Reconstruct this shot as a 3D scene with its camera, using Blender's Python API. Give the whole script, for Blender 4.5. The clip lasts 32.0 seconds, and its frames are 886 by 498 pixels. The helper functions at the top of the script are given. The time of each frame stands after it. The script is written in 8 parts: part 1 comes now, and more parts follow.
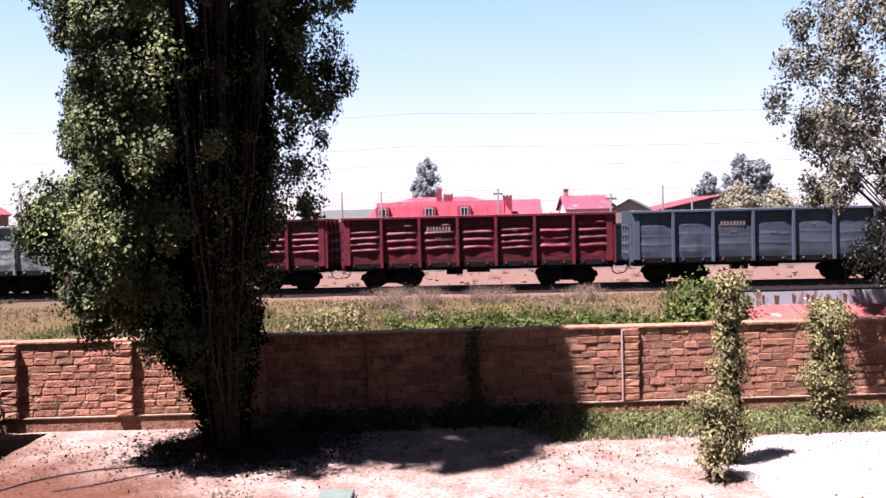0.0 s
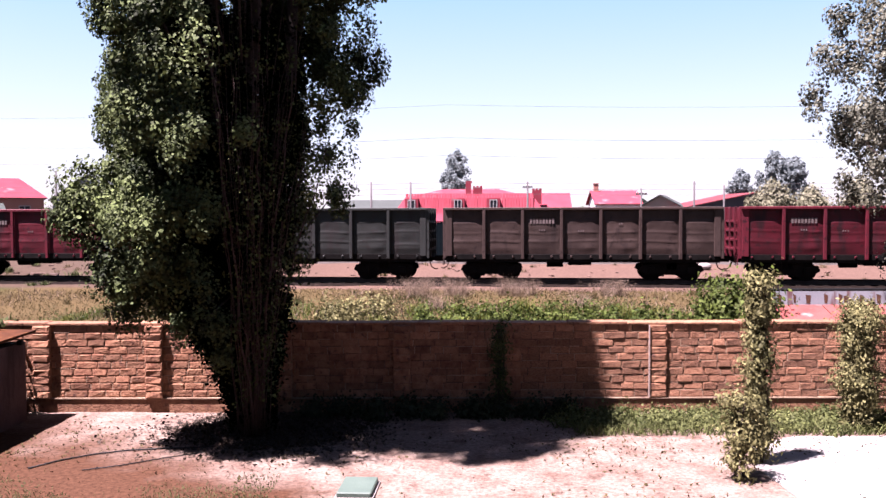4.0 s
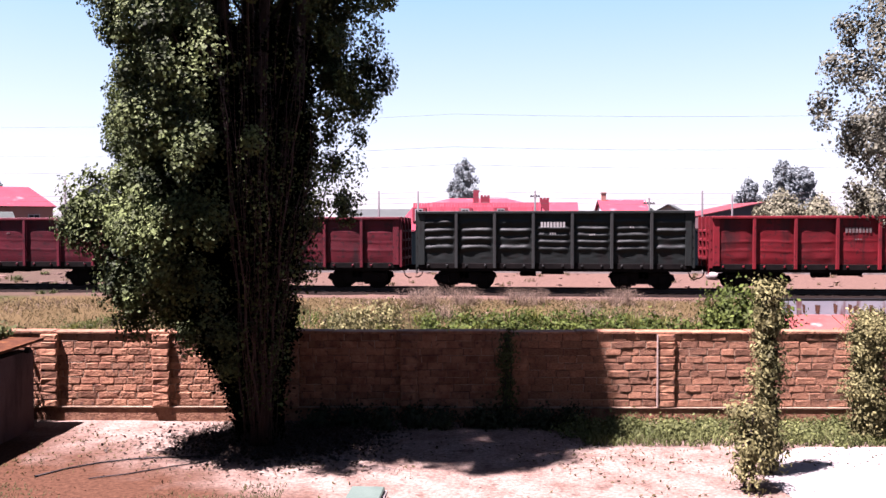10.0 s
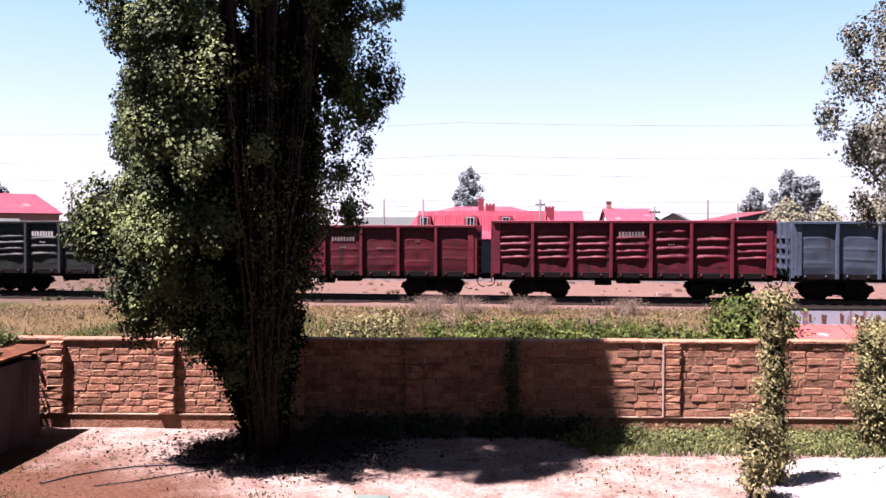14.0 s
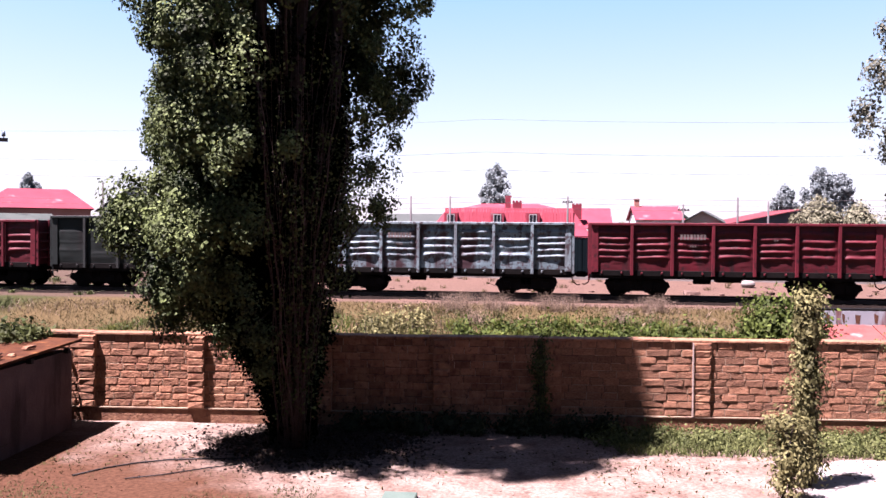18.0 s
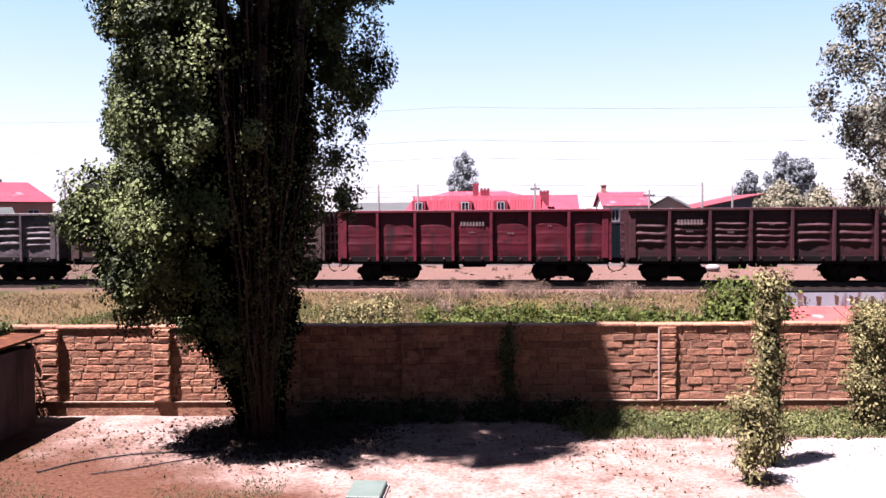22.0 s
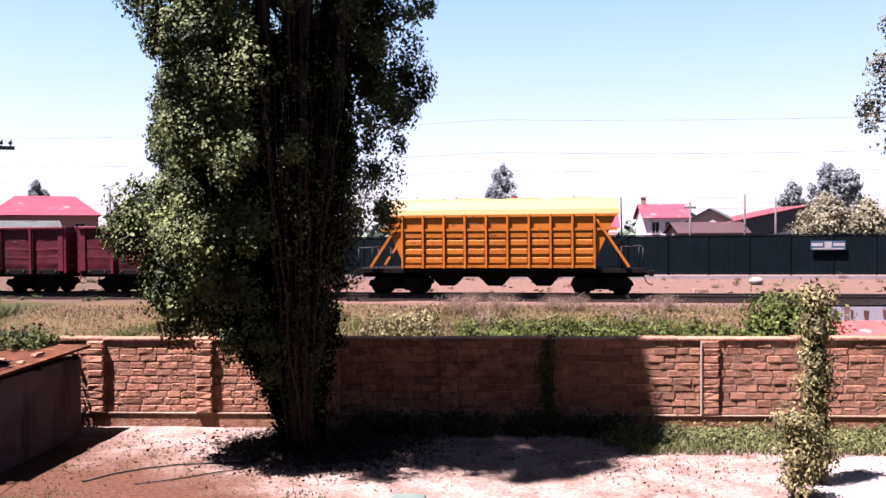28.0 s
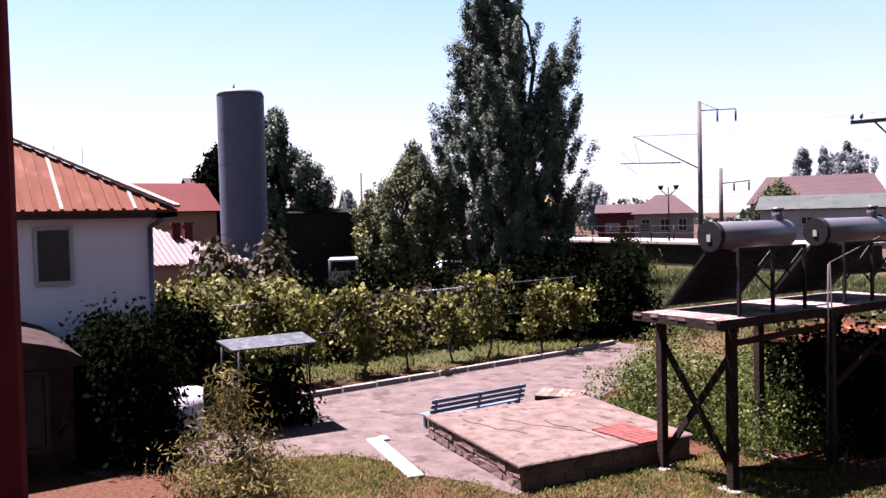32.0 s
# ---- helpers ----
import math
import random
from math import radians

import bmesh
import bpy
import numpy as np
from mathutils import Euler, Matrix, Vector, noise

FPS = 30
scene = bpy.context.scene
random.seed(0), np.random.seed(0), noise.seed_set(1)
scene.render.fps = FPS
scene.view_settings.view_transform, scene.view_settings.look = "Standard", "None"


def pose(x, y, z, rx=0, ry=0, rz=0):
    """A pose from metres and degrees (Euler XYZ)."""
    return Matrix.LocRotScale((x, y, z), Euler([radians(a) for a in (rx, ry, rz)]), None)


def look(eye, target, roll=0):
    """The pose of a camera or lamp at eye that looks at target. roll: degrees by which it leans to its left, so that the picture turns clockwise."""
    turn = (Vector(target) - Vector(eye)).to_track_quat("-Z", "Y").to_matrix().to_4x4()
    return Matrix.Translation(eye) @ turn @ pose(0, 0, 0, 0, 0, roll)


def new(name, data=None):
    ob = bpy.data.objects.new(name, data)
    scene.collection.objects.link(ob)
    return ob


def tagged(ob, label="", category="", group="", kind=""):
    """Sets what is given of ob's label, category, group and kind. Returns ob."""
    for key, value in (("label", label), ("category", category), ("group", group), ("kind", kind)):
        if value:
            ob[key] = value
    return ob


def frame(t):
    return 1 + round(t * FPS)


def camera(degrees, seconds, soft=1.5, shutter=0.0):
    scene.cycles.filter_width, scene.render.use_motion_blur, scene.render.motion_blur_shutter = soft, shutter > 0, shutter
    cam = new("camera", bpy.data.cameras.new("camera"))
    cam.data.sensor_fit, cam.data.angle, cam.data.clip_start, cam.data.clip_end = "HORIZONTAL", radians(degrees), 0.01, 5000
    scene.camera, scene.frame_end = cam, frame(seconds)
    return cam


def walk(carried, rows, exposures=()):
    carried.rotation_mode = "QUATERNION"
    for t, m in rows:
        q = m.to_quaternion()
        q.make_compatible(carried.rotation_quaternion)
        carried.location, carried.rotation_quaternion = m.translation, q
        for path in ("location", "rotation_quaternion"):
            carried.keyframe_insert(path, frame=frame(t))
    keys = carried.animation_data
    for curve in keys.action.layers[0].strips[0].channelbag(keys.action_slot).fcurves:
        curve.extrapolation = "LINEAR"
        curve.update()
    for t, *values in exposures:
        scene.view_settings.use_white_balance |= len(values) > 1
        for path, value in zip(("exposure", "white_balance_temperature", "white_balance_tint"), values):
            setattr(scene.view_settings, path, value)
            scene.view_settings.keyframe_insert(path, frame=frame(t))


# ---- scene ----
cam = camera(55.00, 32.0, 1.5)
PATH = [
    (0.0, pose(0.086, -0.032, 3.994, 88.402, 1.355, -1.554)),
    (0.5, pose(0.087, -0.032, 3.993, 87.847, -0.768, -0.892)),
    (1.0, pose(0.089, -0.033, 3.993, 87.842, 0.259, -0.572)),
    (1.5, pose(0.087, -0.032, 3.991, 87.804, -0.010, -0.611)),
    (2.0, pose(0.083, -0.031, 3.990, 87.740, 0.097, 0.140)),
    (2.5, pose(0.079, -0.029, 3.987, 87.742, 0.094, 0.343)),
    (3.0, pose(0.077, -0.029, 3.984, 87.919, 0.201, 0.290)),
    (3.5, pose(0.079, -0.029, 3.980, 87.880, 0.164, 0.424)),
    (5.5, pose(0.087, -0.032, 3.964, 87.941, 0.126, 0.073)),
    (6.0, pose(0.088, -0.028, 3.954, 87.749, 0.405, 0.659)),
    (6.5, pose(0.086, -0.026, 3.957, 88.023, 0.806, 0.785)),
    (7.0, pose(0.090, -0.014, 3.965, 88.129, 0.797, 0.669)),
    (7.5, pose(0.081, -0.014, 3.969, 88.286, 0.852, 0.742)),
    (8.0, pose(0.086, -0.003, 3.964, 88.137, 0.967, 0.502)),
    (8.5, pose(0.082, -0.000, 3.964, 88.305, 0.502, 0.737)),
    (9.0, pose(0.082, -0.003, 3.959, 88.507, 0.241, 0.904)),
    (9.5, pose(0.087, -0.007, 3.960, 88.600, 0.174, 0.849)),
    (10.0, pose(0.084, -0.007, 3.972, 88.506, 0.069, 0.872)),
    (10.5, pose(0.080, -0.003, 3.978, 88.896, 0.043, 1.262)),
    (11.0, pose(0.084, -0.005, 3.974, 88.952, 0.033, 1.180)),
    (11.5, pose(0.085, -0.014, 3.974, 89.024, 0.060, 0.949)),
    (12.0, pose(0.088, -0.022, 3.974, 89.043, 0.258, 0.911)),
    (12.5, pose(0.076, -0.019, 3.964, 89.083, 0.358, 0.969)),
    (13.0, pose(0.083, -0.024, 3.977, 88.872, 0.129, 1.006)),
    (13.5, pose(0.080, -0.019, 3.975, 88.992, 0.071, 1.189)),
    (14.0, pose(0.064, -0.017, 3.979, 89.052, -0.118, 1.197)),
    (14.5, pose(0.055, -0.025, 3.974, 89.215, -0.387, 1.695)),
    (16.5, pose(0.014, 0.011, 3.972, 89.318, -0.285, 2.639)),
    (17.0, pose(0.014, 0.013, 3.977, 89.201, -0.195, 2.341)),
    (17.5, pose(0.018, 0.019, 3.968, 89.063, -0.175, 2.431)),
    (18.0, pose(0.021, 0.019, 3.980, 88.833, -0.400, 2.958)),
    (18.5, pose(0.021, 0.022, 3.980, 88.948, -0.142, 3.202)),
    (19.0, pose(0.029, 0.028, 3.992, 88.653, -0.070, 2.735)),
    (19.5, pose(0.041, 0.025, 3.984, 88.778, 0.016, 2.059)),
    (20.0, pose(0.052, 0.019, 3.987, 88.844, 0.350, 1.322)),
    (20.5, pose(0.050, 0.016, 3.969, 88.711, 0.371, 1.354)),
    (21.0, pose(0.036, 0.029, 3.977, 88.633, 0.479, 2.812)),
    (21.5, pose(0.042, 0.031, 3.966, 88.430, 0.163, 2.911)),
    (22.0, pose(0.067, 0.021, 3.977, 88.049, 0.379, 0.855)),
    (22.5, pose(0.076, -0.004, 3.982, 87.796, 0.545, -0.069)),
    (23.0, pose(0.068, -0.002, 3.978, 87.868, 0.148, 0.396)),
    (23.5, pose(0.069, -0.001, 3.970, 87.597, 0.127, 0.652)),
    (24.0, pose(0.054, -0.001, 3.970, 88.029, -0.009, 0.930)),
    (24.5, pose(0.070, -0.007, 3.980, 88.165, 0.334, 0.613)),
    (25.0, pose(0.078, -0.009, 3.988, 88.327, 0.567, 0.718)),
    (25.5, pose(0.062, -0.002, 3.989, 88.258, 0.561, 1.121)),
    (27.5, pose(0.041, 0.010, 3.994, 88.796, 0.456, 1.722)),
    (28.0, pose(0.051, 0.014, 3.988, 88.909, 0.436, 3.427)),
    (28.5, pose(-0.019, 0.045, 3.993, 88.472, 0.659, 13.371)),
    (29.0, pose(-0.157, 0.054, 3.997, 88.642, 0.928, 28.171)),
    (29.5, pose(-0.319, 0.090, 3.994, 88.808, 1.054, 38.290)),
    (30.0, pose(-0.380, 0.065, 4.012, 89.010, 0.521, 44.246)),
    (30.5, pose(-0.437, 0.064, 4.015, 88.792, -0.141, 48.262)),
    (31.0, pose(-0.489, 0.036, 4.021, 88.004, -0.160, 52.991)),
    (31.5, pose(-0.588, 0.000, 4.015, 87.584, 0.117, 57.807)),
    (32.0, pose(-0.688, -0.025, 4.011, 87.978, 1.434, 58.769)),
]
walk(cam, PATH, [(0.0, 3.12, 6150, 37), (28.2, 3.12, 6150, 37), (29.0, 3.32, 6450, 42), (29.8, 3.12, 6150, 36), (32.0, 3.12, 6150, 37)])

# ---- world and sun ----
SUN_WAY = Vector((0.37, 0.20, -1.0)).normalized()
world = bpy.data.worlds.new("world")
scene.world = world
world.use_nodes = True
wn = world.node_tree.nodes
sky = wn.new("ShaderNodeTexSky")
sky.sky_type, sky.sun_disc = "NISHITA", False
sky.sun_elevation = math.asin(-SUN_WAY.z)
sky.sun_rotation = math.atan2(-SUN_WAY.x, -SUN_WAY.y)
sky.air_density, sky.dust_density, sky.ozone_density = 1.0, 0.8, 1.2
wn["Background"].inputs["Strength"].default_value = 0.0126
# summer haze: the sky pales evenly all round towards the horizon
wl = world.node_tree.links
spot, up = wn.new("ShaderNodeTexCoord"), wn.new("ShaderNodeSeparateXYZ")
wl.new(spot.outputs["Generated"], up.inputs[0])
fall = wn.new("ShaderNodeValToRGB")
for at_z, tone in ((0.0, (0.58, 0.56, 0.58)), (0.13, (0.41, 0.51, 0.51)), (0.27, (0.20, 0.43, 0.50)), (0.45, (0.06, 0.15, 0.18)), (0.7, (0.0, 0.0, 0.0))):
    stop = fall.color_ramp.elements.new(at_z) if 0 < at_z < 0.7 else fall.color_ramp.elements[0 if at_z == 0 else -1]
    stop.position, stop.color = at_z, (*tone, 1)
wl.new(up.outputs["Z"], fall.inputs["Fac"])
haze = wn.new("ShaderNodeMix")
haze.data_type, haze.blend_type, haze.clamp_factor = "RGBA", "ADD", False
haze.inputs["Factor"].default_value = 10.0
wl.new(fall.outputs["Color"], haze.inputs["B"])
wl.new(sky.outputs["Color"], haze.inputs["A"])
wl.new(haze.outputs["Result"], wn["Background"].inputs["Color"])
sun = new("sun", bpy.data.lights.new("sun", "SUN"))
sun.data.energy, sun.data.angle, sun.data.color = 5.0, radians(0.53), (1.0, 0.94, 0.86)
sun.matrix_world = look((0, 0, 60), Vector((0, 0, 60)) + SUN_WAY)


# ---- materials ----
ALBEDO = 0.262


def material(name, a, b, size=1.0, rough=0.85, bump=0.3, grain=40.0, metal=0.0, stain=None, stain_size=0.35, stain_amount=0.5, spread=0.12, streak=False, trans=0.0, gloss=0.25):
    """Two colours mixed by noise of that size in metres, fine grain in relief, stains with a shape of their own."""
    a, b, stain = [tuple(ALBEDO * v for v in c) if c else None for c in (a, b, stain)]
    m = bpy.data.materials.new(name)
    m.use_nodes = True
    n, l = m.node_tree.nodes, m.node_tree.links
    shade = n["Principled BSDF"]
    co, info = n.new("ShaderNodeTexCoord"), n.new("ShaderNodeObjectInfo")
    shift = n.new("ShaderNodeVectorMath")
    shift.operation = "MULTIPLY_ADD"
    l.new(info.outputs["Random"], shift.inputs[0])
    shift.inputs[1].default_value = (17.0, 31.0, 7.0)
    l.new(co.outputs["Object"], shift.inputs[2])
    where = shift.outputs[0]
    big = n.new("ShaderNodeTexNoise")
    big.inputs["Scale"].default_value, big.inputs["Detail"].default_value = 1.0 / size, 6.0
    big.inputs["Roughness"].default_value = 0.65
    l.new(where, big.inputs["Vector"])
    fine = n.new("ShaderNodeTexNoise")
    fine.inputs["Scale"].default_value, fine.inputs["Detail"].default_value = grain, 4.0
    l.new(where, fine.inputs["Vector"])
    ramp = n.new("ShaderNodeMapRange")
    ramp.inputs["From Min"].default_value, ramp.inputs["From Max"].default_value = 0.32, 0.68
    l.new(big.outputs["Fac"], ramp.inputs["Value"])
    mix = n.new("ShaderNodeMix")
    mix.data_type = "RGBA"
    mix.inputs["A"].default_value, mix.inputs["B"].default_value = (*a, 1), (*b, 1)
    l.new(ramp.outputs["Result"], mix.inputs["Factor"])
    colour = mix.outputs["Result"]
    if stain:
        spots = n.new("ShaderNodeTexNoise")
        spots.inputs["Scale"].default_value, spots.inputs["Detail"].default_value = 1.0 / stain_size, 5.0
        squash = n.new("ShaderNodeMapping")
        squash.inputs["Scale"].default_value = (1.0, 1.0, 0.22) if streak else (1.0, 1.0, 1.0)
        squash.inputs["Location"].default_value = (3.1, 5.7, 9.2)
        l.new(where, squash.inputs["Vector"])
        l.new(squash.outputs["Vector"], spots.inputs["Vector"])
        cut = n.new("ShaderNodeMapRange")
        edge = 0.72 - 0.34 * stain_amount
        cut.inputs["From Min"].default_value, cut.inputs["From Max"].default_value = edge, edge + 0.12
        l.new(spots.outputs["Fac"], cut.inputs["Value"])
        over = n.new("ShaderNodeMix")
        over.data_type = "RGBA"
        over.inputs["B"].default_value = (*stain, 1)
        l.new(cut.outputs["Result"], over.inputs["Factor"])
        l.new(colour, over.inputs["A"])
        colour = over.outputs["Result"]
    hsv = n.new("ShaderNodeHueSaturation")
    vary = n.new("ShaderNodeMapRange")
    vary.inputs["To Min"].default_value, vary.inputs["To Max"].default_value = 1 - spread, 1 + spread
    geo = n.new("ShaderNodeNewGeometry")
    both = n.new("ShaderNodeMath")
    both.operation = "ADD"
    l.new(info.outputs["Random"], both.inputs[0])
    l.new(geo.outputs["Random Per Island"], both.inputs[1])
    part_of = n.new("ShaderNodeMath")
    part_of.operation = "FRACT"
    l.new(both.outputs[0], part_of.inputs[0])
    l.new(part_of.outputs[0], vary.inputs["Value"])
    l.new(vary.outputs["Result"], hsv.inputs["Value"])
    l.new(colour, hsv.inputs["Color"])
    l.new(hsv.outputs["Color"], shade.inputs["Base Color"])
    rr = n.new("ShaderNodeMapRange")
    rr.inputs["To Min"].default_value, rr.inputs["To Max"].default_value = max(0.05, rough - 0.12), min(1.0, rough + 0.12)
    l.new(fine.outputs["Fac"], rr.inputs["Value"])
    l.new(rr.outputs["Result"], shade.inputs["Roughness"])
    shade.inputs["Metallic"].default_value = metal
    if rough > 0.7 or gloss != 0.25:
        shade.inputs["Specular IOR Level"].default_value = gloss
    if bump:
        relief = n.new("ShaderNodeBump")
        relief.inputs["Strength"].default_value, relief.inputs["Distance"].default_value = bump, 0.02
        l.new(fine.outputs["Fac"], relief.inputs["Height"])
        l.new(relief.outputs["Normal"], shade.inputs["Normal"])
    if trans:
        thin = n.new("ShaderNodeBsdfTranslucent")
        l.new(hsv.outputs["Color"], thin.inputs["Color"])
        blend = n.new("ShaderNodeMixShader")
        blend.inputs["Fac"].default_value = trans
        l.new(shade.outputs["BSDF"], blend.inputs[1])
        l.new(thin.outputs["BSDF"], blend.inputs[2])
        l.new(blend.outputs["Shader"], n["Material Output"].inputs["Surface"])
    return m


def leaf_material(name, a, b, trans=0.25, rough=0.72, spread=0.45, gloss=0.12):
    return material(name, a, b, 0.7, rough, 0.0, 30, spread=spread, trans=trans, gloss=gloss)


EARTH = material("dry_earth", (0.27, 0.172, 0.135), (0.50, 0.385, 0.325), 0.7, 0.95, 0.9, 9, stain=(0.22, 0.14, 0.11), stain_size=0.35, stain_amount=0.36, spread=0.0, gloss=0.03)


def zone_earth():
    """Paler trodden gravel in the middle of the yard, brown soil on its west side, olive-brown soil on the bank."""
    n, l = EARTH.node_tree.nodes, EARTH.node_tree.links
    shade = n["Principled BSDF"]
    colour = shade.inputs["Base Color"].links[0].from_socket
    co = n.new("ShaderNodeTexCoord")
    axis = n.new("ShaderNodeSeparateXYZ")
    wob = n.new("ShaderNodeTexNoise")
    wob.inputs["Scale"].default_value, wob.inputs["Detail"].default_value = 0.6, 5.0
    l.new(co.outputs["Object"], axis.inputs[0])
    l.new(co.outputs["Object"], wob.inputs["Vector"])

    def zone(socket, low, high, jitter, under, over):
        add = n.new("ShaderNodeMath")
        add.operation = "MULTIPLY_ADD"
        l.new(wob.outputs["Fac"], add.inputs[0])
        add.inputs[1].default_value = jitter
        l.new(socket, add.inputs[2])
        cut = n.new("ShaderNodeMapRange")
        cut.inputs["From Min"].default_value, cut.inputs["From Max"].default_value = low + jitter / 2, high + jitter / 2
        l.new(add.outputs[0], cut.inputs["Value"])
        mix = n.new("ShaderNodeMix")
        mix.data_type = "RGBA"
        l.new(cut.outputs["Result"], mix.inputs["Factor"])
        for key, val in (("A", under), ("B", over)):
            if isinstance(val, tuple):
                mix.inputs[key].default_value = (*val, 1)
            else:
                l.new(val, mix.inputs[key])
        return mix.outputs["Result"]

    slant = n.new("ShaderNodeVectorMath")
    slant.operation = "DOT_PRODUCT"
    l.new(co.outputs["Object"], slant.inputs[0])
    slant.inputs[1].default_value = (0.55, 0.83, 0)
    soil = zone(slant.outputs["Value"], 8.2, 9.6, 3.0, (0.038, 0.0180, 0.0108), colour)
    bank = zone(axis.outputs["Y"], 17.2, 17.8, 0.5, soil, (0.044, 0.031, 0.0145))
    west = zone(axis.outputs["X"], -21.5, -19.5, 1.5, (0.020, 0.022, 0.008), bank)
    across = n.new("ShaderNodeVectorMath")
    across.operation = "DOT_PRODUCT"
    l.new(co.outputs["Object"], across.inputs[0])
    across.inputs[1].default_value = (0.1, 1.0, 0)
    far_soil = zone(axis.outputs["X"], -20.0, -4.0, 5.0, (0.038, 0.026, 0.0195), (0.060, 0.037, 0.029))
    west = zone(across.outputs["Value"], 38.3, 39.3, 1.5, west, far_soil)
    # pebbles and crumbs of the dry soil
    speck = n.new("ShaderNodeTexNoise")
    speck.inputs["Scale"].default_value, speck.inputs["Detail"].default_value, speck.inputs["Roughness"].default_value = 14.0, 6.0, 0.75
    l.new(co.outputs["Object"], speck.inputs["Vector"])
    tone = n.new("ShaderNodeMapRange")
    tone.inputs["From Min"].default_value, tone.inputs["From Max"].default_value = 0.36, 0.64
    tone.inputs["To Min"].default_value, tone.inputs["To Max"].default_value = 0.55, 1.4
    l.new(speck.outputs["Fac"], tone.inputs["Value"])
    crumb = n.new("ShaderNodeHueSaturation")
    l.new(tone.outputs["Result"], crumb.inputs["Value"])
    l.new(west, crumb.inputs["Color"])
    l.new(crumb.outputs["Color"], shade.inputs["Base Color"])


zone_earth()
BLOCK = material("shell_stone", (0.41, 0.158, 0.088), (0.78, 0.395, 0.225), 0.16, 0.95, 1.0, 22, stain=(0.25, 0.11, 0.075), stain_size=0.11, stain_amount=0.42, spread=0.30)
MORTAR = material("mortar", (0.16, 0.07, 0.05), (0.30, 0.15, 0.11), 0.5, 0.95, 0.8, 40, spread=0.0)
LIGHT_MORTAR = material("light_mortar", (0.80, 0.60, 0.52), (0.60, 0.43, 0.36), 0.4, 0.95, 0.6, 40, spread=0.1)
POINTING = material("pale_pointing", (0.52, 0.32, 0.21), (0.88, 0.62, 0.43), 0.25, 0.95, 0.7, 40, stain=(0.36, 0.2, 0.15), stain_size=0.2, stain_amount=0.4, spread=0.2)
CONCRETE = material("concrete", (0.42, 0.36, 0.34), (0.60, 0.52, 0.49), 0.9, 0.92, 0.5, 30, stain=(0.26, 0.20, 0.18), stain_size=0.8, stain_amount=0.4, spread=0.08)
PATH_CONCRETE = material("worn_path_concrete", (0.110, 0.073, 0.062), (0.225, 0.165, 0.146), 0.5, 0.92, 0.9, 14, stain=(0.085, 0.052, 0.042), stain_size=0.4, stain_amount=0.55, spread=0.0)
SHED_PLASTER = material("stained_mauve_plaster", (0.145, 0.084, 0.088), (0.26, 0.165, 0.165), 0.7, 0.92, 0.5, 25, stain=(0.075, 0.042, 0.043), stain_size=0.5, stain_amount=0.55, spread=0.0, streak=True)
PLASTER = material("grey_plaster", (0.15, 0.108, 0.103), (0.23, 0.17, 0.163), 1.4, 0.92, 0.35, 30, stain=(0.07, 0.052, 0.05), stain_size=0.9, stain_amount=0.45, spread=0.0)
WHITE_PLASTER = material("white_plaster", (1.45, 1.30, 1.40), (1.65, 1.52, 1.60), 2.0, 0.9, 0.2, 30, stain=(1.1, 0.95, 0.98), stain_size=1.6, stain_amount=0.3, spread=0.0)
BALLAST = material("ballast", (0.012, 0.008, 0.007), (0.032, 0.022, 0.018), 0.25, 0.95, 1.0, 14, stain=(0.06, 0.04, 0.034), stain_size=0.5, stain_amount=0.35, spread=0.0, gloss=0.03)
RUST = material("rust", (0.16, 0.065, 0.04), (0.30, 0.13, 0.07), 0.4, 0.9, 0.5, 40, spread=0.1)
SOOT = material("bogie_black", (0.007, 0.006, 0.006), (0.02, 0.016, 0.015), 0.5, 0.85, 0.4, 30, spread=0.1, gloss=0.05)
RAIL = material("rail_steel", (0.05, 0.03, 0.025), (0.09, 0.058, 0.05), 1.0, 0.75, 0.2, 40, metal=0.0, spread=0.0)
OLD_WOOD = material("weathered_wood", (0.04, 0.026, 0.023), (0.09, 0.06, 0.053), 0.5, 0.9, 0.6, 30, stain=(0.06, 0.04, 0.037), stain_size=0.6, stain_amount=0.4, spread=0.2, gloss=0.06)
PALE_WOOD = material("sun_bleached_boards", (0.36, 0.25, 0.225), (0.66, 0.51, 0.47), 0.4, 0.9, 0.5, 30, stain=(0.24, 0.165, 0.145), stain_size=0.35, stain_amount=0.45, spread=0.4, gloss=0.05)
DARK_STEEL = material("dark_painted_steel", (0.009, 0.008, 0.010), (0.021, 0.019, 0.023), 0.5, 0.6, 0.2, 40, spread=0.1, gloss=0.15)
PALE_BARK = material("pale_shoot_bark", (0.075, 0.042, 0.036), (0.17, 0.104, 0.090), 0.3, 0.9, 0.5, 30, spread=0.4)
ASH_BARK = material("pale_grey_bark", (0.16, 0.125, 0.115), (0.34, 0.28, 0.26), 0.3, 0.9, 0.6, 20, stain=(0.08, 0.06, 0.055), stain_size=0.4, stain_amount=0.4, spread=0.2)
PALLET_WOOD = material("dusty_pallet_wood", (0.22, 0.15, 0.125), (0.46, 0.34, 0.28), 0.3, 0.9, 0.5, 30, spread=0.3, gloss=0.05)
SLEEPER = material("oily_sleeper_wood", (0.010, 0.008, 0.007), (0.028, 0.020, 0.017), 0.4, 0.9, 0.5, 30, spread=0.2, gloss=0.03)
BARK = material("poplar_bark", (0.045, 0.030, 0.026), (0.10, 0.068, 0.058), 0.3, 0.95, 0.9, 16, stain=(0.045, 0.03, 0.028), stain_size=0.3, stain_amount=0.5, spread=0.2)
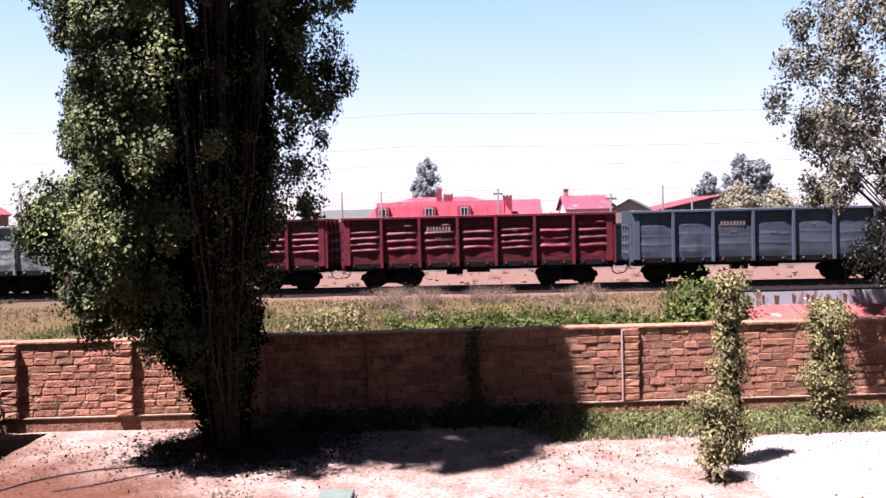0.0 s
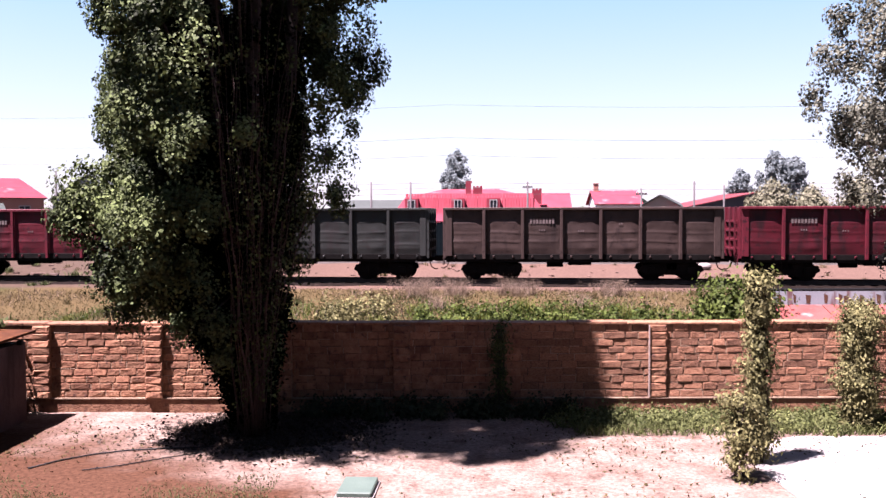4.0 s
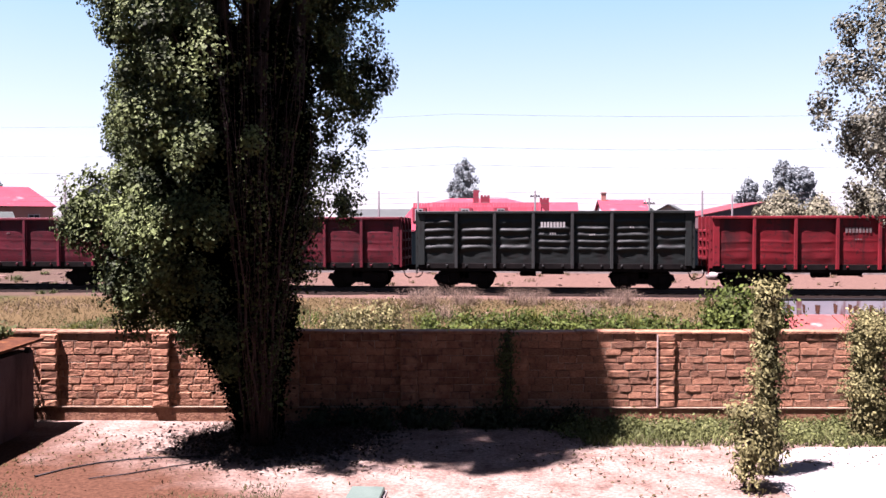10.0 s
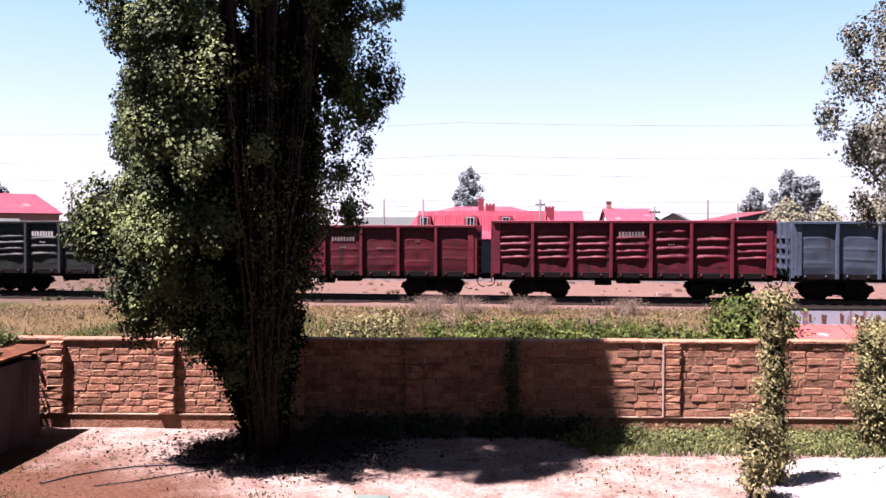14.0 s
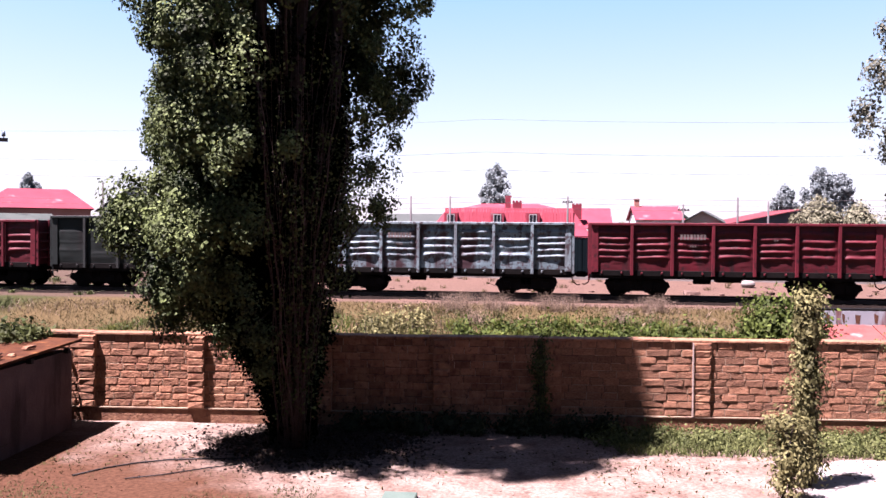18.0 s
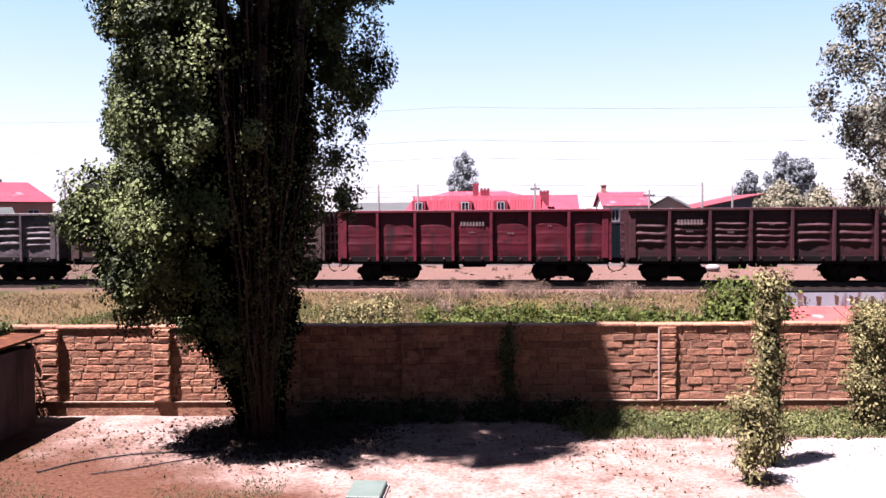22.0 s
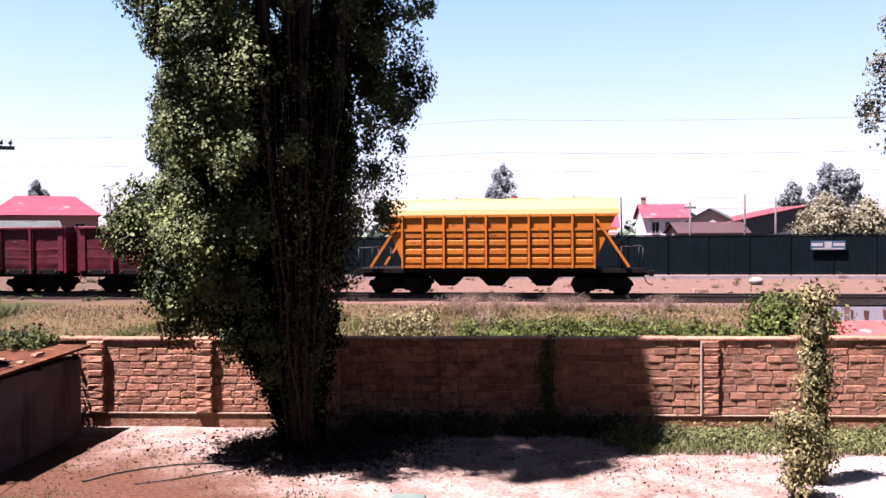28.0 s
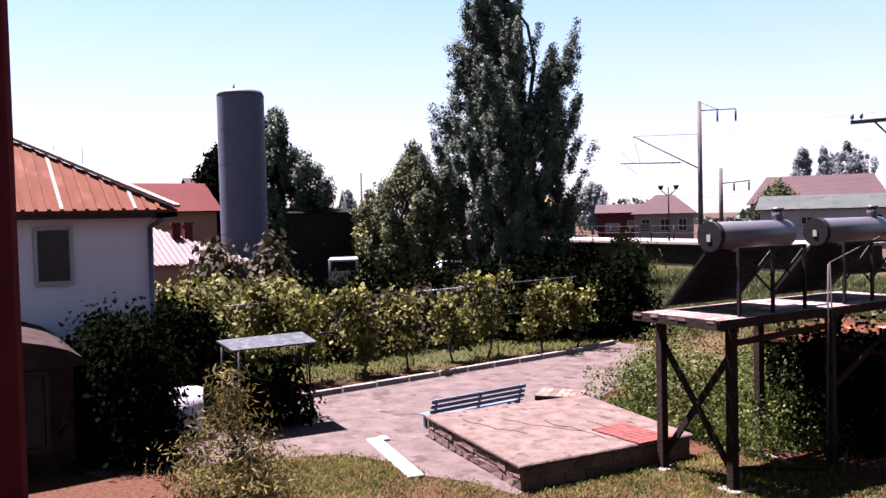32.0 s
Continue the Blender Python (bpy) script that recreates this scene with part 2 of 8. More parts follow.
LEAF = leaf_material("poplar_leaf", (0.013, 0.030, 0.009), (0.27, 0.345, 0.115), 0.13, spread=0.6)
LEAF_BLUE = leaf_material("grey_poplar_leaf", (0.007, 0.018, 0.015), (0.31, 0.41, 0.28), 0.14, spread=0.6)
LEAF_SILVER = leaf_material("silvery_leaf", (0.065, 0.068, 0.045), (0.39, 0.39, 0.285), 0.12)
LEAF_VINE = leaf_material("vine_leaf", (0.022, 0.034, 0.007), (0.44, 0.43, 0.095), 0.2)
# near-black green: deep shade is put into this leaf colour
LEAF_SHADED = leaf_material("shade_black_leaf", (0.004, 0.007, 0.003), (0.012, 0.018, 0.008), 0.05, rough=0.88, gloss=0.0)
LEAF_IVY = leaf_material("dry_climber_leaf", (0.10, 0.10, 0.032), (0.60, 0.55, 0.24), 0.25)
LEAF_BROWN = leaf_material("brown_green_needle", (0.10, 0.09, 0.022), (0.44, 0.345, 0.10), 0.3)
GRASS_DULL = leaf_material("dull_green_weed", (0.06, 0.09, 0.026), (0.21, 0.235, 0.085), 0.3)
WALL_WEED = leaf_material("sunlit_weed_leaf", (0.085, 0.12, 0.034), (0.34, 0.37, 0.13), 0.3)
# weed green darkened to carry the shade at the wall
SHADE_LEAF = leaf_material("shade_darkened_weed_leaf", (0.025, 0.038, 0.016), (0.075, 0.095, 0.040), 0.1)
HERB_BROWN = leaf_material("withered_herb", (0.07, 0.048, 0.02), (0.18, 0.125, 0.055), 0.3)
# dark tone imitates the tree's shadow on the ground
SHADOW_LITTER = leaf_material("shadow_toned_fallen_leaf", (0.030, 0.020, 0.014), (0.085, 0.055, 0.034), 0.05)
LAWN = leaf_material("sunlit_lawn_grass", (0.12, 0.155, 0.03), (0.38, 0.385, 0.095), 0.35)
LEAF_PALE = leaf_material("pale_far_leaf", (0.30, 0.30, 0.19), (0.50, 0.47, 0.31), 0.3)
GRASS = leaf_material("green_grass", (0.048, 0.085, 0.014), (0.23, 0.30, 0.06), 0.35)
# distance haze is painted into this pale bluish leaf colour
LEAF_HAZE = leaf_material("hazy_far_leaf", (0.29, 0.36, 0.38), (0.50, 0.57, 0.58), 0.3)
DRY_GRASS = leaf_material("dry_grass", (0.088, 0.066, 0.022), (0.205, 0.155, 0.056), 0.3)
PLUME = leaf_material("grass_plume", (0.32, 0.215, 0.155), (0.60, 0.45, 0.34), 0.3)


# ---- building helpers ----
def box(bm, x0, x1, y0, y1, z0, z1, m=None):
    v = [bm.verts.new((x, y, z)) for x in (x0, x1) for y in (y0, y1) for z in (z0, z1)]
    if m is not None:
        for one in v:
            one.co = m @ one.co
    for f in ((0, 1, 3, 2), (4, 6, 7, 5), (0, 4, 5, 1), (2, 3, 7, 6), (0, 2, 6, 4), (1, 5, 7, 3)):
        bm.faces.new([v[i] for i in f])
    return v


def tube(bm, p, q, r0, r1=None, n=8, cap=True):
    p, q = Vector(p), Vector(q)
    r1 = r0 if r1 is None else r1
    d = (q - p).normalized()
    side = d.orthogonal().normalized()
    other = d.cross(side)
    rings = []
    for c, r in ((p, r0), (q, r1)):
        rings.append([bm.verts.new(c + side * r * math.cos(2 * math.pi * i / n) + other * r * math.sin(2 * math.pi * i / n)) for i in range(n)])
    for i in range(n):
        f = bm.faces.new((rings[0][i], rings[0][(i + 1) % n], rings[1][(i + 1) % n], rings[1][i]))
        f.smooth = n > 5
    if cap:
        bm.faces.new(rings[0][::-1])
        bm.faces.new(rings[1])


def beam(bm, p, q, w, h, up=(0, 0, 1)):
    p, q = Vector(p), Vector(q)
    d = q - p
    x = d.normalized()
    y = Vector(up).cross(x)
    y = (y if y.length > 1e-4 else Vector((1, 0, 0))).normalized()
    z = x.cross(y)
    m = Matrix((x, y, z)).transposed().to_4x4()
    m.translation = p
    box(bm, 0, d.length, -w / 2, w / 2, -h / 2, h / 2, m)


def pipe(bm, points, r, n=6, r1=None):
    """One closed tube along a line of points."""
    pts = [Vector(p) for p in points]
    last, side = None, None
    for i, p in enumerate(pts):
        d = (pts[min(i + 1, len(pts) - 1)] - pts[max(i - 1, 0)]).normalized()
        side = d.orthogonal().normalized() if side is None else (side - d * side.dot(d)).normalized()
        other = d.cross(side)
        rad = r if r1 is None else r + (r1 - r) * i / (len(pts) - 1)
        ring = [bm.verts.new(p + (side * math.cos(2 * math.pi * k / n) + other * math.sin(2 * math.pi * k / n)) * rad) for k in range(n)]
        if last:
            for k in range(n):
                bm.faces.new((last[k], last[(k + 1) % n], ring[(k + 1) % n], ring[k])).smooth = True
        else:
            bm.faces.new(ring[::-1])
        last = ring
    bm.faces.new(last)


def slab(bm, outline, z0, z1):
    low, high = [bm.verts.new((x, y, z0)) for x, y in outline], [bm.verts.new((x, y, z1)) for x, y in outline]
    bm.faces.new(low[::-1])
    bm.faces.new(high)
    for i in range(len(outline)):
        j = (i + 1) % len(outline)
        bm.faces.new((low[i], low[j], high[j], high[i]))


def thick(bm, points, way):
    """A plate with that outline, its depth along the vector way."""
    a = [bm.verts.new(p) for p in points]
    b = [bm.verts.new(Vector(p) + Vector(way)) for p in points]
    bm.faces.new(a)
    bm.faces.new(b[::-1])
    for i in range(len(a)):
        j = (i + 1) % len(a)
        bm.faces.new((a[j], a[i], b[i], b[j]))


def done(name, bm, mat, bevel=0.0):
    if bevel:
        bmesh.ops.bevel(bm, geom=bm.edges[:], offset=bevel, segments=1, affect="EDGES", clamp_overlap=True)
    bmesh.ops.recalc_face_normals(bm, faces=bm.faces[:])
    me = bpy.data.meshes.new(name)
    bm.to_mesh(me)
    bm.free()
    me.materials.append(mat)
    return me


def part(name, bm, mat, parent=None, label="", bevel=0.0, at=None):
    """One mesh object from a bmesh or a ready mesh, under a thing or a part."""
    me = bm if isinstance(bm, bpy.types.Mesh) else done(name, bm, mat, bevel)
    ob = new(name, me)
    if isinstance(bm, bpy.types.Mesh) and mat is not None and me.materials[0] != mat:
        ob.material_slots[0].link = "OBJECT"
        ob.material_slots[0].material = mat
    ob.parent = parent
    if at is not None:
        ob.matrix_basis = at
    if label:
        ob["label"] = label
    return ob


def thing(name, m, label, category, group="", kind=""):
    ob = new(name)
    ob.empty_display_size = 0.3
    ob.matrix_basis = m
    return tagged(ob, label, category, group, kind)


def mesh_np(name, verts, faces, mat, smooth=False):
    me = bpy.data.meshes.new(name)
    k = faces.shape[1]
    me.vertices.add(len(verts))
    me.vertices.foreach_set("co", np.asarray(verts, np.float32).ravel())
    me.loops.add(faces.size)
    me.loops.foreach_set("vertex_index", faces.astype(np.int32).ravel())
    me.polygons.add(len(faces))
    me.polygons.foreach_set("loop_start", np.arange(0, faces.size, k, dtype=np.int32))
    if smooth:
        me.polygons.foreach_set("use_smooth", np.ones(len(faces), bool))
    me.update(calc_edges=True)
    me.materials.append(mat)
    return me


def leaves(name, centres, size, mat, rng, droop=0.3, long=1.35, outward=None):
    """Small pointed leaves, each a bent diamond, turned at random or with their faces mostly outwards."""
    c = np.asarray(centres, float)
    n = len(c)
    a = rng.normal(size=(n, 3))
    a[:, 2] -= droop
    face = rng.normal(size=(n, 3))
    if outward is not None:
        face = face * 0.55 + outward
        face /= np.linalg.norm(face, axis=1)[:, None] + 1e-9
        a -= face * (a * face).sum(1)[:, None]
    a /= np.linalg.norm(a, axis=1)[:, None] + 1e-9
    b = np.cross(a, face)
    b /= np.linalg.norm(b, axis=1)[:, None] + 1e-9
    s = size * rng.uniform(0.6, 1.35, n)[:, None]
    up = np.cross(a, b) * s * 0.12
    v = np.stack((c - a * s * long / 2, c + b * s / 2 + up, c + a * s * long / 2, c - b * s / 2 + up), 1).reshape(-1, 3)
    return mesh_np(name, v, np.arange(4 * n).reshape(n, 4), mat)


def facing(points, hubs, axis):
    """Outward directions of leaves: away from their clump, from the plant's upright axis and a little to the sky."""
    d = points - hubs
    d /= np.linalg.norm(d, axis=1)[:, None] + 1e-6
    r = points - axis
    r[:, 2] = 0
    r /= np.linalg.norm(r, axis=1)[:, None] + 1e-6
    return d * 0.75 + r * 0.65 + np.array((0, 0, 0.3))


def herbs(name, roots, height, size, mat, rng):
    """Low leafy herbs: loose leaves that thin out upwards."""
    p = np.asarray(roots, float).copy()
    p[:, 2] += height * rng.uniform(0.02, 1.0, len(p)) ** 1.6
    return leaves(name, p, size, mat, rng, 0.0)


def blades(name, roots, height, width, mat, rng, lean=0.35):
    """Grass blades: bent strips of two quads."""
    p = np.asarray(roots, float)
    n = len(p)
    turn = rng.uniform(0, 2 * np.pi, n)
    h = height * rng.uniform(0.5, 1.3, n)
    w = np.stack((np.cos(turn), np.sin(turn), np.zeros(n)), 1) * (width * rng.uniform(0.6, 1.3, n))[:, None] / 2
    tip = np.stack((rng.normal(0, lean, n) * h, rng.normal(0, lean, n) * h, h), 1)
    mid = tip * np.array((0.35, 0.35, 0.6))
    v = np.stack((p - w, p + w, p + mid + w * 0.8, p + mid - w * 0.8, p + tip + w * 0.15, p + tip - w * 0.15), 1).reshape(-1, 3)
    i = np.arange(n)[:, None] * 6
    f = np.concatenate((i + np.array([[0, 1, 2, 3]]), i + np.array([[3, 2, 4, 5]])))
    return mesh_np(name, v, f, mat)


import functools

# ---- ground, railway, wall ----
TRACK_Y, TRACK_SLOPE = 42.75, -0.10
TRACK_TURN = math.atan(TRACK_SLOPE)
RAIL_Z = 0.92


def track_y(x):
    return TRACK_Y + TRACK_SLOPE * x


def smooth_step(a, b, v):
    t = np.clip((v - a) / (b - a), 0, 1)
    return t * t * (3 - 2 * t)


def ground_z(x, y):
    x, y = np.asarray(x, float), np.asarray(y, float)
    bank = smooth_step(17.45, 18.6, y) * smooth_step(-14.5, -11.5, x) * 0.66
    rise = smooth_step(24, 38, y - TRACK_SLOPE * x) * 0.66 + smooth_step(49, 54, y - TRACK_SLOPE * x) * 0.34
    return np.maximum(bank, rise) + 0.03 * np.sin(x * 1.3) * np.sin(y * 1.1) * smooth_step(0, 1, y - 18) * 0.8


def build_ground():
    xs = np.concatenate((np.linspace(-2500, -140, 14), np.linspace(-130, -36, 40), np.linspace(-35, 24, 119), np.linspace(26, 130, 40), np.linspace(150, 2500, 14)))
    ys = np.concatenate((np.linspace(-1500, -40, 8), np.linspace(-30, 6, 19), np.linspace(6.5, 17.3, 37), np.linspace(17.45, 20, 12), np.linspace(20.6, 60, 60), np.linspace(64, 160, 25), np.linspace(180, 3500, 14)))
    X, Y = np.meshgrid(xs, ys)
    Z = ground_z(X, Y)
    rng = np.random.default_rng(5)
    Z += rng.normal(0, 0.006, Z.shape)
    nx = len(xs)
    i = (np.arange(len(ys) - 1)[:, None] * nx + np.arange(nx - 1)[None]).ravel()
    faces = np.stack((i, i + 1, i + nx + 1, i + nx), 1)
    ob = new("ground", mesh_np("ground", np.stack((X, Y, Z), -1).reshape(-1, 3), faces, EARTH, True))
    tagged(ob, "dry pinkish earth yard rising to a grassy railway bank", "ground", kind="structure")


build_ground()


def build_track(name, label, dy):
    m = pose(0, TRACK_Y + dy, -0.3, 0, 0, math.degrees(TRACK_TURN))
    t = thing(name, m, label, "railway track", kind="structure")
    bm = bmesh.new()
    v = [(-900, -2.3, 0.80), (-900, -1.75, 1.04), (-900, 1.75, 1.04), (-900, 2.3, 0.80)]
    low = [bm.verts.new(p) for p in v]
    high = [bm.verts.new((900, p[1], p[2])) for p in v]
    for k in range(3):
        bm.faces.new((low[k], low[k + 1], high[k + 1], high[k]))
    part("ballast_bed", bm, BALLAST, t)
    for side in (-0.78, 0.78):
        bm = bmesh.new()
        box(bm, -900, 900, side - 0.065, side + 0.065, 1.07, 1.09)
        box(bm, -900, 900, side - 0.012, side + 0.012, 1.09, 1.18)
        box(bm, -900, 900, side - 0.036, side + 0.036, 1.18, 1.22)
        part("rail", bm, RAIL, t)
    bm = bmesh.new()
    box(bm, -0.13, 0.13, -1.35, 1.35, 0.96, 1.075)
    me = done("sleeper", bm, SLEEPER, 0.015)
    for k in range(-75, 75):
        part("sleeper", me, None, t, at=pose(k * 0.62 - 10, 0, 0))


build_track("railway_track", "steel rails on dark sleepers in stony ballast", 0.0)

WALL_Y, WALL_TOP = 17.3, 1.84
WALL_X0, WALL_X1 = -12.6, 15.0
PILLARS = (-10.6, -8.25, -5.95, -3.3, -0.88, 1.38, 4.35)


def rough_block(bm, m, rng, wild=1.0):
    """A quarry-faced block: uneven front that bulges from a recessed rim."""
    grid = []
    for i in range(4):
        col = []
        for k in range(4):
            rim = i in (0, 3) or k in (0, 3)
            y = -0.40 + rng.uniform(-0.07, 0.06) * wild if rim else -0.5 + rng.uniform(-0.10, 0.10) * wild
            x, z = (-0.5, -0.41, 0.41, 0.5)[i] + rng.uniform(-0.012, 0.012) * wild, (-0.5, -0.36, 0.34, 0.5)[k] + rng.uniform(-0.035, 0.035) * wild
            col.append(bm.verts.new(m @ Vector((x, y, z))))
        grid.append(col)
    for i in range(3):
        for k in range(3):
            bm.faces.new((grid[i][k], grid[i + 1][k], grid[i + 1][k + 1], grid[i][k + 1]))
    back = [bm.verts.new(m @ Vector(p)) for p in ((-0.5, 0.5, -0.5), (0.5, 0.5, -0.5), (0.5, 0.5, 0.5), (-0.5, 0.5, 0.5))]
    bm.faces.new([grid[i][0] for i in range(4)][::-1] + [back[0], back[1]])
    bm.faces.new([grid[i][3] for i in range(4)] + [back[2], back[3]])
    bm.faces.new([grid[0][k] for k in range(4)] + [back[3], back[0]])
    bm.faces.new([grid[3][k] for k in range(4)][::-1] + [back[1], back[2]])


def build_wall():
    w = thing("wall_yard", pose(0, WALL_Y, 0), "reddish shell-stone block wall with pillars, partly in tree shade", "wall", kind="structure")
    bm = bmesh.new()
    box(bm, WALL_X0, WALL_X1, 0.035, 0.34, -0.1, WALL_TOP - 0.04)
    part("core", bm, MORTAR, w)
    bm = bmesh.new()
    box(bm, WALL_X0, WALL_X1, -0.03, 0.36, -0.12, 0.27)
    part("footing", bm, BLOCK, w, "rough stone footing")
    bm = bmesh.new()
    box(bm, WALL_X0, WALL_X1, -0.052, 0.36, 0.275, 0.297)
    part("ledge", bm, POINTING, w, "pale mortar ledge over the footing")
    x = WALL_X0
    rng = random.Random(4)
    while x < WALL_X1:
        n = min(WALL_X1, x + rng.uniform(0.9, 1.4))
        bm = bmesh.new()
        box(bm, x, n - 0.012, -0.025, 0.37, WALL_TOP - 0.05, WALL_TOP + rng.uniform(-0.008, 0.012))
        part("coping", bm, BLOCK, w, bevel=0.008)
        x = n
    shapes = []
    for k in range(14):
        bm = bmesh.new()
        rough_block(bm, Matrix.Identity(4), rng, 0.85)
        shapes.append(done("block", bm, BLOCK))
    course, z0 = 0.1492, 0.30
    joints = []
    rest = bmesh.new()
    for row in range(10):
        x = WALL_X0 - rng.uniform(0, 0.3)
        while x < WALL_X1:
            long = rng.choice((0.27, 0.31, 0.34, 0.34, 0.37, 0.44)) * rng.uniform(0.95, 1.05)
            if row == 9:
                long = rng.uniform(0.26, 0.38)
            a, b = max(x, WALL_X0), min(x + long, WALL_X1)
            x += long
            if b - a < 0.08:
                continue
            lift = rng.uniform(-0.008, 0.008)
            joints.append((a, b, z0 + course * row, z0 + course * (row + 1)))
            m = pose((a + b) / 2, 0.045, z0 + course * (row + 0.5) + lift, 0, rng.uniform(-0.9, 0.9), 0) @ Matrix.Diagonal((b - a - 0.014, 0.075 + (rng.choice((0, 0, 0.004, 0.008, 0.018)) if a > 0 else 0.0) + rng.uniform(0, 0.008), course * rng.uniform(0.91, 0.97), 1))
            if 1.6 < (a + b) / 2 < 9.4 and row < 9:
                part("block", rng.choice(shapes), None, w, at=m)
            else:
                rough_block(rest, m, rng, 0.85)
    # pale mortar that stands proud of the joints
    pale = bmesh.new()
    for a, b, low, high in joints:
        if rng.random() < (0.72 if a > 0 else 0.22):
            cut = rng.uniform(0, 0.3) * (b - a) if rng.random() < 0.4 else 0.0
            y, t = rng.uniform(0.003, 0.016), rng.uniform(0.004, 0.008)
            v = box(pale, a, b - cut, y, 0.05, low - t, low + t * 0.7)
            for one in v:
                one.co.z += rng.uniform(-0.004, 0.004)
        if rng.random() < 0.5:
            y, t = rng.uniform(0.003, 0.014), rng.uniform(0.004, 0.008)
            box(pale, b - t, b + t, y, 0.05, low, high - rng.uniform(0, 0.05))
    ob = part("mortar_joints", pale, POINTING, w, "pale rough mortar pointing")
    ob["kind"] = "stuff"
    bm = bmesh.new()
    box(bm, 4.163, 4.181, -0.075, 0.05, 0.3, WALL_TOP - 0.06)
    part("mortar_strip", bm, LIGHT_MORTAR, w, "pale upright mortar strip")
    ob = part("far_blocks", rest, BLOCK, w)
    ob["kind"] = "stuff"
    for px in PILLARS:
        part("pillar", pillar_mesh(0.11 if px < 0 else 0.055), None, w, at=pose(px, 0, 0))


@functools.lru_cache(None)
def pillar_mesh(proud):
    bm = bmesh.new()
    rng = random.Random(9)
    z = 0.3
    while z < WALL_TOP - 0.1:
        h = 0.1492
        j = rng.uniform(-0.01, 0.01)
        top = min(z + h - 0.008, WALL_TOP - 0.05)
        deep = proud + 0.05
        rough_block(bm, pose(j, 0.05 - deep / 2, (z + top) / 2) @ Matrix.Diagonal((0.34, deep, top - z, 1)), rng, 0.8)
        z += h
    return done("pillar", bm, BLOCK)


build_wall()


# ---- train ----
PITCH = 13.92
BODY_L, BODY_W, BODY_TOP = 12.95, 3.06, 3.54


def paint(name, a, b, rust=(0.10, 0.035, 0.03), amount=0.45, rough=0.6):
    a, b = tuple(0.86 * v for v in a), tuple(0.86 * v for v in b)
    m = material(name, a, b, 1.3, rough, 0.25, 35, stain=rust, stain_size=0.55, stain_amount=amount, spread=0.16, streak=True, gloss=0.16)
    # paint rubbed paler on the outer ridges
    n, l = m.node_tree.nodes, m.node_tree.links
    shade = n["Principled BSDF"]
    old = shade.inputs["Base Color"].links[0].from_socket
    geo, cut, mix, rub = n.new("ShaderNodeNewGeometry"), n.new("ShaderNodeMapRange"), n.new("ShaderNodeMix"), n.new("ShaderNodeTexNoise")
    rub.inputs["Scale"].default_value = 3.0
    both = n.new("ShaderNodeMath")
    both.operation = "MULTIPLY"
    mix.data_type = "RGBA"
    cut.inputs["From Min"].default_value, cut.inputs["From Max"].default_value, cut.inputs["To Max"].default_value = 0.505, 0.54, 0.9
    l.new(geo.outputs["Pointiness"], cut.inputs["Value"])
    l.new(cut.outputs["Result"], both.inputs[0])
    l.new(rub.outputs["Fac"], both.inputs[1])
    l.new(both.outputs[0], mix.inputs["Factor"])
    l.new(old, mix.inputs["A"])
    mix.inputs["B"].default_value = (*[ALBEDO * min(0.018 + 1.7 * v, 0.12 + v) for v in a], 1)
    # flaked paint: patches with ragged edges down to the rust
    chip, edge, flake = n.new("ShaderNodeTexNoise"), n.new("ShaderNodeMapRange"), n.new("ShaderNodeMix")
    chip.inputs["Scale"].default_value, chip.inputs["Detail"].default_value, chip.inputs["Roughness"].default_value = 4.0, 8.0, 0.74
    shifted = [x for x in n if x.type == "VECT_MATH"][0]
    l.new(shifted.outputs[0], chip.inputs["Vector"])
    edge.inputs["From Min"].default_value, edge.inputs["From Max"].default_value, edge.inputs["To Max"].default_value = 0.635 - 0.17 * amount, 0.675 - 0.17 * amount, 0.85
    l.new(chip.outputs["Fac"], edge.inputs["Value"])
    flake.data_type = "RGBA"
    l.new(edge.outputs["Result"], flake.inputs["Factor"])
    l.new(mix.outputs["Result"], flake.inputs["A"])
    flake.inputs["B"].default_value = (*[ALBEDO * v for v in rust], 1)
    # painted highlight: faces that look up get a paler tone of the paint
    axis, lie, top_tint = n.new("ShaderNodeSeparateXYZ"), n.new("ShaderNodeMapRange"), n.new("ShaderNodeMix")
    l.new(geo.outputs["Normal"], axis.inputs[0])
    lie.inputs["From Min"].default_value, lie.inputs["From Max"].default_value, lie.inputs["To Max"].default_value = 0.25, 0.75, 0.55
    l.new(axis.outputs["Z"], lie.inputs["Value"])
    top_tint.data_type = "RGBA"
    l.new(lie.outputs["Result"], top_tint.inputs["Factor"])
    l.new(flake.outputs["Result"], top_tint.inputs["A"])
    top_tint.inputs["B"].default_value = (*[ALBEDO * min(0.018 + 1.7 * v, 0.12 + v) for v in a], 1)
    l.new(top_tint.outputs["Result"], shade.inputs["Base Color"])
    return m


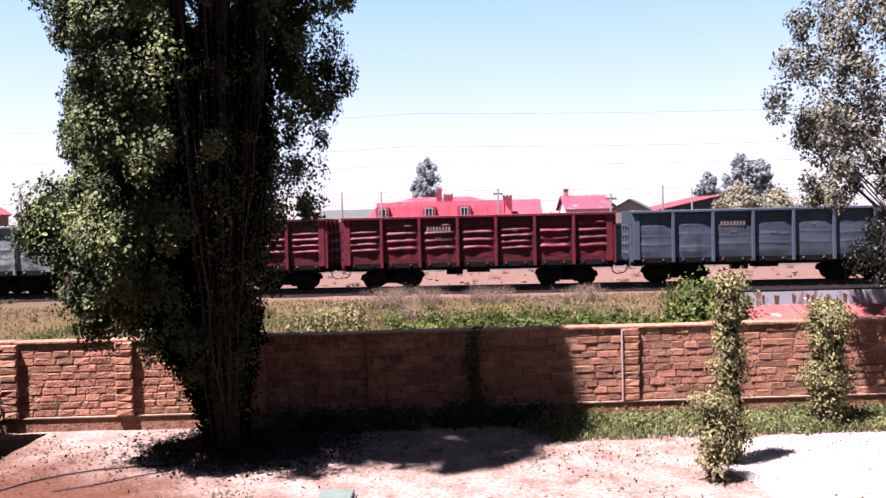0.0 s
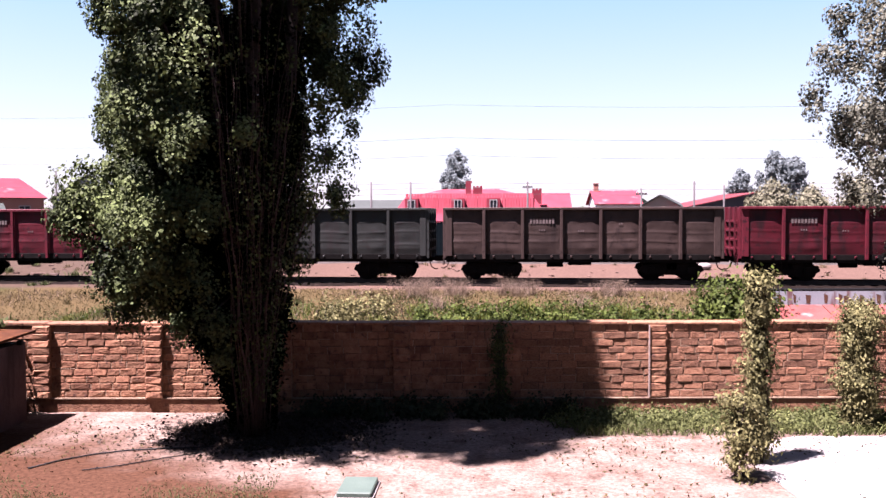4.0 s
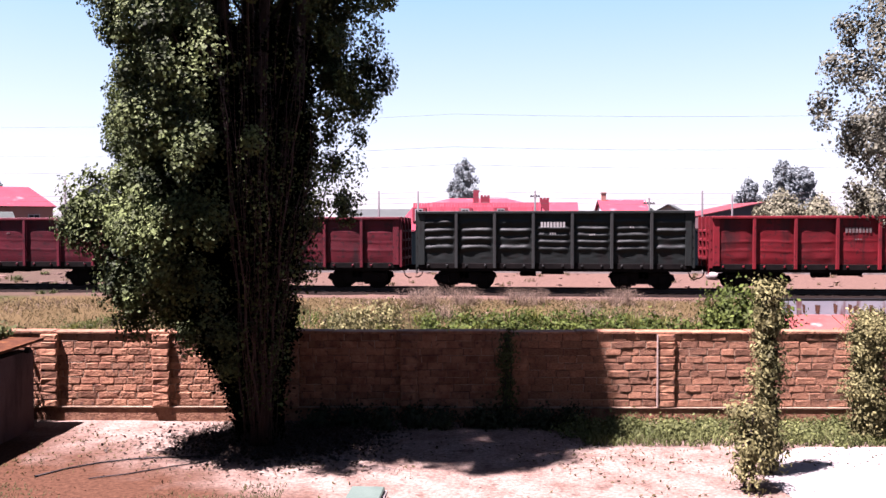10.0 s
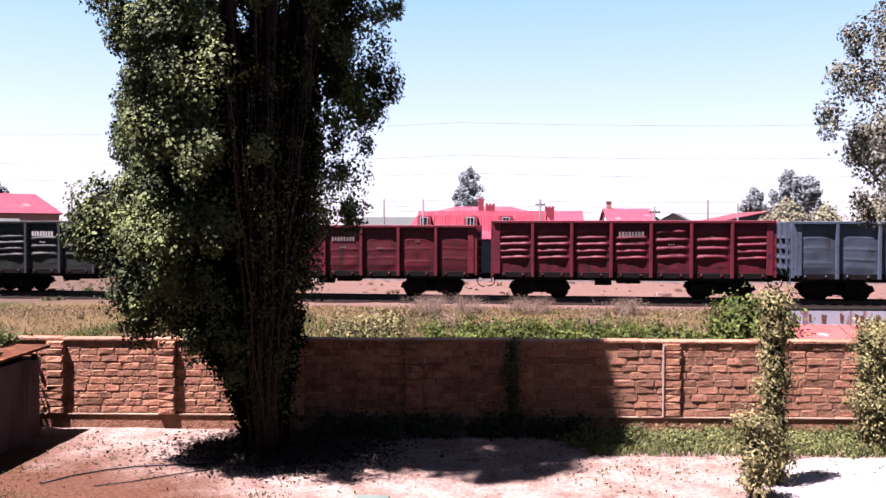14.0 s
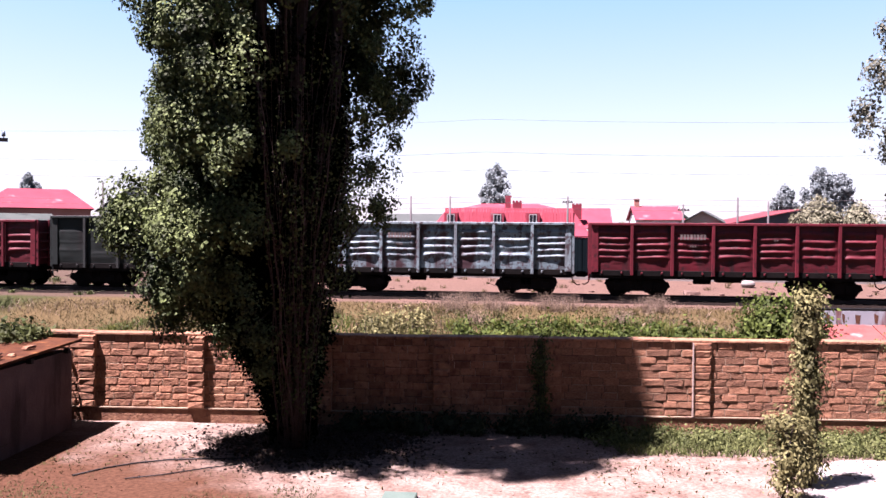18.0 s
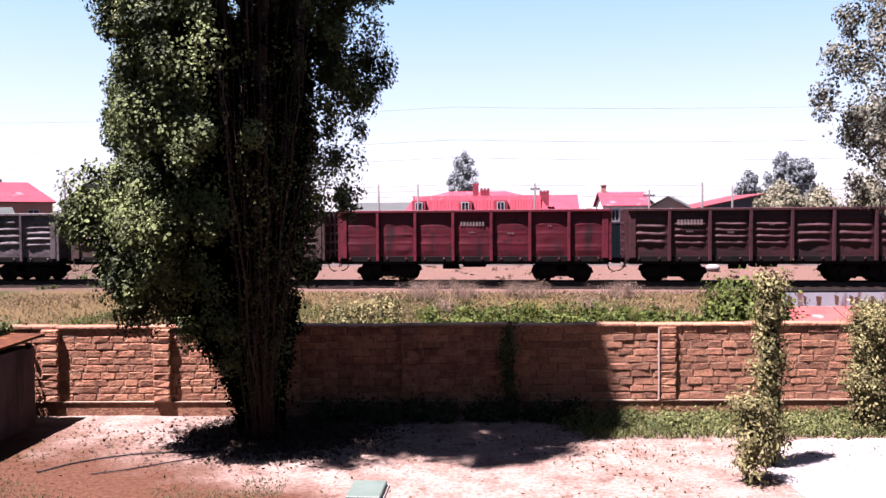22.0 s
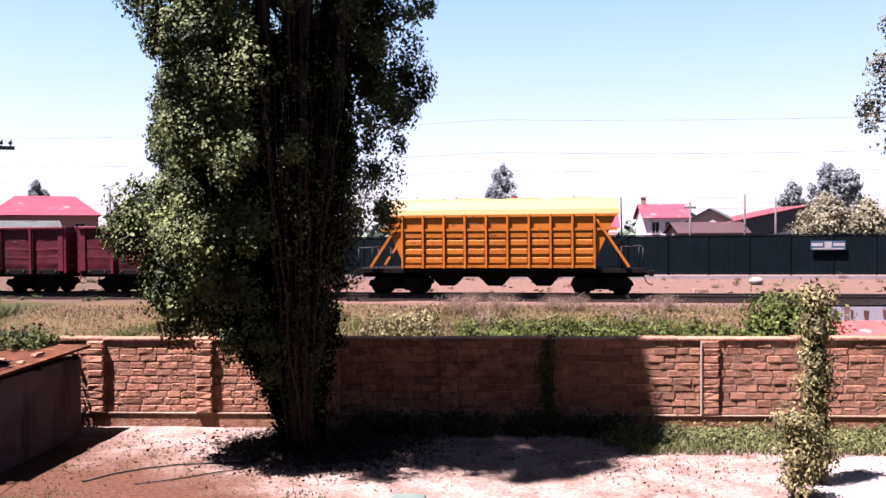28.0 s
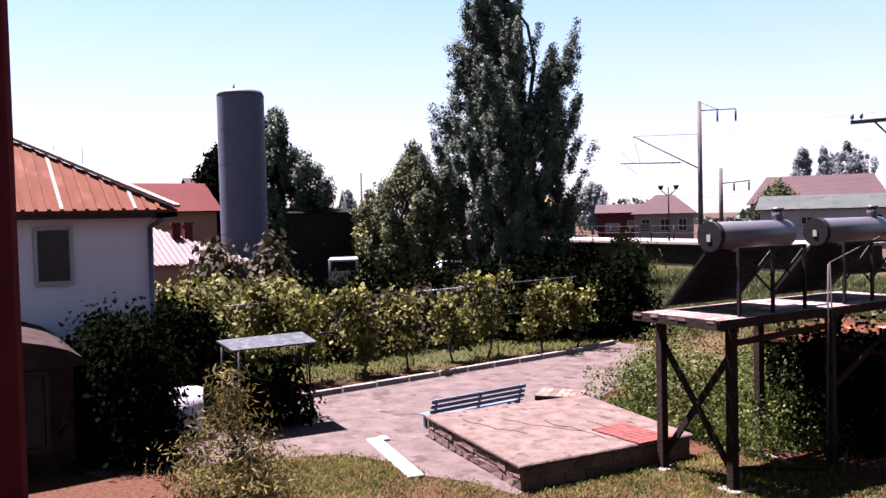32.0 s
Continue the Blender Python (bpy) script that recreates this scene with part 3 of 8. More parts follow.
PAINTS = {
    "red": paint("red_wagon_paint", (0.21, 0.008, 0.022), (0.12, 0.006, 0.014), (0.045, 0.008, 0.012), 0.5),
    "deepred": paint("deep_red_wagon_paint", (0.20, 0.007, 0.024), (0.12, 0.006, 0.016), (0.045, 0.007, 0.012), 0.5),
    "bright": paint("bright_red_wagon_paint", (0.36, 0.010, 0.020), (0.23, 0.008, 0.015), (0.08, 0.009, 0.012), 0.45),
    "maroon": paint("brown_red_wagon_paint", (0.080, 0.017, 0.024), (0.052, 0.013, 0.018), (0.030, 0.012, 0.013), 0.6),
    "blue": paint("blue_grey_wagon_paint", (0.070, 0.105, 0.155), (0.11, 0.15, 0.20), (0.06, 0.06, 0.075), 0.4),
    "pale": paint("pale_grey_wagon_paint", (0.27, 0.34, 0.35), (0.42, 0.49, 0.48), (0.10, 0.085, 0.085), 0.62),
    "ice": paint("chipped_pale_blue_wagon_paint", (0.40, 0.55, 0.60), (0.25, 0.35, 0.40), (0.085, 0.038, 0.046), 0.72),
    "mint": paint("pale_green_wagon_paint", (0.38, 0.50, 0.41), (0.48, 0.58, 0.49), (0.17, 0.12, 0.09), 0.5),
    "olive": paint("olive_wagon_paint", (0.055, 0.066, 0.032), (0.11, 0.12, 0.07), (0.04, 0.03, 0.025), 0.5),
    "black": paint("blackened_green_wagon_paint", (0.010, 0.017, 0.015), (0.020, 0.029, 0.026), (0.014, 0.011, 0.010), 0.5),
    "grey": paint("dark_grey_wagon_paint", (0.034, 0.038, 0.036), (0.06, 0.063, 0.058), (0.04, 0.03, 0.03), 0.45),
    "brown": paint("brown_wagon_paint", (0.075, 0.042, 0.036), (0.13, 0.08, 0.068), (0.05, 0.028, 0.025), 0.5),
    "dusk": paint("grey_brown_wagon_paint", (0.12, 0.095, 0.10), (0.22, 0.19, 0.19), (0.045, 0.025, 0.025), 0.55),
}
WORDS = {"red": "red", "deepred": "dark red", "bright": "bright red", "maroon": "brownish red", "blue": "blue-grey", "pale": "pale grey", "ice": "chipped pale blue",
         "mint": "pale green", "olive": "olive green", "black": "blackened green", "grey": "dark grey", "brown": "brown", "dusk": "grey-brown"}
YELLOW = paint("yellow_hopper_paint", (0.88, 0.225, 0.004), (0.72, 0.165, 0.004), (0.34, 0.08, 0.006), 0.3, 0.6)
CREAM = paint("sunlit_cream_roof_paint", (0.56, 0.40, 0.11), (0.50, 0.34, 0.09), (0.45, 0.25, 0.06), 0.3, 0.6)
LETTER = material("white_lettering", (0.70, 0.68, 0.66), (0.58, 0.55, 0.53), 0.3, 0.8, 0.0, 30, spread=0.05)

STENCIL = material("faded_stencil_paint", (0.34, 0.26, 0.25), (0.18, 0.12, 0.12), 0.1, 0.85, 0.0, 30, spread=0.2)
BAYS = 7
BAY = BODY_L / BAYS


def panel_mesh(kind, seed):
    """One bay of a side: flat with a soft pressed field, or beaten out into horizontal bulges."""
    rng = random.Random(seed)
    nx, nz = 14, 48 if kind == "bulged" else 44
    w, z0, z1 = BAY - 0.10, 1.28, BODY_TOP - 0.12
    amp = [rng.uniform(0.6, 1.0) for _ in range(6)]
    ph = rng.uniform(0, 1)
    waves = rng.choice((4, 4, 4, 5))
    rows = [rng.uniform(0.2, 0.3), rng.uniform(0.44, 0.54), rng.uniform(0.66, 0.74)]
    verts = []
    for i in range(nx + 1):
        u = i / nx
        for k in range(nz + 1):
            v = k / nz
            edge = min(1.0, 6 * min(u, 1 - u)) * min(1.0, 7 * min(v, 1 - v))
            if kind == "bulged":
                # pressed ridges inside a field with rounded corners: a long face below, a short one that looks up
                step = (v - 0.20) / 0.68 * waves + 0.05 * math.sin(5 * u + 6 * ph)
                row, out = int(math.floor(step)), 0.0
                if 0 <= row < waves:
                    f = step - row
                    inset = 0.05 + (0.05 if row in (0, waves - 1) else 0.0) * abs(2 * f - 1)
                    end = min(1.0, max(0.0, 11 * (min(u, 1 - u) - inset)))
                    dent = max(0.2, 0.8 + 0.55 * noise.noise(Vector((u * 2.2 + seed, row * 3.1, seed * 0.7))))
                    out = 0.115 * amp[row % 6] * math.sin(math.pi * f ** 2.1) * end * dent
                out += (0.022 * noise.noise(Vector((u * 5 + seed, v * 8, seed))) + 0.012 * noise.noise(Vector((u * 14, v * 20 + seed, seed)))) * edge
            else:
                arch = 0.80 - 0.22 * (2 * u - 1) ** 4
                field_in = min(1.0, max(0.0, (arch - v) * 14))
                out = 0.022 * edge * field_in + (0.015 * (1 - (2 * u - 1) ** 2) + 0.005 * math.sin(v * 19 + seed)) * edge + 0.016 * noise.noise(Vector((u * 3 + seed, v * 4, seed))) * edge
            if kind == "flat":
                out += sum((0.013 + 0.011 * noise.noise(Vector((u * 3, seed * 1.7, at)))) * math.exp(-((v - at - 0.012 * math.sin(4 * u + seed)) / 0.022) ** 2) for at in rows) * min(1.0, 8 * min(u, 1 - u))
            verts.append(((u - 0.5) * w, -out, z0 + (z1 - z0) * v))
    idx = np.arange((nx + 1) * (nz + 1)).reshape(nx + 1, nz + 1)
    f = np.stack((idx[:-1, :-1], idx[1:, :-1], idx[1:, 1:], idx[:-1, 1:]), -1).reshape(-1, 4)
    return mesh_np("side_panel", np.array(verts), f, PAINTS["red"], True)


PANELS = {"bulged": [panel_mesh("bulged", 10 + k) for k in range(7)], "flat": [panel_mesh("flat", 30 + k) for k in range(5)]}


def wagon_meshes():
    d = {}
    h = BODY_W / 2
    bm = bmesh.new()
    box(bm, -BAY / 2, BAY / 2, -0.02, 0.02, 1.25, BODY_TOP - 0.1)
    d["far_panel"] = done("side_panel", bm, PAINTS["red"])
    bm = bmesh.new()
    box(bm, -0.075, 0.075, -0.14, 0.0, 1.06, BODY_TOP - 0.06)
    d["post"] = done("side_post", bm, PAINTS["red"], 0.02)
    bm = bmesh.new()
    box(bm, -0.15, 0.15, -0.05, 0.05, 1.2, BODY_TOP - 0.06)
    d["corner"] = done("corner_plate", bm, PAINTS["red"], 0.015)
    bm = bmesh.new()
    box(bm, -BODY_L / 2 - 0.06, BODY_L / 2 + 0.06, -0.12, 0.05, BODY_TOP - 0.13, BODY_TOP)
    d["top_rail"] = done("top_rail", bm, PAINTS["red"], 0.02)
    bm = bmesh.new()
    box(bm, -BODY_L / 2, BODY_L / 2, 0.03, 0.14, 1.03, 1.29)
    d["sill"] = done("bottom_sill", bm, SOOT, 0.015)
    bm = bmesh.new()
    box(bm, 0.02, 0.12, -h, h, -0.06, 0.06)
    d["end_rib"] = done("rib", bm, PAINTS["red"], 0.01)
    bm = bmesh.new()
    box(bm, 0.02, 0.15, -0.06, 0.06, 1.1, BODY_TOP)
    d["end_post"] = done("end_post", bm, PAINTS["red"], 0.01)
    bm = bmesh.new()
    box(bm, -0.03, 0.03, -h, h, 1.2, BODY_TOP - 0.02)
    d["end"] = done("end_wall", bm, PAINTS["red"])
    bm = bmesh.new()
    box(bm, -BODY_L / 2, BODY_L / 2, -h + 0.05, h - 0.05, 1.14, 1.26)
    box(bm, -BODY_L / 2 - 0.12, BODY_L / 2 + 0.12, -0.28, 0.28, 0.86, 1.14)
    for y in (-1.38, 1.38):
        box(bm, -BODY_L / 2, BODY_L / 2, y - 0.05, y + 0.05, 0.9, 1.14)
    for x in (-4.3, 4.3):
        box(bm, x - 0.25, x + 0.25, -1.35, 1.35, 0.95, 1.14)
    for x in (-1.2, 0.0, 1.2):
        box(bm, x - 0.08, x + 0.08, -1.45, 1.45, 0.98, 1.14)
    d["frame"] = done("underframe", bm, SOOT)
    bm = bmesh.new()
    for y in (-1.02, 1.02):
        thick(bm, [(-1.5, y - 0.08, 0.5), (-1.2, y - 0.08, 0.32), (1.2, y - 0.08, 0.32), (1.5, y - 0.08, 0.5), (1.4, y - 0.08, 0.74), (0.5, y - 0.08, 0.86), (-0.5, y - 0.08, 0.86), (-1.4, y - 0.08, 0.74)], (0, 0.16, 0))
        for x in (-0.25, 0.0, 0.25):
            tube(bm, (x, y, 0.4), (x, y, 0.8), 0.09, n=8)
        for x in (-0.92, 0.92):
            box(bm, x - 0.17, x + 0.17, y - 0.17, y + 0.17, 0.34, 0.66)
    box(bm, -0.22, 0.22, -1.1, 1.1, 0.55, 0.9)
    for y in (-0.62, 0.62):
        box(bm, -1.3, 1.3, y - 0.04, y + 0.04, 0.3, 0.78)
    for x in (-0.46, 0.46):
        box(bm, x - 0.12, x + 0.12, -1.0, 1.0, 0.22, 0.5)
    d["bogie"] = done("bogie_frame", bm, SOOT)
    bm = bmesh.new()
    thick(bm, [(-1.26, -0.56, 0.36), (-0.4, -0.56, 0.26), (0.4, -0.56, 0.26), (1.26, -0.56, 0.36), (1.2, -0.56, 0.8), (0.4, -0.56, 0.9), (-0.4, -0.56, 0.9), (-1.2, -0.56, 0.8)], (0, 1.12, 0))
    d["rigging"] = done("brake_rigging", bm, SOOT)
    bm = bmesh.new()
    box(bm, -0.05, 0.05, -0.05, 0.0, -0.045, 0.05)
    box(bm, -0.02, 0.02, -0.075, -0.05, -0.02, 0.075)
    d["latch"] = done("hatch_latch", bm, PAINTS["red"], 0.012)
    bm = bmesh.new()
    for y in (-0.78, 0.78):
        tube(bm, (0, y - 0.06, 0.475), (0, y + 0.06, 0.475), 0.475, n=20)
        s = 1 if y > 0 else -1
        tube(bm, (0, y - s * 0.09, 0.475), (0, y - s * 0.06, 0.475), 0.50, n=20)
    tube(bm, (0, -1.05, 0.475), (0, 1.05, 0.475), 0.08, n=8)
    d["axle"] = done("wheelset", bm, SOOT)
    bm = bmesh.new()
    box(bm, 0, 0.30, -0.10, 0.10, 0.92, 1.10)
    box(bm, 0.26, 0.52, -0.17, 0.17, 0.88, 1.16)
    d["coupler"] = done("coupler", bm, SOOT, 0.02)
    bm = bmesh.new()
    pts = [Vector((0.02, -0.35, 0.93)), Vector((0.12, -0.35, 0.62)), Vector((0.30, -0.33, 0.50)), Vector((0.44, -0.3, 0.52))]
    pipe(bm, pts, 0.03)
    d["hose"] = done("brake_hose", bm, RUST)
    bm = bmesh.new()
    for x in (-0.2, 0.2):
        box(bm, x - 0.02, x + 0.02, -0.05, -0.01, 0.75, BODY_TOP - 0.2)
    for k in range(6):
        z = 0.85 + k * 0.38
        box(bm, -0.2, 0.2, -0.055, -0.02, z - 0.015, z + 0.015)
    d["ladder"] = done("ladder", bm, PAINTS["red"])
    bm = bmesh.new()
    box(bm, -0.55, 0.55, -0.5, 0.5, 0.72, 1.0)
    tube(bm, (-1.6, 0, 0.8), (-0.8, 0, 0.8), 0.2, n=10)
    d["brake"] = done("brake_gear", bm, SOOT)
    for k, wide, high in (("number", 0.10, 0.25), ("mark", 0.05, 0.08)):
        bm = bmesh.new()
        box(bm, -wide / 2, wide / 2, -0.006, 0.0, -high / 2, high / 2)
        d[k] = done("stencil_bar", bm, STENCIL)
    return d


WM = wagon_meshes()


def build_wagon(colour, kind, seed, tall=0.0, accent=None):
    rng = random.Random(seed)
    col = PAINTS[colour]
    shape = "dented, bulging" if kind == "bulged" else "straight"
    w = thing("gondola_wagon", pose(0, TRACK_Y, RAIL_Z), f"{WORDS[colour]} open gondola wagon with {shape} steel sides", "railway wagon", "wagons of the goods train")
    h = BODY_W / 2
    grow = 1 + tall / (BODY_TOP - 1.2)

    def up(x, y, turn=0):
        return pose(x, y, 1.2 * (1 - grow), 0, 0, turn) @ Matrix.Diagonal((1, 1, grow, 1))

    part("underframe", WM["frame"], None, w, "black steel underframe")
    for b in range(BAYS):
        x = (b + 0.5) * BAY - BODY_L / 2
        use = accent if accent and rng.random() < 0.2 else colour
        part("side_panel", rng.choice(PANELS[kind]), PAINTS[use], w, at=up(x, -h + 0.06))
        part("side_panel", WM["far_panel"], col, w, at=up(x, h))
    rubbed = PAINTS["grey"] if colour == "black" else col
    for b in range(1, BAYS):
        x = b * BAY - BODY_L / 2
        part("side_post", WM["post"], rubbed, w, at=up(x, -h + 0.02))
        part("side_post", WM["post"], col, w, at=up(x, h - 0.02, 180))
    for x in (-BODY_L / 2 + 0.15, BODY_L / 2 - 0.15):
        part("corner_plate", WM["corner"], col, w, at=up(x, -h + 0.02))
        part("corner_plate", WM["corner"], col, w, at=up(x, h - 0.02, 180))
    for s, r in ((-h, 0), (h, 180)):
        part("top_rail", WM["top_rail"], col, w, at=pose(0, s, tall, 0, 0, r))
        part("bottom_sill", WM["sill"], None, w, at=pose(0, s, 0, 0, 0, r))
    for b in range(2 * BAYS):
        part("hatch_latch", WM["latch"], rubbed, w, at=pose((b + 0.5) * BAY / 2 - BODY_L / 2, -h + 0.03, 1.17))
    for s, r in ((BODY_L / 2, 0), (-BODY_L / 2, 180)):
        e = part("end_wall", WM["end"], col, w, at=up(s, 0, r))
        for z in (1.5, 1.95, 2.4, 2.85):
            part("rib", WM["end_rib"], col, e, at=pose(0, 0, z))
        for y in (-h + 0.06, -0.5, 0.5, h - 0.06):
            part("end_post", WM["end_post"], col, e, at=pose(0, y, 0))
        part("coupler", WM["coupler"], None, w, at=pose(s, 0, 0, 0, 0, r))
        part("brake_hose", WM["hose"], None, w, at=pose(s, 0, 0, 0, 0, r))
    for x in (-4.3, 4.3):
        b = part("bogie", WM["bogie"], None, w, "black cast-steel bogie", at=pose(x, 0, 0))
        part("brake_rigging", WM["rigging"], None, b)
        for a in (-0.92, 0.92):
            part("wheelset", WM["axle"], None, b, at=pose(a, 0, 0))
    part("ladder", WM["ladder"], col, w, at=pose(-BODY_L / 2 - 0.12, -h + 0.45, 0, 0, 0, -90))
    part("brake_gear", WM["brake"], None, w)
    out = 0.13 if kind == "bulged" else 0.045
    bay = rng.choice((1, 2, 2, 3))
    for key, n, step, at_x, at_z in (("number", 8, 0.15, bay + 0.5, 2.88), ("mark", 3, 0.11, bay + 0.5, 2.45), ("mark", 3, 0.11, bay + 1.5, 2.4), ("mark", 2, 0.11, bay + 2.5, 2.75)):
        for i in range(n):
            part("stencil_bar", WM[key], LETTER if colour in ("black", "grey", "olive") else None, w, at=pose(at_x * BAY - BODY_L / 2 + (i - (n - 1) / 2) * step, -h - out + 0.045, at_z + tall))
    if colour == "mint":
        for z in (2.78, 1.62):
            bm = bmesh.new()
            box(bm, -BODY_L / 2, BODY_L / 2, -h - 0.125, -h - 0.09, z - 0.02, z + 0.02)
            part("hand_rail", bm, PAINTS["olive"], w)
    return w


# colour and sides of each wagon, in the order in which they pass
ORDER = [("maroon", "flat", -4), ("deepred", "bulged", -3), ("pale", "flat", -2), ("deepred", "bulged", -1), ("red", "bulged", 0), ("blue", "flat", 1), ("pale", "flat", 2),
         ("deepred", "flat", 3), ("grey", "flat", 4), ("brown", "flat", 5), ("deepred", "flat", 6), ("bright", "bulged", 7), ("black", "bulged", 8), ("olive", "bulged", 9),
         ("deepred", "flat", 10), ("red", "flat", 11), ("black", "bulged", 12), ("bright", "flat", 13), ("red", "flat", 14), ("black", "bulged", 15), ("red", "flat", 16),
         ("deepred", "bulged", 17), ("blue", "flat", 18), ("red", "bulged", 19), ("black", "flat", 20), ("ice", "bulged", 21), ("red", "bulged", 22), ("mint", "flat", 23),
         ("dusk", "bulged", 24), ("brown", "bulged", 25), ("deepred", "flat", 26), ("maroon", "bulged", 27), ("bright", "bulged", 28), ("deepred", "flat", 29), ("red", "bulged", 30),
         ("deepred", "flat", 31), ("deepred", "flat", 32)]
TALL = {7: 0.22, 8: 0.3, 12: 0.27, 15: 0.2, 17: 0.22, 18: 0.18, 20: 0.22, 23: 0.2, 28: 0.24, 30: 0.16}
TRAIN = []
for colour, kind, j in ORDER:
    TRAIN.append((build_wagon(colour, kind, 100 + j, TALL.get(j, 0.0)), (j - 0.5) * PITCH))


def build_hopper():
    w = thing("grain_hopper_wagon", pose(0, TRACK_Y, RAIL_Z), "bright yellow covered grain hopper wagon with cream roof", "railway wagon", "wagons of the goods train")
    half, top = 5.7, 3.95
    h, z0 = 1.5, 1.42
    # upright sides, ends sloping in towards the bottom
    for y, s in ((-h, 1), (h, -1)):
        bm = bmesh.new()
        thick(bm, [(-half + 1.15, y, z0), (half - 1.15, y, z0), (half, y, top), (-half, y, top)], (0, 0.05 * s, 0))
        part("side_sheet", bm, YELLOW, w)
    for s in (-1, 1):
        bm = bmesh.new()
        thick(bm, [(s * (half - 1.15), -h + 0.05, z0), (s * (half - 1.15), h - 0.05, z0), (s * half, h - 0.05, top), (s * half, -h + 0.05, top)], (-0.05 * s, 0, 0))
        part("end_sheet", bm, YELLOW, w)
    bm = bmesh.new()
    prof = [(-h - 0.04, top - 0.02), (-h + 0.05, top + 0.22), (-0.95, top + 0.62), (-0.45, top + 0.76), (0.45, top + 0.76), (0.95, top + 0.62), (h - 0.05, top + 0.22), (h + 0.04, top - 0.02)]
    a = [bm.verts.new((-half - 0.12, y, z)) for y, z in prof]
    b = [bm.verts.new((half + 0.12, y, z)) for y, z in prof]
    for k in range(len(prof) - 1):
        f = bm.faces.new((a[k], a[k + 1], b[k + 1], b[k]))
    bm.faces.new(a)
    bm.faces.new(b[::-1])
    part("roof", bm, CREAM, w, "cream-painted curved roof")
    for x in (-3.6, -1.2, 1.2, 3.6):
        bm = bmesh.new()
        box(bm, x - 0.85, x + 0.85, -0.36, 0.36, top + 0.75, top + 0.81)
        part("hatch", bm, CREAM, w, bevel=0.02)
    n = 10
    for y, s in ((-h, -1), (h, 1)):
        for k in range(n):
            x = -half + 1.05 + k * (2 * half - 2.1) / (n - 1)
            bm = bmesh.new()
            box(bm, x - 0.055, x + 0.055, min(y, y + s * 0.13), max(y, y + s * 0.13), z0 - 0.1, top)
            part("side_post", bm, YELLOW, w, bevel=0.012)
        for z in (z0, top - 0.08, z0 + 1.78):
            bm = bmesh.new()
            box(bm, -half + (1.1 if z < 2 else 0), half - (1.1 if z < 2 else 0), min(y, y + s * 0.08), max(y, y + s * 0.08), z - 0.06, z + 0.06)
            part("side_rail", bm, YELLOW, w)
        for k in range(n - 1):
            x = -half + 1.05 + (k + 0.5) * (2 * half - 2.1) / (n - 1)
            for z in (z0 + 0.3, z0 + 0.72, z0 + 1.15, z0 + 1.52):
                bm = bmesh.new()
                box(bm, x - 0.44, x + 0.44, min(y, y + s * 0.05), max(y, y + s * 0.05), z - 0.13, z + 0.13)
                part("pressed_panel", bm, YELLOW, w, bevel=0.02)
        for e in (-1, 1):
            bm = bmesh.new()
            beam(bm, (e * (half + 0.55 - 0.0), y + s * 0.05, z0 - 0.02), (e * (half - 0.95), y + s * 0.05, top - 0.3), 0.10, 0.12)
            part("end_strut", bm, YELLOW, w)
    long = 14.0
    bm = bmesh.new()
    box(bm, -long / 2, long / 2, -1.45, 1.45, 1.12, 1.32)
    box(bm, -long / 2, long / 2, -0.3, 0.3, 0.85, 1.12)
    part("underframe", bm, SOOT, w)
    for x in (-2.6, -0.2, 2.2):
        bm = bmesh.new()
        for sy in (-1,):
            v = [(x - 0.95, -1.2, 1.12), (x + 0.95, -1.2, 1.12), (x + 0.95, 1.2, 1.12), (x - 0.95, 1.2, 1.12)]
            u = [(x - 0.35, -0.5, 0.42), (x + 0.35, -0.5, 0.42), (x + 0.35, 0.5, 0.42), (x - 0.35, 0.5, 0.42)]
            a, b = [bm.verts.new(p) for p in v], [bm.verts.new(p) for p in u]
            for i in range(4):
                bm.faces.new((a[i], a[(i + 1) % 4], b[(i + 1) % 4], b[i]))
            bm.faces.new(b)
            bm.faces.new(a)
        part("discharge_chute", bm, SOOT, w)
    for s, r in ((long / 2, 0), (-long / 2, 180)):
        part("coupler", WM["coupler"], None, w, at=pose(s, 0, 0, 0, 0, r))
        part("brake_hose", WM["hose"], None, w, at=pose(s, 0, 0, 0, 0, r))
        e = 1 if s > 0 else -1
        for y in (-1.4, 1.4):
            for x in (s - e * 0.1, s - e * 1.1):
                bm = bmesh.new()
                tube(bm, (x, y, 1.3), (x, y, 2.325), 0.025, n=6)
                part("railing_post", bm, DARK_STEEL, w)
        bm = bmesh.new()
        pipe(bm, [Vector((s - e * 1.15, -1.4, 2.35)), Vector((s - e * 0.1, -1.4, 2.35)), Vector((s - e * 0.1, 1.4, 2.35)), Vector((s - e * 1.15, 1.4, 2.35))], 0.025, 6, 0.025)
        part("handrail", bm, DARK_STEEL, w)
    bm = bmesh.new()
    for y in (-1.35, -0.95):
        tube(bm, (half + 0.25, y, 1.3), (half + 0.2, y, top + 0.75), 0.022, n=6)
    for k in range(9):
        tube(bm, (half + 0.24, -1.35, 1.5 + k * 0.32), (half + 0.24, -0.95, 1.5 + k * 0.32), 0.018, n=6)
    part("end_ladder", bm, DARK_STEEL, w)
    for x in (-5.0, 5.0):
        b = part("bogie", WM["bogie"], None, w, "black cast-steel bogie", at=pose(x, 0, 0))
        part("brake_rigging", WM["rigging"], None, b)
        for a in (-0.92, 0.92):
            part("wheelset", WM["axle"], None, b, at=pose(a, 0, 0))
    for x, z in ((-1.3, 3.5), (-0.35, 3.5), (-0.4, 2.95)):
        for i in range(4):
            part("stencil_bar", WM["mark"], RUST, w, at=pose(x + i * 0.11, -h - 0.06, z))
    return w


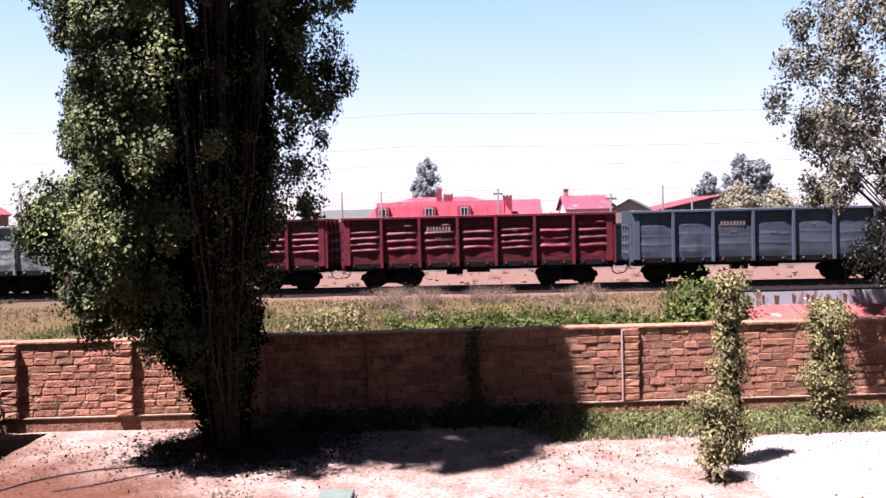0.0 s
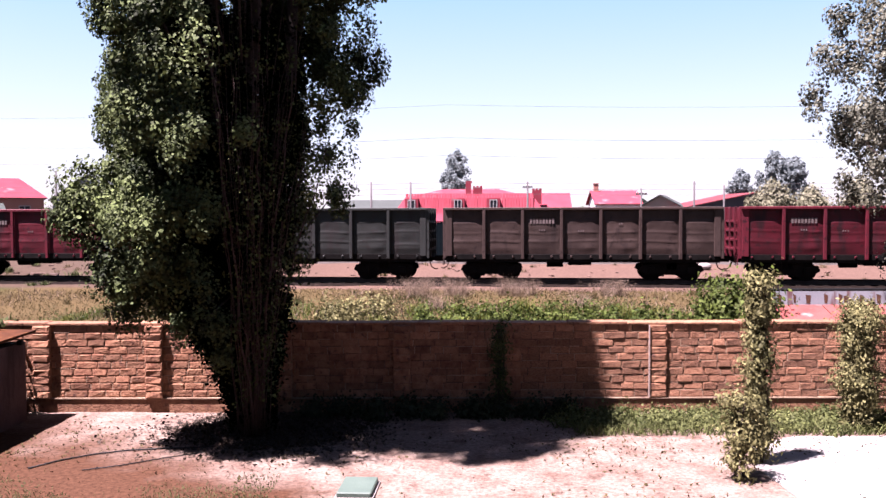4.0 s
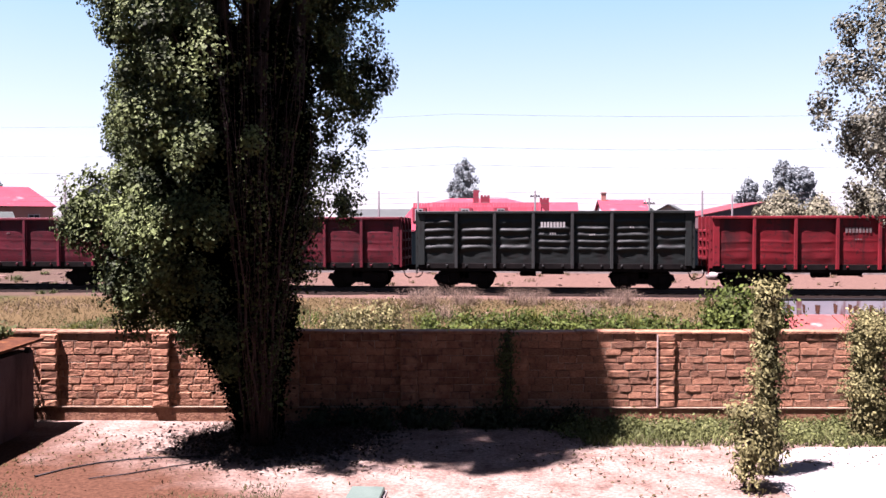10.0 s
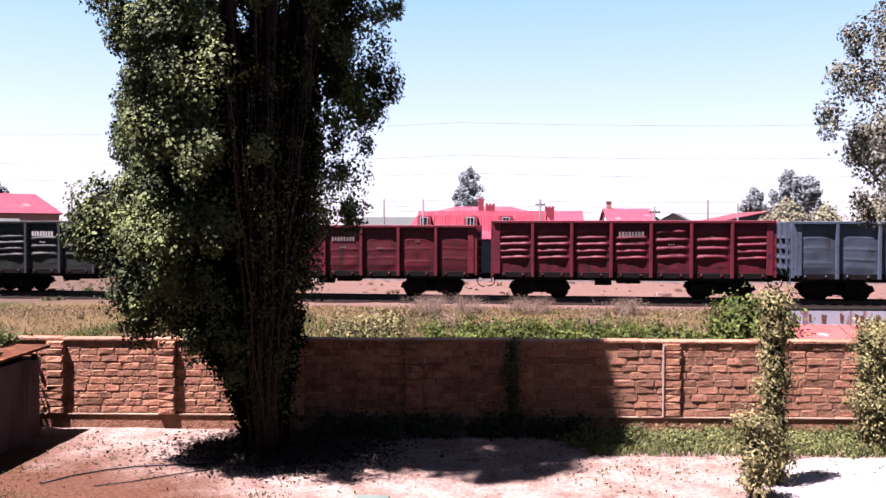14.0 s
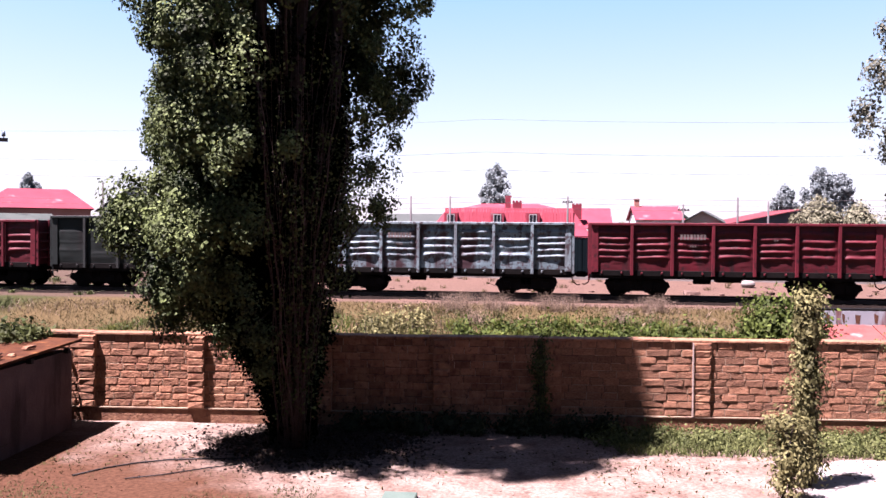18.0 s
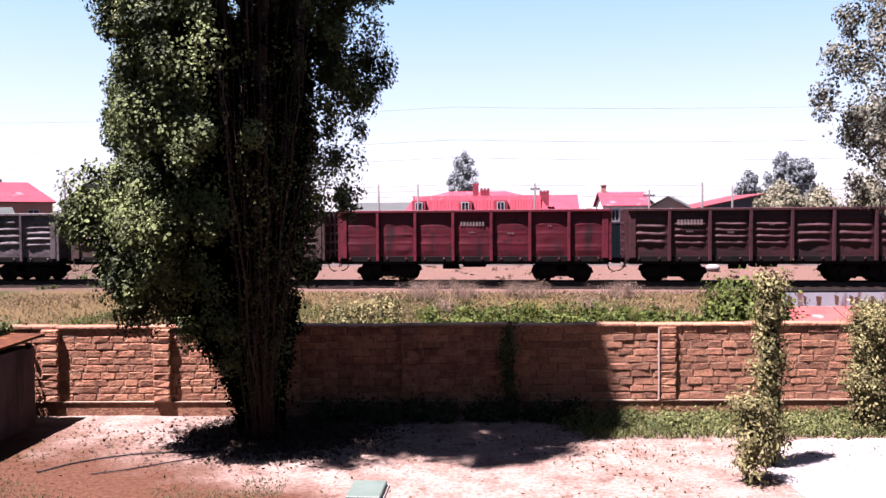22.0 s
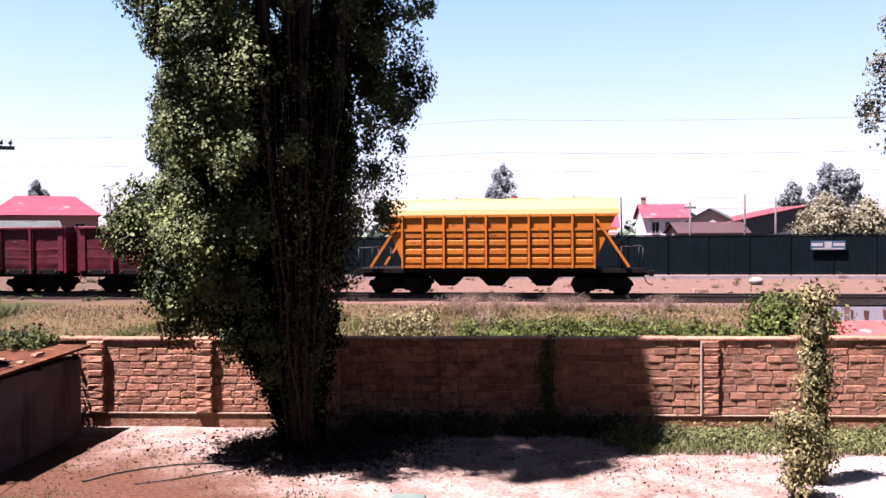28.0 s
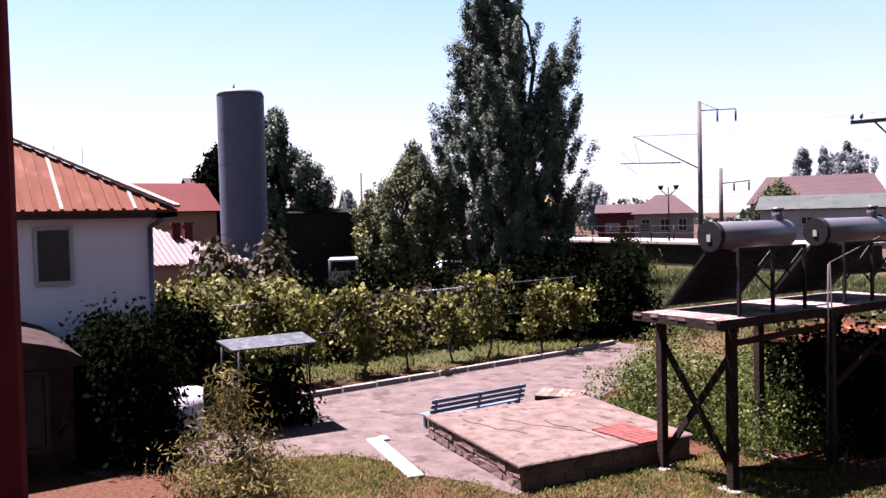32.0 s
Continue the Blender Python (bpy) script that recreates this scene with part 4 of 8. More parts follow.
TRAIN.append((build_hopper(), 32 * PITCH + 0.35 + 8.1))


# ---- trees and plants ----
def tree(name, label, base, profile, clumps, per, leaf, mat, seed, trunk=0.2, stems=1, clump_r=0.35, fill=0.45, limbs=40, bark=None, flare=1.0, droop=0.3, category="tree", group="", face=0.0, thin=None, nod=None, needle=1.35, lobes=0, pull=0.7, rise=0.4, plumes=0):
    """Trunk and limbs that carry leaf clumps filling an uneven outline: rows of height, reach to the left and to the right."""
    rng = np.random.default_rng(seed)
    x0, y0, z0 = base
    t = thing(name, pose(x0, y0, z0, 0, 0, face), label, category, group)
    P = np.array(profile, float)
    zs = P[:, 0]
    w = P[:, 2] - P[:, 1]
    grid = np.linspace(zs[0], zs[-1], 200)
    weight = np.interp(grid, zs, w) + 0.05
    z = rng.choice(grid, clumps, p=weight / weight.sum()) + rng.normal(0, 0.1, clumps)
    mid, half = np.interp(z, zs, (P[:, 1] + P[:, 2]) / 2), np.maximum(0.06, np.interp(z, zs, w / 2) - clump_r * 0.95)
    a = rng.uniform(0, 2 * np.pi, clumps)
    wave = 1 + 0.14 * np.sin(3 * a + 1.3 * z + seed) + 0.10 * np.sin(5 * a - 2.1 * z)
    r = np.sqrt(rng.uniform(fill ** 2, 1.0, clumps)) * half * wave
    C = np.stack((mid + r * np.cos(a), r * np.sin(a) + (np.interp(z, *nod) if nod else 0.0), z), 1)
    if lobes:
        # leaf clumps gather in ascending lobes with dark hollows between them
        hub = C[rng.choice(clumps, lobes, replace=False)]
        near = np.argmin(((C[:, None, :] - hub[None]) ** 2 * np.array((1.0, 1.0, rise))).sum(2), 1)
        C = hub[near] + (C - hub[near]) * np.array((pull, pull, 0.8))
    if plumes:
        # clumps strung along steep ascending branches that end in pointed plumes
        k = clumps // plumes
        way = C[:plumes] * np.array((1.0, 1.0, 0.0)) - np.stack((mid[:plumes], 0 * a[:plumes], 0 * z[:plumes]), 1)
        tip = C[:plumes] + way * 0.14
        way = way * 0.10 + np.array((0, 0, 1.0))
        far = rng.uniform(0.07, 0.2, plumes)[:, None, None] * zs[-1] * np.sqrt(rng.uniform(0, 1, (plumes, k, 1)))
        girth = (0.05 + 0.16 * np.sqrt(far)) * clump_r * 2.0
        C = (tip[:, None] - way[:, None] * far + rng.normal(0, 1, (plumes, k, 3)) * girth).reshape(-1, 3)
        C = C[C[:, 2] > zs[0]]
        clumps = len(C)
    if thin:
        for b in thin:
            C = C[[not (b[0] < c[0] < b[1] and b[2] < c[2] < b[3] and c[1] < b[5] and rng.random() < b[4]) for c in C]]
        clumps = len(C)
    spread = np.array((1.0, 1.0, 1.25)) * clump_r
    n = rng.poisson(per, clumps)
    ball = rng.normal(size=(n.sum(), 3))
    ball *= (rng.uniform(0.15, 1, n.sum()) ** 0.6 * 1.75 / np.linalg.norm(ball, axis=1))[:, None]
    L = np.repeat(C, n, 0) + ball * spread * rng.uniform(0.55, 1.15, (clumps, 1)).repeat(n, 0)
    L[:, 2] = np.maximum(L[:, 2], 0.05)
    axis = np.stack((np.interp(L[:, 2], zs, (P[:, 1] + P[:, 2]) / 2), np.interp(L[:, 2], *nod) if nod else np.zeros(len(L)), L[:, 2]), 1)
    part("crown", leaves("crown", L, leaf, mat, rng, droop, needle, facing(L, np.repeat(C, n, 0), axis)), None, t)
    bark = bark or BARK
    top = zs[-1]
    for s in range(stems):
        bm = bmesh.new()
        ang = 2 * math.pi * s / max(1, stems) + 0.4
        lean = (0.0 if stems == 1 else 1.0) * flare
        p = Vector((0.12 * math.cos(ang) * (stems > 1) * 2, 0.12 * math.sin(ang) * (stems > 1) * 2, -0.05))
        rad = trunk * (1.25 if stems == 1 else 1.0)
        steps = 9
        line = [p]
        h = top * (0.93 if stems == 1 else rng.uniform(0.7, 0.95))
        for k in range(steps):
            f = (k + 1) / steps
            reach = np.interp(f * h, zs, w / 2) * 0.45 * min(1, f * 2.2) * lean
            cx = np.interp(f * h, zs, (P[:, 1] + P[:, 2]) / 2) * min(1, f * 1.6)
            q = Vector((cx + reach * math.cos(ang) + rng.normal(0, 0.06), reach * math.sin(ang) + rng.normal(0, 0.06), f * h))
            line.append(q)
        pipe(bm, line, rad, 9, rad * 0.2)
        part("trunk" if s == 0 else "stem", bm, bark, t)
    for k in rng.choice(clumps, min(limbs, clumps), replace=False):
        c = Vector(C[k])
        f = max(0.15, (c.z - np.hypot(c.x, c.y) * 1.1) / top)
        root = Vector((float(np.interp(f * top, zs, (P[:, 1] + P[:, 2]) / 2)) * min(1, f * 1.6), 0, f * top))
        bend = (root + c) / 2 + Vector(rng.normal(0, 0.12, 3))
        bm = bmesh.new()
        pipe(bm, (root, bend, c), trunk * 0.22, 6, trunk * 0.05)
        part("limb", bm, bark, t)
    return t


def scatter_plant(name, label, outline, n, leaf, mat, seed, height, category="shrub", clump=0.2, kind="", stems=0, low=0.0, group=""):
    """Leaf clumps over an area given by x, y, radius rows."""
    rng = np.random.default_rng(seed)
    t = thing(name, pose(outline[0][0], outline[0][1], float(ground_z(outline[0][0], outline[0][1]))), label, category, group, kind)
    pts, hubs, middle = [], [], []
    per = n // len(outline)
    for x, y, r in outline:
        k = max(4, per // 40)
        c = np.stack((rng.normal(0, r * 0.5, k) + x - outline[0][0], rng.normal(0, r * 0.5, k) + y - outline[0][1], rng.uniform(low, height, k)), 1)
        c[:, 2] *= np.clip(1.25 - np.hypot(c[:, 0] - x + outline[0][0], c[:, 1] - y + outline[0][1]) / max(r, 0.01) * 0.6, 0.3, 1.1)
        pts.append(np.repeat(c, 40, 0) + rng.normal(0, clump, (k * 40, 3)))
        hubs.append(np.repeat(c, 40, 0))
        middle.append(np.tile((x - outline[0][0], y - outline[0][1], 0.0), (k * 40, 1)))
    p = np.concatenate(pts)
    p[:, 2] = np.abs(p[:, 2]) + 0.02
    part("foliage", leaves("foliage", p, leaf, mat, rng, outward=facing(p, np.concatenate(hubs), np.concatenate(middle))), None, t)
    if stems:
        for k in range(stems):
            bm = bmesh.new()
            x, y, r = outline[k % len(outline)]
            x, y = x - outline[0][0] + rng.normal(0, r * 0.3), y - outline[0][1] + rng.normal(0, r * 0.3)
            tube(bm, (x, y, -0.05), (x + rng.normal(0, 0.1), y + rng.normal(0, 0.1), height * rng.uniform(0.6, 1.0)), 0.012, 0.006, 5, False)
            part("stem", bm, BARK, t)
    return t


def big_poplar():
    profile = [(0.5, -0.28, 0.24), (1.0, -0.52, 0.40), (1.55, -0.95, 0.66), (2.05, -1.5, 0.74), (2.5, -2.4, 0.85), (3.1, -2.65, 1.0), (3.75, -2.9, 1.8), (4.2, -2.85, 2.2), (4.6, -2.8, 2.25), (5.2, -2.8, 2.2), (6.0, -2.65, 2.15), (6.4, -2.7, 2.35), (6.85, -2.8, 2.6), (7.5, -2.65, 2.5), (8.2, -2.5, 2.45), (9.0, -2.5, 2.5), (10.5, -2.6, 2.8), (12.5, -2.5, 2.3), (14.5, -2.2, 1.6), (17, -1.4, 0.8), (19.0, -0.3, 0.2)]
    # the shaded front stands open, so that the stems show
    hollow = ((-0.2, 1.05, 0.3, 8.4, 0.93, -0.25), (-1.0, -0.2, 0.3, 8.4, 0.62, -0.4), (1.05, 2.8, 3.4, 8.4, 0.85, -0.15), (-0.1, 1.2, 0.3, 4.0, 0.93, 0.7), (-0.9, -0.1, 0.6, 4.0, 0.55, 0.5), (0.82, 1.22, 3.9, 6.5, 0.93, 9.0), (1.22, 1.45, 3.9, 6.3, 0.5, 9.0))
    return tree("poplar_tree", "tall many-stemmed poplar with dense dark green leaves in the yard", (-3.5, 15.5, 0), profile, 3400, 225, 0.048, LEAF, 11, 0.17, 8, 0.18, 0.5, 110, flare=0.8, thin=hollow, nod=((1.0, 3.5, 7.6, 9.4, 13.0), (0.0, -0.6, -0.6, -1.15, -1.2)), lobes=300, pull=0.72, rise=0.2)


big_poplar()


def inner_shade():
    """Near-black leaves round the poplar's stems that paint the crown's inner shade."""
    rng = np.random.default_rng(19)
    t = thing("poplar_inner_shade", pose(-3.5, 15.5, 0), "near-black leaves that imitate the shade round the poplar's stems", "undergrowth", kind="stuff")
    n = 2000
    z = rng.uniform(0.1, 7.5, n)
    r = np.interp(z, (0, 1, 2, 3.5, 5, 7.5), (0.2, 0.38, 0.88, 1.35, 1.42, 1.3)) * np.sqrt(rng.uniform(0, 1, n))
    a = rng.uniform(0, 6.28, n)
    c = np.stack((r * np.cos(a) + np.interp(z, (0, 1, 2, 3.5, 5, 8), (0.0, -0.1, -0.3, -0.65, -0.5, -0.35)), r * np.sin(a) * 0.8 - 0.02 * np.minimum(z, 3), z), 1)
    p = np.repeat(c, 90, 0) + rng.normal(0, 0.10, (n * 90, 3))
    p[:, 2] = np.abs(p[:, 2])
    part("foliage", leaves("foliage", p, 0.055, LEAF_SHADED, rng), None, t)


inner_shade()


def bare_shoots():
    """Thin brownish shoots that fan out through the poplar's shaded side."""
    t = thing("poplar_suckers", pose(-3.5, 15.5, 0), "thin brownish sparsely leaved shoots rising through the poplar", "shoots")
    rng = np.random.default_rng(3)
    twigs = []
    for k in range(74):
        u = rng.uniform(0, 1) ** 0.8
        bm = bmesh.new()
        foot = Vector((rng.normal(0.08, 0.12), rng.uniform(-0.5, -0.2), 0.1))
        tip = Vector((-0.25 + 1.6 * u + rng.normal(0, 0.12), rng.uniform(-2.0, -0.9) + 0.9 * u, rng.uniform(4.0, 9.5)))
        steps = 11
        line = []
        for s in range(steps + 1):
            f = s / steps
            bow = Vector(((tip.x - foot.x) * f ** 1.15, (tip.y - foot.y) * f ** 0.75, (tip.z - foot.z) * f))
            line.append(foot + bow + Vector(rng.normal(0, 0.035, 3)) * min(1, 3 * f))
        r = rng.uniform(0.006, 0.012) * (2.0 if k % 9 == 0 else 1.0)
        pipe(bm, line, r, 5, r * 0.4)
        part("shoot", bm, PALE_BARK, t)
        for q in line[2:]:
            if rng.random() < 0.75:
                c = np.array(q) + rng.normal(0, 0.09, 3)
                twigs.append(c + rng.normal(0, 0.10, (int(rng.integers(3, 15)), 3)))
    p = np.concatenate(twigs)
    part("foliage", leaves("foliage", p, 0.047, LEAF, rng), None, t)


bare_shoots()
tree("silver_leaved_tree", "broad tree with silvery grey-green leaves overhanging the wall", (11.5, 16.4, 0), [(1.9, -0.6, 1.8), (2.7, -2.0, 2.2), (3.4, -2.9, 3.0), (4.2, -3.5, 3.4), (4.9, -4.0, 3.5), (5.5, -4.7, 3.6), (6.2, -5.0, 3.6), (6.9, -4.6, 3.6), (7.5, -3.9, 3.5), (8.5, -3.7, 3.3), (10.5, -3.6, 2.6), (11.5, -2.4, 1.6)], 900, 150, 0.058, LEAF_SILVER, 21, 0.20, 1, 0.21, 0.3, 90, lobes=110, pull=0.6)


def climber(name, label, x, y, h, r, n, seed, mat):
    rng = np.random.default_rng(seed)
    t = thing(name, pose(x, y, 0), label, "climbing plant", "climbers by the wall")
    k = n // 30
    z = rng.uniform(0.1, h, k)
    wide = r * (0.5 + 0.5 * np.sin(z / h * 7 + seed) ** 2)
    a = rng.uniform(0, 6.28, k)
    c = np.stack((np.cos(a) * wide * rng.uniform(0.2, 1, k), np.sin(a) * wide * rng.uniform(0.2, 1, k), z), 1)
    p = np.repeat(c, 30, 0) + rng.normal(0, 0.085, (k * 30, 3))
    p[:, 2] = np.abs(p[:, 2])
    part("foliage", leaves("foliage", p, 0.036, mat, rng, 0.9, 2.1, outward=facing(p, np.repeat(c, 30, 0), np.zeros(3))), None, t)
    for s in range(5):
        bm = bmesh.new()
        q = Vector((rng.normal(0, r * 0.2), rng.normal(0, r * 0.2), 0))
        for i in range(6):
            n2 = Vector((q.x * 0.8 + rng.normal(0, 0.03), q.y * 0.8 + rng.normal(0, 0.03), q.z + h / 6.3))
            tube(bm, q, n2, 0.016, 0.012, 5, False)
            q = n2
        part("stem", bm, BARK, t)


climber("climbing_plant", "tall dry yellow-green climber on a thin support", 5.05, 13.6, 3.05, 0.25, 7600, 1, LEAF_IVY)
climber("climbing_plant", "thin dry climber stem with few leaves", 4.5, 12.75, 1.25, 0.34, 2300, 4, LEAF_IVY)
climber("climbing_plant", "bushy dry climber beside the block wall", 7.75, 15.85, 2.35, 0.46, 13000, 2, LEAF_IVY)
climber("climbing_plant", "dark green ivy climbing the shaded block wall", 1.1, 17.0, 1.9, 0.18, 1500, 3, GRASS_DULL)


def herb_field(name, label, n, where, height, size, mat, seed):
    rng = np.random.default_rng(seed)
    p = where(rng, n)
    p = np.column_stack((p, ground_z(p[:, 0], p[:, 1])))
    return tagged(new(name, herbs(name, p, height, size, mat, rng)), label, "weeds", kind="stuff")


def field(name, label, n, where, height, width, mat, seed, lean=0.35, category="grass"):
    rng = np.random.default_rng(seed)
    p = where(rng, n)
    p = np.column_stack((p, ground_z(p[:, 0], p[:, 1])))
    ob = new(name, blades(name, p, height, width, mat, rng, lean))
    return tagged(ob, label, category, kind="stuff")


# the yard grass ends along this edge of the concrete path
PATH_EDGE = ((-14.6, -13.99, -13.08, -12.13, -11.5, -10.55), (4.6, 6.0, 6.4, 6.46, 6.85, 7.1))


def beside_path(rng, n):
    p = patchy(-14.6, -6.4, 3.4, 11.5, 0.9, -2.0, 4)(rng, n)
    edge = np.interp(p[:, 0], *PATH_EDGE) + rng.normal(0, 0.12, len(p))
    return p[(p[:, 1] < edge) | (p[:, 0] > -10.5)]


def patchy(x0, x1, y0, y1, size=1.0, cut=0.0, seed=0):
    def where(rng, n):
        p = np.column_stack((rng.uniform(x0, x1, n * 2), rng.uniform(y0, y1, n * 2)))
        v = np.sin(p[:, 0] / size + seed) + np.sin(p[:, 1] * 1.3 / size + 2 * seed) + 0.6 * np.sin((p[:, 0] + p[:, 1]) * 2.3 / size) + rng.normal(0, 0.55, len(p))
        return p[v > cut][:n]
    return where


def near_track(x0, x1, y0, y1, size, cut, seed):
    base = patchy(x0, x1, y0, y1, size, cut, seed)

    def where(rng, n):
        p = base(rng, n)
        return p[p[:, 1] < track_y(p[:, 0]) - 3.6]
    return where


field("weeds_by_wall", "green weeds along the foot of the block wall", 9000, patchy(2.4, 14, 15.3, 17.15, 0.8, -1.2, 1), 0.17, 0.02, WALL_WEED, 31, 0.8)
scatter_plant("ground_cover", "low broad-leaved green weeds along the wall foot", [(2.6 + 0.8 * k, 16.3 + 0.25 * math.sin(k * 2.1), 0.55 + 0.15 * math.sin(k * 1.7)) for k in range(14)], 20000, 0.045, WALL_WEED, 47, 0.16, "weeds", 0.09, "stuff")
field("bank_grass", "dry straw-coloured grass on the railway bank", 34000, near_track(-26, 34, 18.6, 39, 2.2, -1.6, 2), 0.15, 0.022, DRY_GRASS, 32, 1.2)
herb_field("bank_herbs", "leafy green herbs among the dry bank grass", 30000, near_track(-24, 26, 18.6, 33, 1.0, 0.5, 21), 0.34, 0.05, GRASS_DULL, 133)
herb_field("brown_herbs", "withered brown herbs on the railway bank", 34000, near_track(-24, 26, 18.6, 38, 1.2, 0.1, 22), 0.22, 0.04, HERB_BROWN, 134)
field("bank_weeds", "green weeds among dry grass on the railway bank", 12000, near_track(-26, 34, 18.6, 32, 1.3, 0.4, 5), 0.28, 0.03, GRASS, 33, 0.5)
field("stony_bank_grass", "sparse low pinkish dry grass near the tracks", 4000, near_track(-26, 34, 27, 39, 1.4, 0.3, 9), 0.2, 0.03, PLUME, 39, 0.6)


def tuft_bed(name, label, spots, per, height, width, mat, seed, spread=0.35, head=None):
    """Grass tufts: blades that fan out from each root, with loose seed heads where they have them."""
    rng = np.random.default_rng(seed)
    verts, tips = [], []
    for x, y, size in spots:
        n = int(per * size)
        turn, out = rng.uniform(0, 6.283, n), np.abs(rng.normal(0, spread, n)) * size
        root = np.stack((x + rng.normal(0, 0.14 * size, n), y + rng.normal(0, 0.14 * size, n), np.zeros(n)), 1)
        root[:, 2] = ground_z(root[:, 0], root[:, 1])
        h = height * size * rng.uniform(0.45, 1.1, n)
        way = np.stack((np.cos(turn), np.sin(turn), np.zeros(n)), 1)
        side = np.stack((-np.sin(turn), np.cos(turn), np.zeros(n)), 1) * (width * rng.uniform(0.6, 1.3, n))[:, None] / 2
        mid = root + way * (out * 0.35)[:, None] + np.array((0, 0, 1)) * (h * 0.65)[:, None]
        tip = root + way * out[:, None] + np.array((0, 0, 1)) * h[:, None]
        verts.append(np.stack((root - side, root + side, mid + side * 0.8, mid - side * 0.8, tip + side * 0.1, tip - side * 0.1), 1).reshape(-1, 3))
        tips.append(tip[rng.random(n) < 0.6])
    v = np.concatenate(verts)
    i = np.arange(len(v) // 6)[:, None] * 6
    ob = new(name, mesh_np(name, v, np.concatenate((i + np.array([[0, 1, 2, 3]]), i + np.array([[3, 2, 4, 5]]))), mat))
    tagged(ob, label, "grass tufts", kind="stuff")
    if head:
        p = np.repeat(np.concatenate(tips), 22, 0)
        p = p + rng.normal(0, 1, p.shape) * np.array((0.08, 0.08, 0.11))
        tagged(new(name + "_heads", leaves(name + "_heads", p, head, PLUME, rng)), "pale feathery seed heads of the bank grass", "seed heads", kind="stuff")


def spots(seed, n, x0, x1, y0, y1, small, large):
    rng = np.random.default_rng(seed)
    return [(rng.uniform(x0, x1), rng.uniform(y0, y1), rng.uniform(small, large)) for _ in range(n)]


tuft_bed("plume_tufts", "dusty pinkish plume grass on the railway bank", [(-1.5, 35.2, 1.25), (-1.0, 35.8, 1.3), (0.2, 36.2, 1.2), (0.6, 35.5, 1.1), (2.4, 36.2, 1.0), (3.0, 35.8, 1.2), (3.6, 36.4, 1.1), (6.7, 35.5, 1.1), (7.3, 35.9, 1.0), (-0.4, 30.5, 0.9), (4.9, 31.0, 0.8), (-8.5, 31.0, 0.8)], 80, 0.52, 0.014, PLUME, 211, 0.36, 0.026)
tuft_bed("far_tufts", "low dry grass tufts on the open ground past the track", spots(65, 60, -46, -9, 40, 55, 0.6, 1.3), 60, 0.28, 0.05, GRASS_DULL, 215, 0.5)
tuft_bed("green_tufts", "yellow-green grass tufts on the railway bank", spots(63, 52, -4.5, 14, 20.5, 29, 0.5, 1.15) + spots(64, 16, -18, -6, 20, 28, 0.5, 0.9), 110, 0.55, 0.03, LAWN, 212, 0.3)
tuft_bed("straw_tufts", "bleached straw tufts on the railway bank", spots(65, 80, -20, 20, 21, 36, 0.4, 0.9), 70, 0.4, 0.022, DRY_GRASS, 213, 0.35)
scatter_plant("nettle_patch", "lush green broad-leaved weeds behind the wall", [(0.4, 24.4, 0.5), (1.1, 24.8, 0.6), (1.8, 24.2, 0.55), (2.6, 24.6, 0.6), (3.3, 24.3, 0.5), (4.1, 24.7, 0.55), (4.8, 24.2, 0.5), (5.6, 24.0, 0.45), (6.3, 23.4, 0.5), (-0.6, 25.2, 0.4)], 8000, 0.075, GRASS, 243, 0.66, "weeds", 0.15, "stuff", 24)
scatter_plant("grey_weeds", "tall dusty weeds with pale tips beside the poplar", [(-3.3, 24.2, 0.5), (-2.6, 24.6, 0.5), (-2.0, 25.0, 0.4)], 3600, 0.06, LEAF_IVY, 244, 0.95, "weeds", 0.14, "stuff", 14)
# darkened weeds imitate the black shade strip along the wall
scatter_plant("shade_weeds", "low weeds with darkened leaves that deepen shade at the wall's foot", [(-2.6 + 0.62 * k, 16.85 + 0.12 * math.sin(2.3 * k), 0.32) for k in range(9)], 8000, 0.05, SHADE_LEAF, 246, 0.26, "weeds", 0.1, "stuff")


def leaf_litter():
    """Fallen leaves: thick dark ones added to deepen the poplar's shadow, thin over the rest of the yard."""
    rng = np.random.default_rng(91)
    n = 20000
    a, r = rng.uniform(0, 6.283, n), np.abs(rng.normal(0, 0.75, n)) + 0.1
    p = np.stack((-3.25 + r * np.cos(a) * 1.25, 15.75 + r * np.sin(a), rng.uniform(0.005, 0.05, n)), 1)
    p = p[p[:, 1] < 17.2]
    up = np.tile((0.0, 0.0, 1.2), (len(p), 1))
    tagged(new("leaf_litter", leaves("leaf_litter", p, 0.055, SHADOW_LITTER, rng, 0.0, outward=up)), "added dark leaves that deepen the shadow at the poplar's foot", "leaf litter", kind="stuff")
    q = patchy(-7.5, 9.0, 10.5, 16.9, 0.8, 0.3, 17)(rng, 3000)
    q = np.column_stack((q, np.zeros(len(q))))
    q[:, 2] = rng.uniform(0.008, 0.03, len(q))
    up = np.tile((0.0, 0.0, 1.0), (len(q), 1))
    tagged(new("yard_litter", leaves("yard_litter", q, 0.03, DRY_GRASS, rng, 0.0, 2.2, outward=up)), "dry leaves and twigs strewn over the yard", "leaf litter", kind="stuff")
    bm = bmesh.new()
    for x, y in patchy(-7.0, 8.0, 10.8, 16.9, 1.1, 0.0, 27)(rng, 160):
        k = rng.uniform(0.008, 0.022)
        for one in box(bm, -k, k, -k, k, -k * 0.4, k * 0.7, pose(x, y, 0.0, 0, 0, rng.uniform(0, 90))):
            one.co += Vector(rng.normal(0, k * 0.25, 3))
    tagged(part("pebbles", bm, EARTH), "pinkish pebbles on the trodden earth", "pebbles", kind="stuff")


leaf_litter()


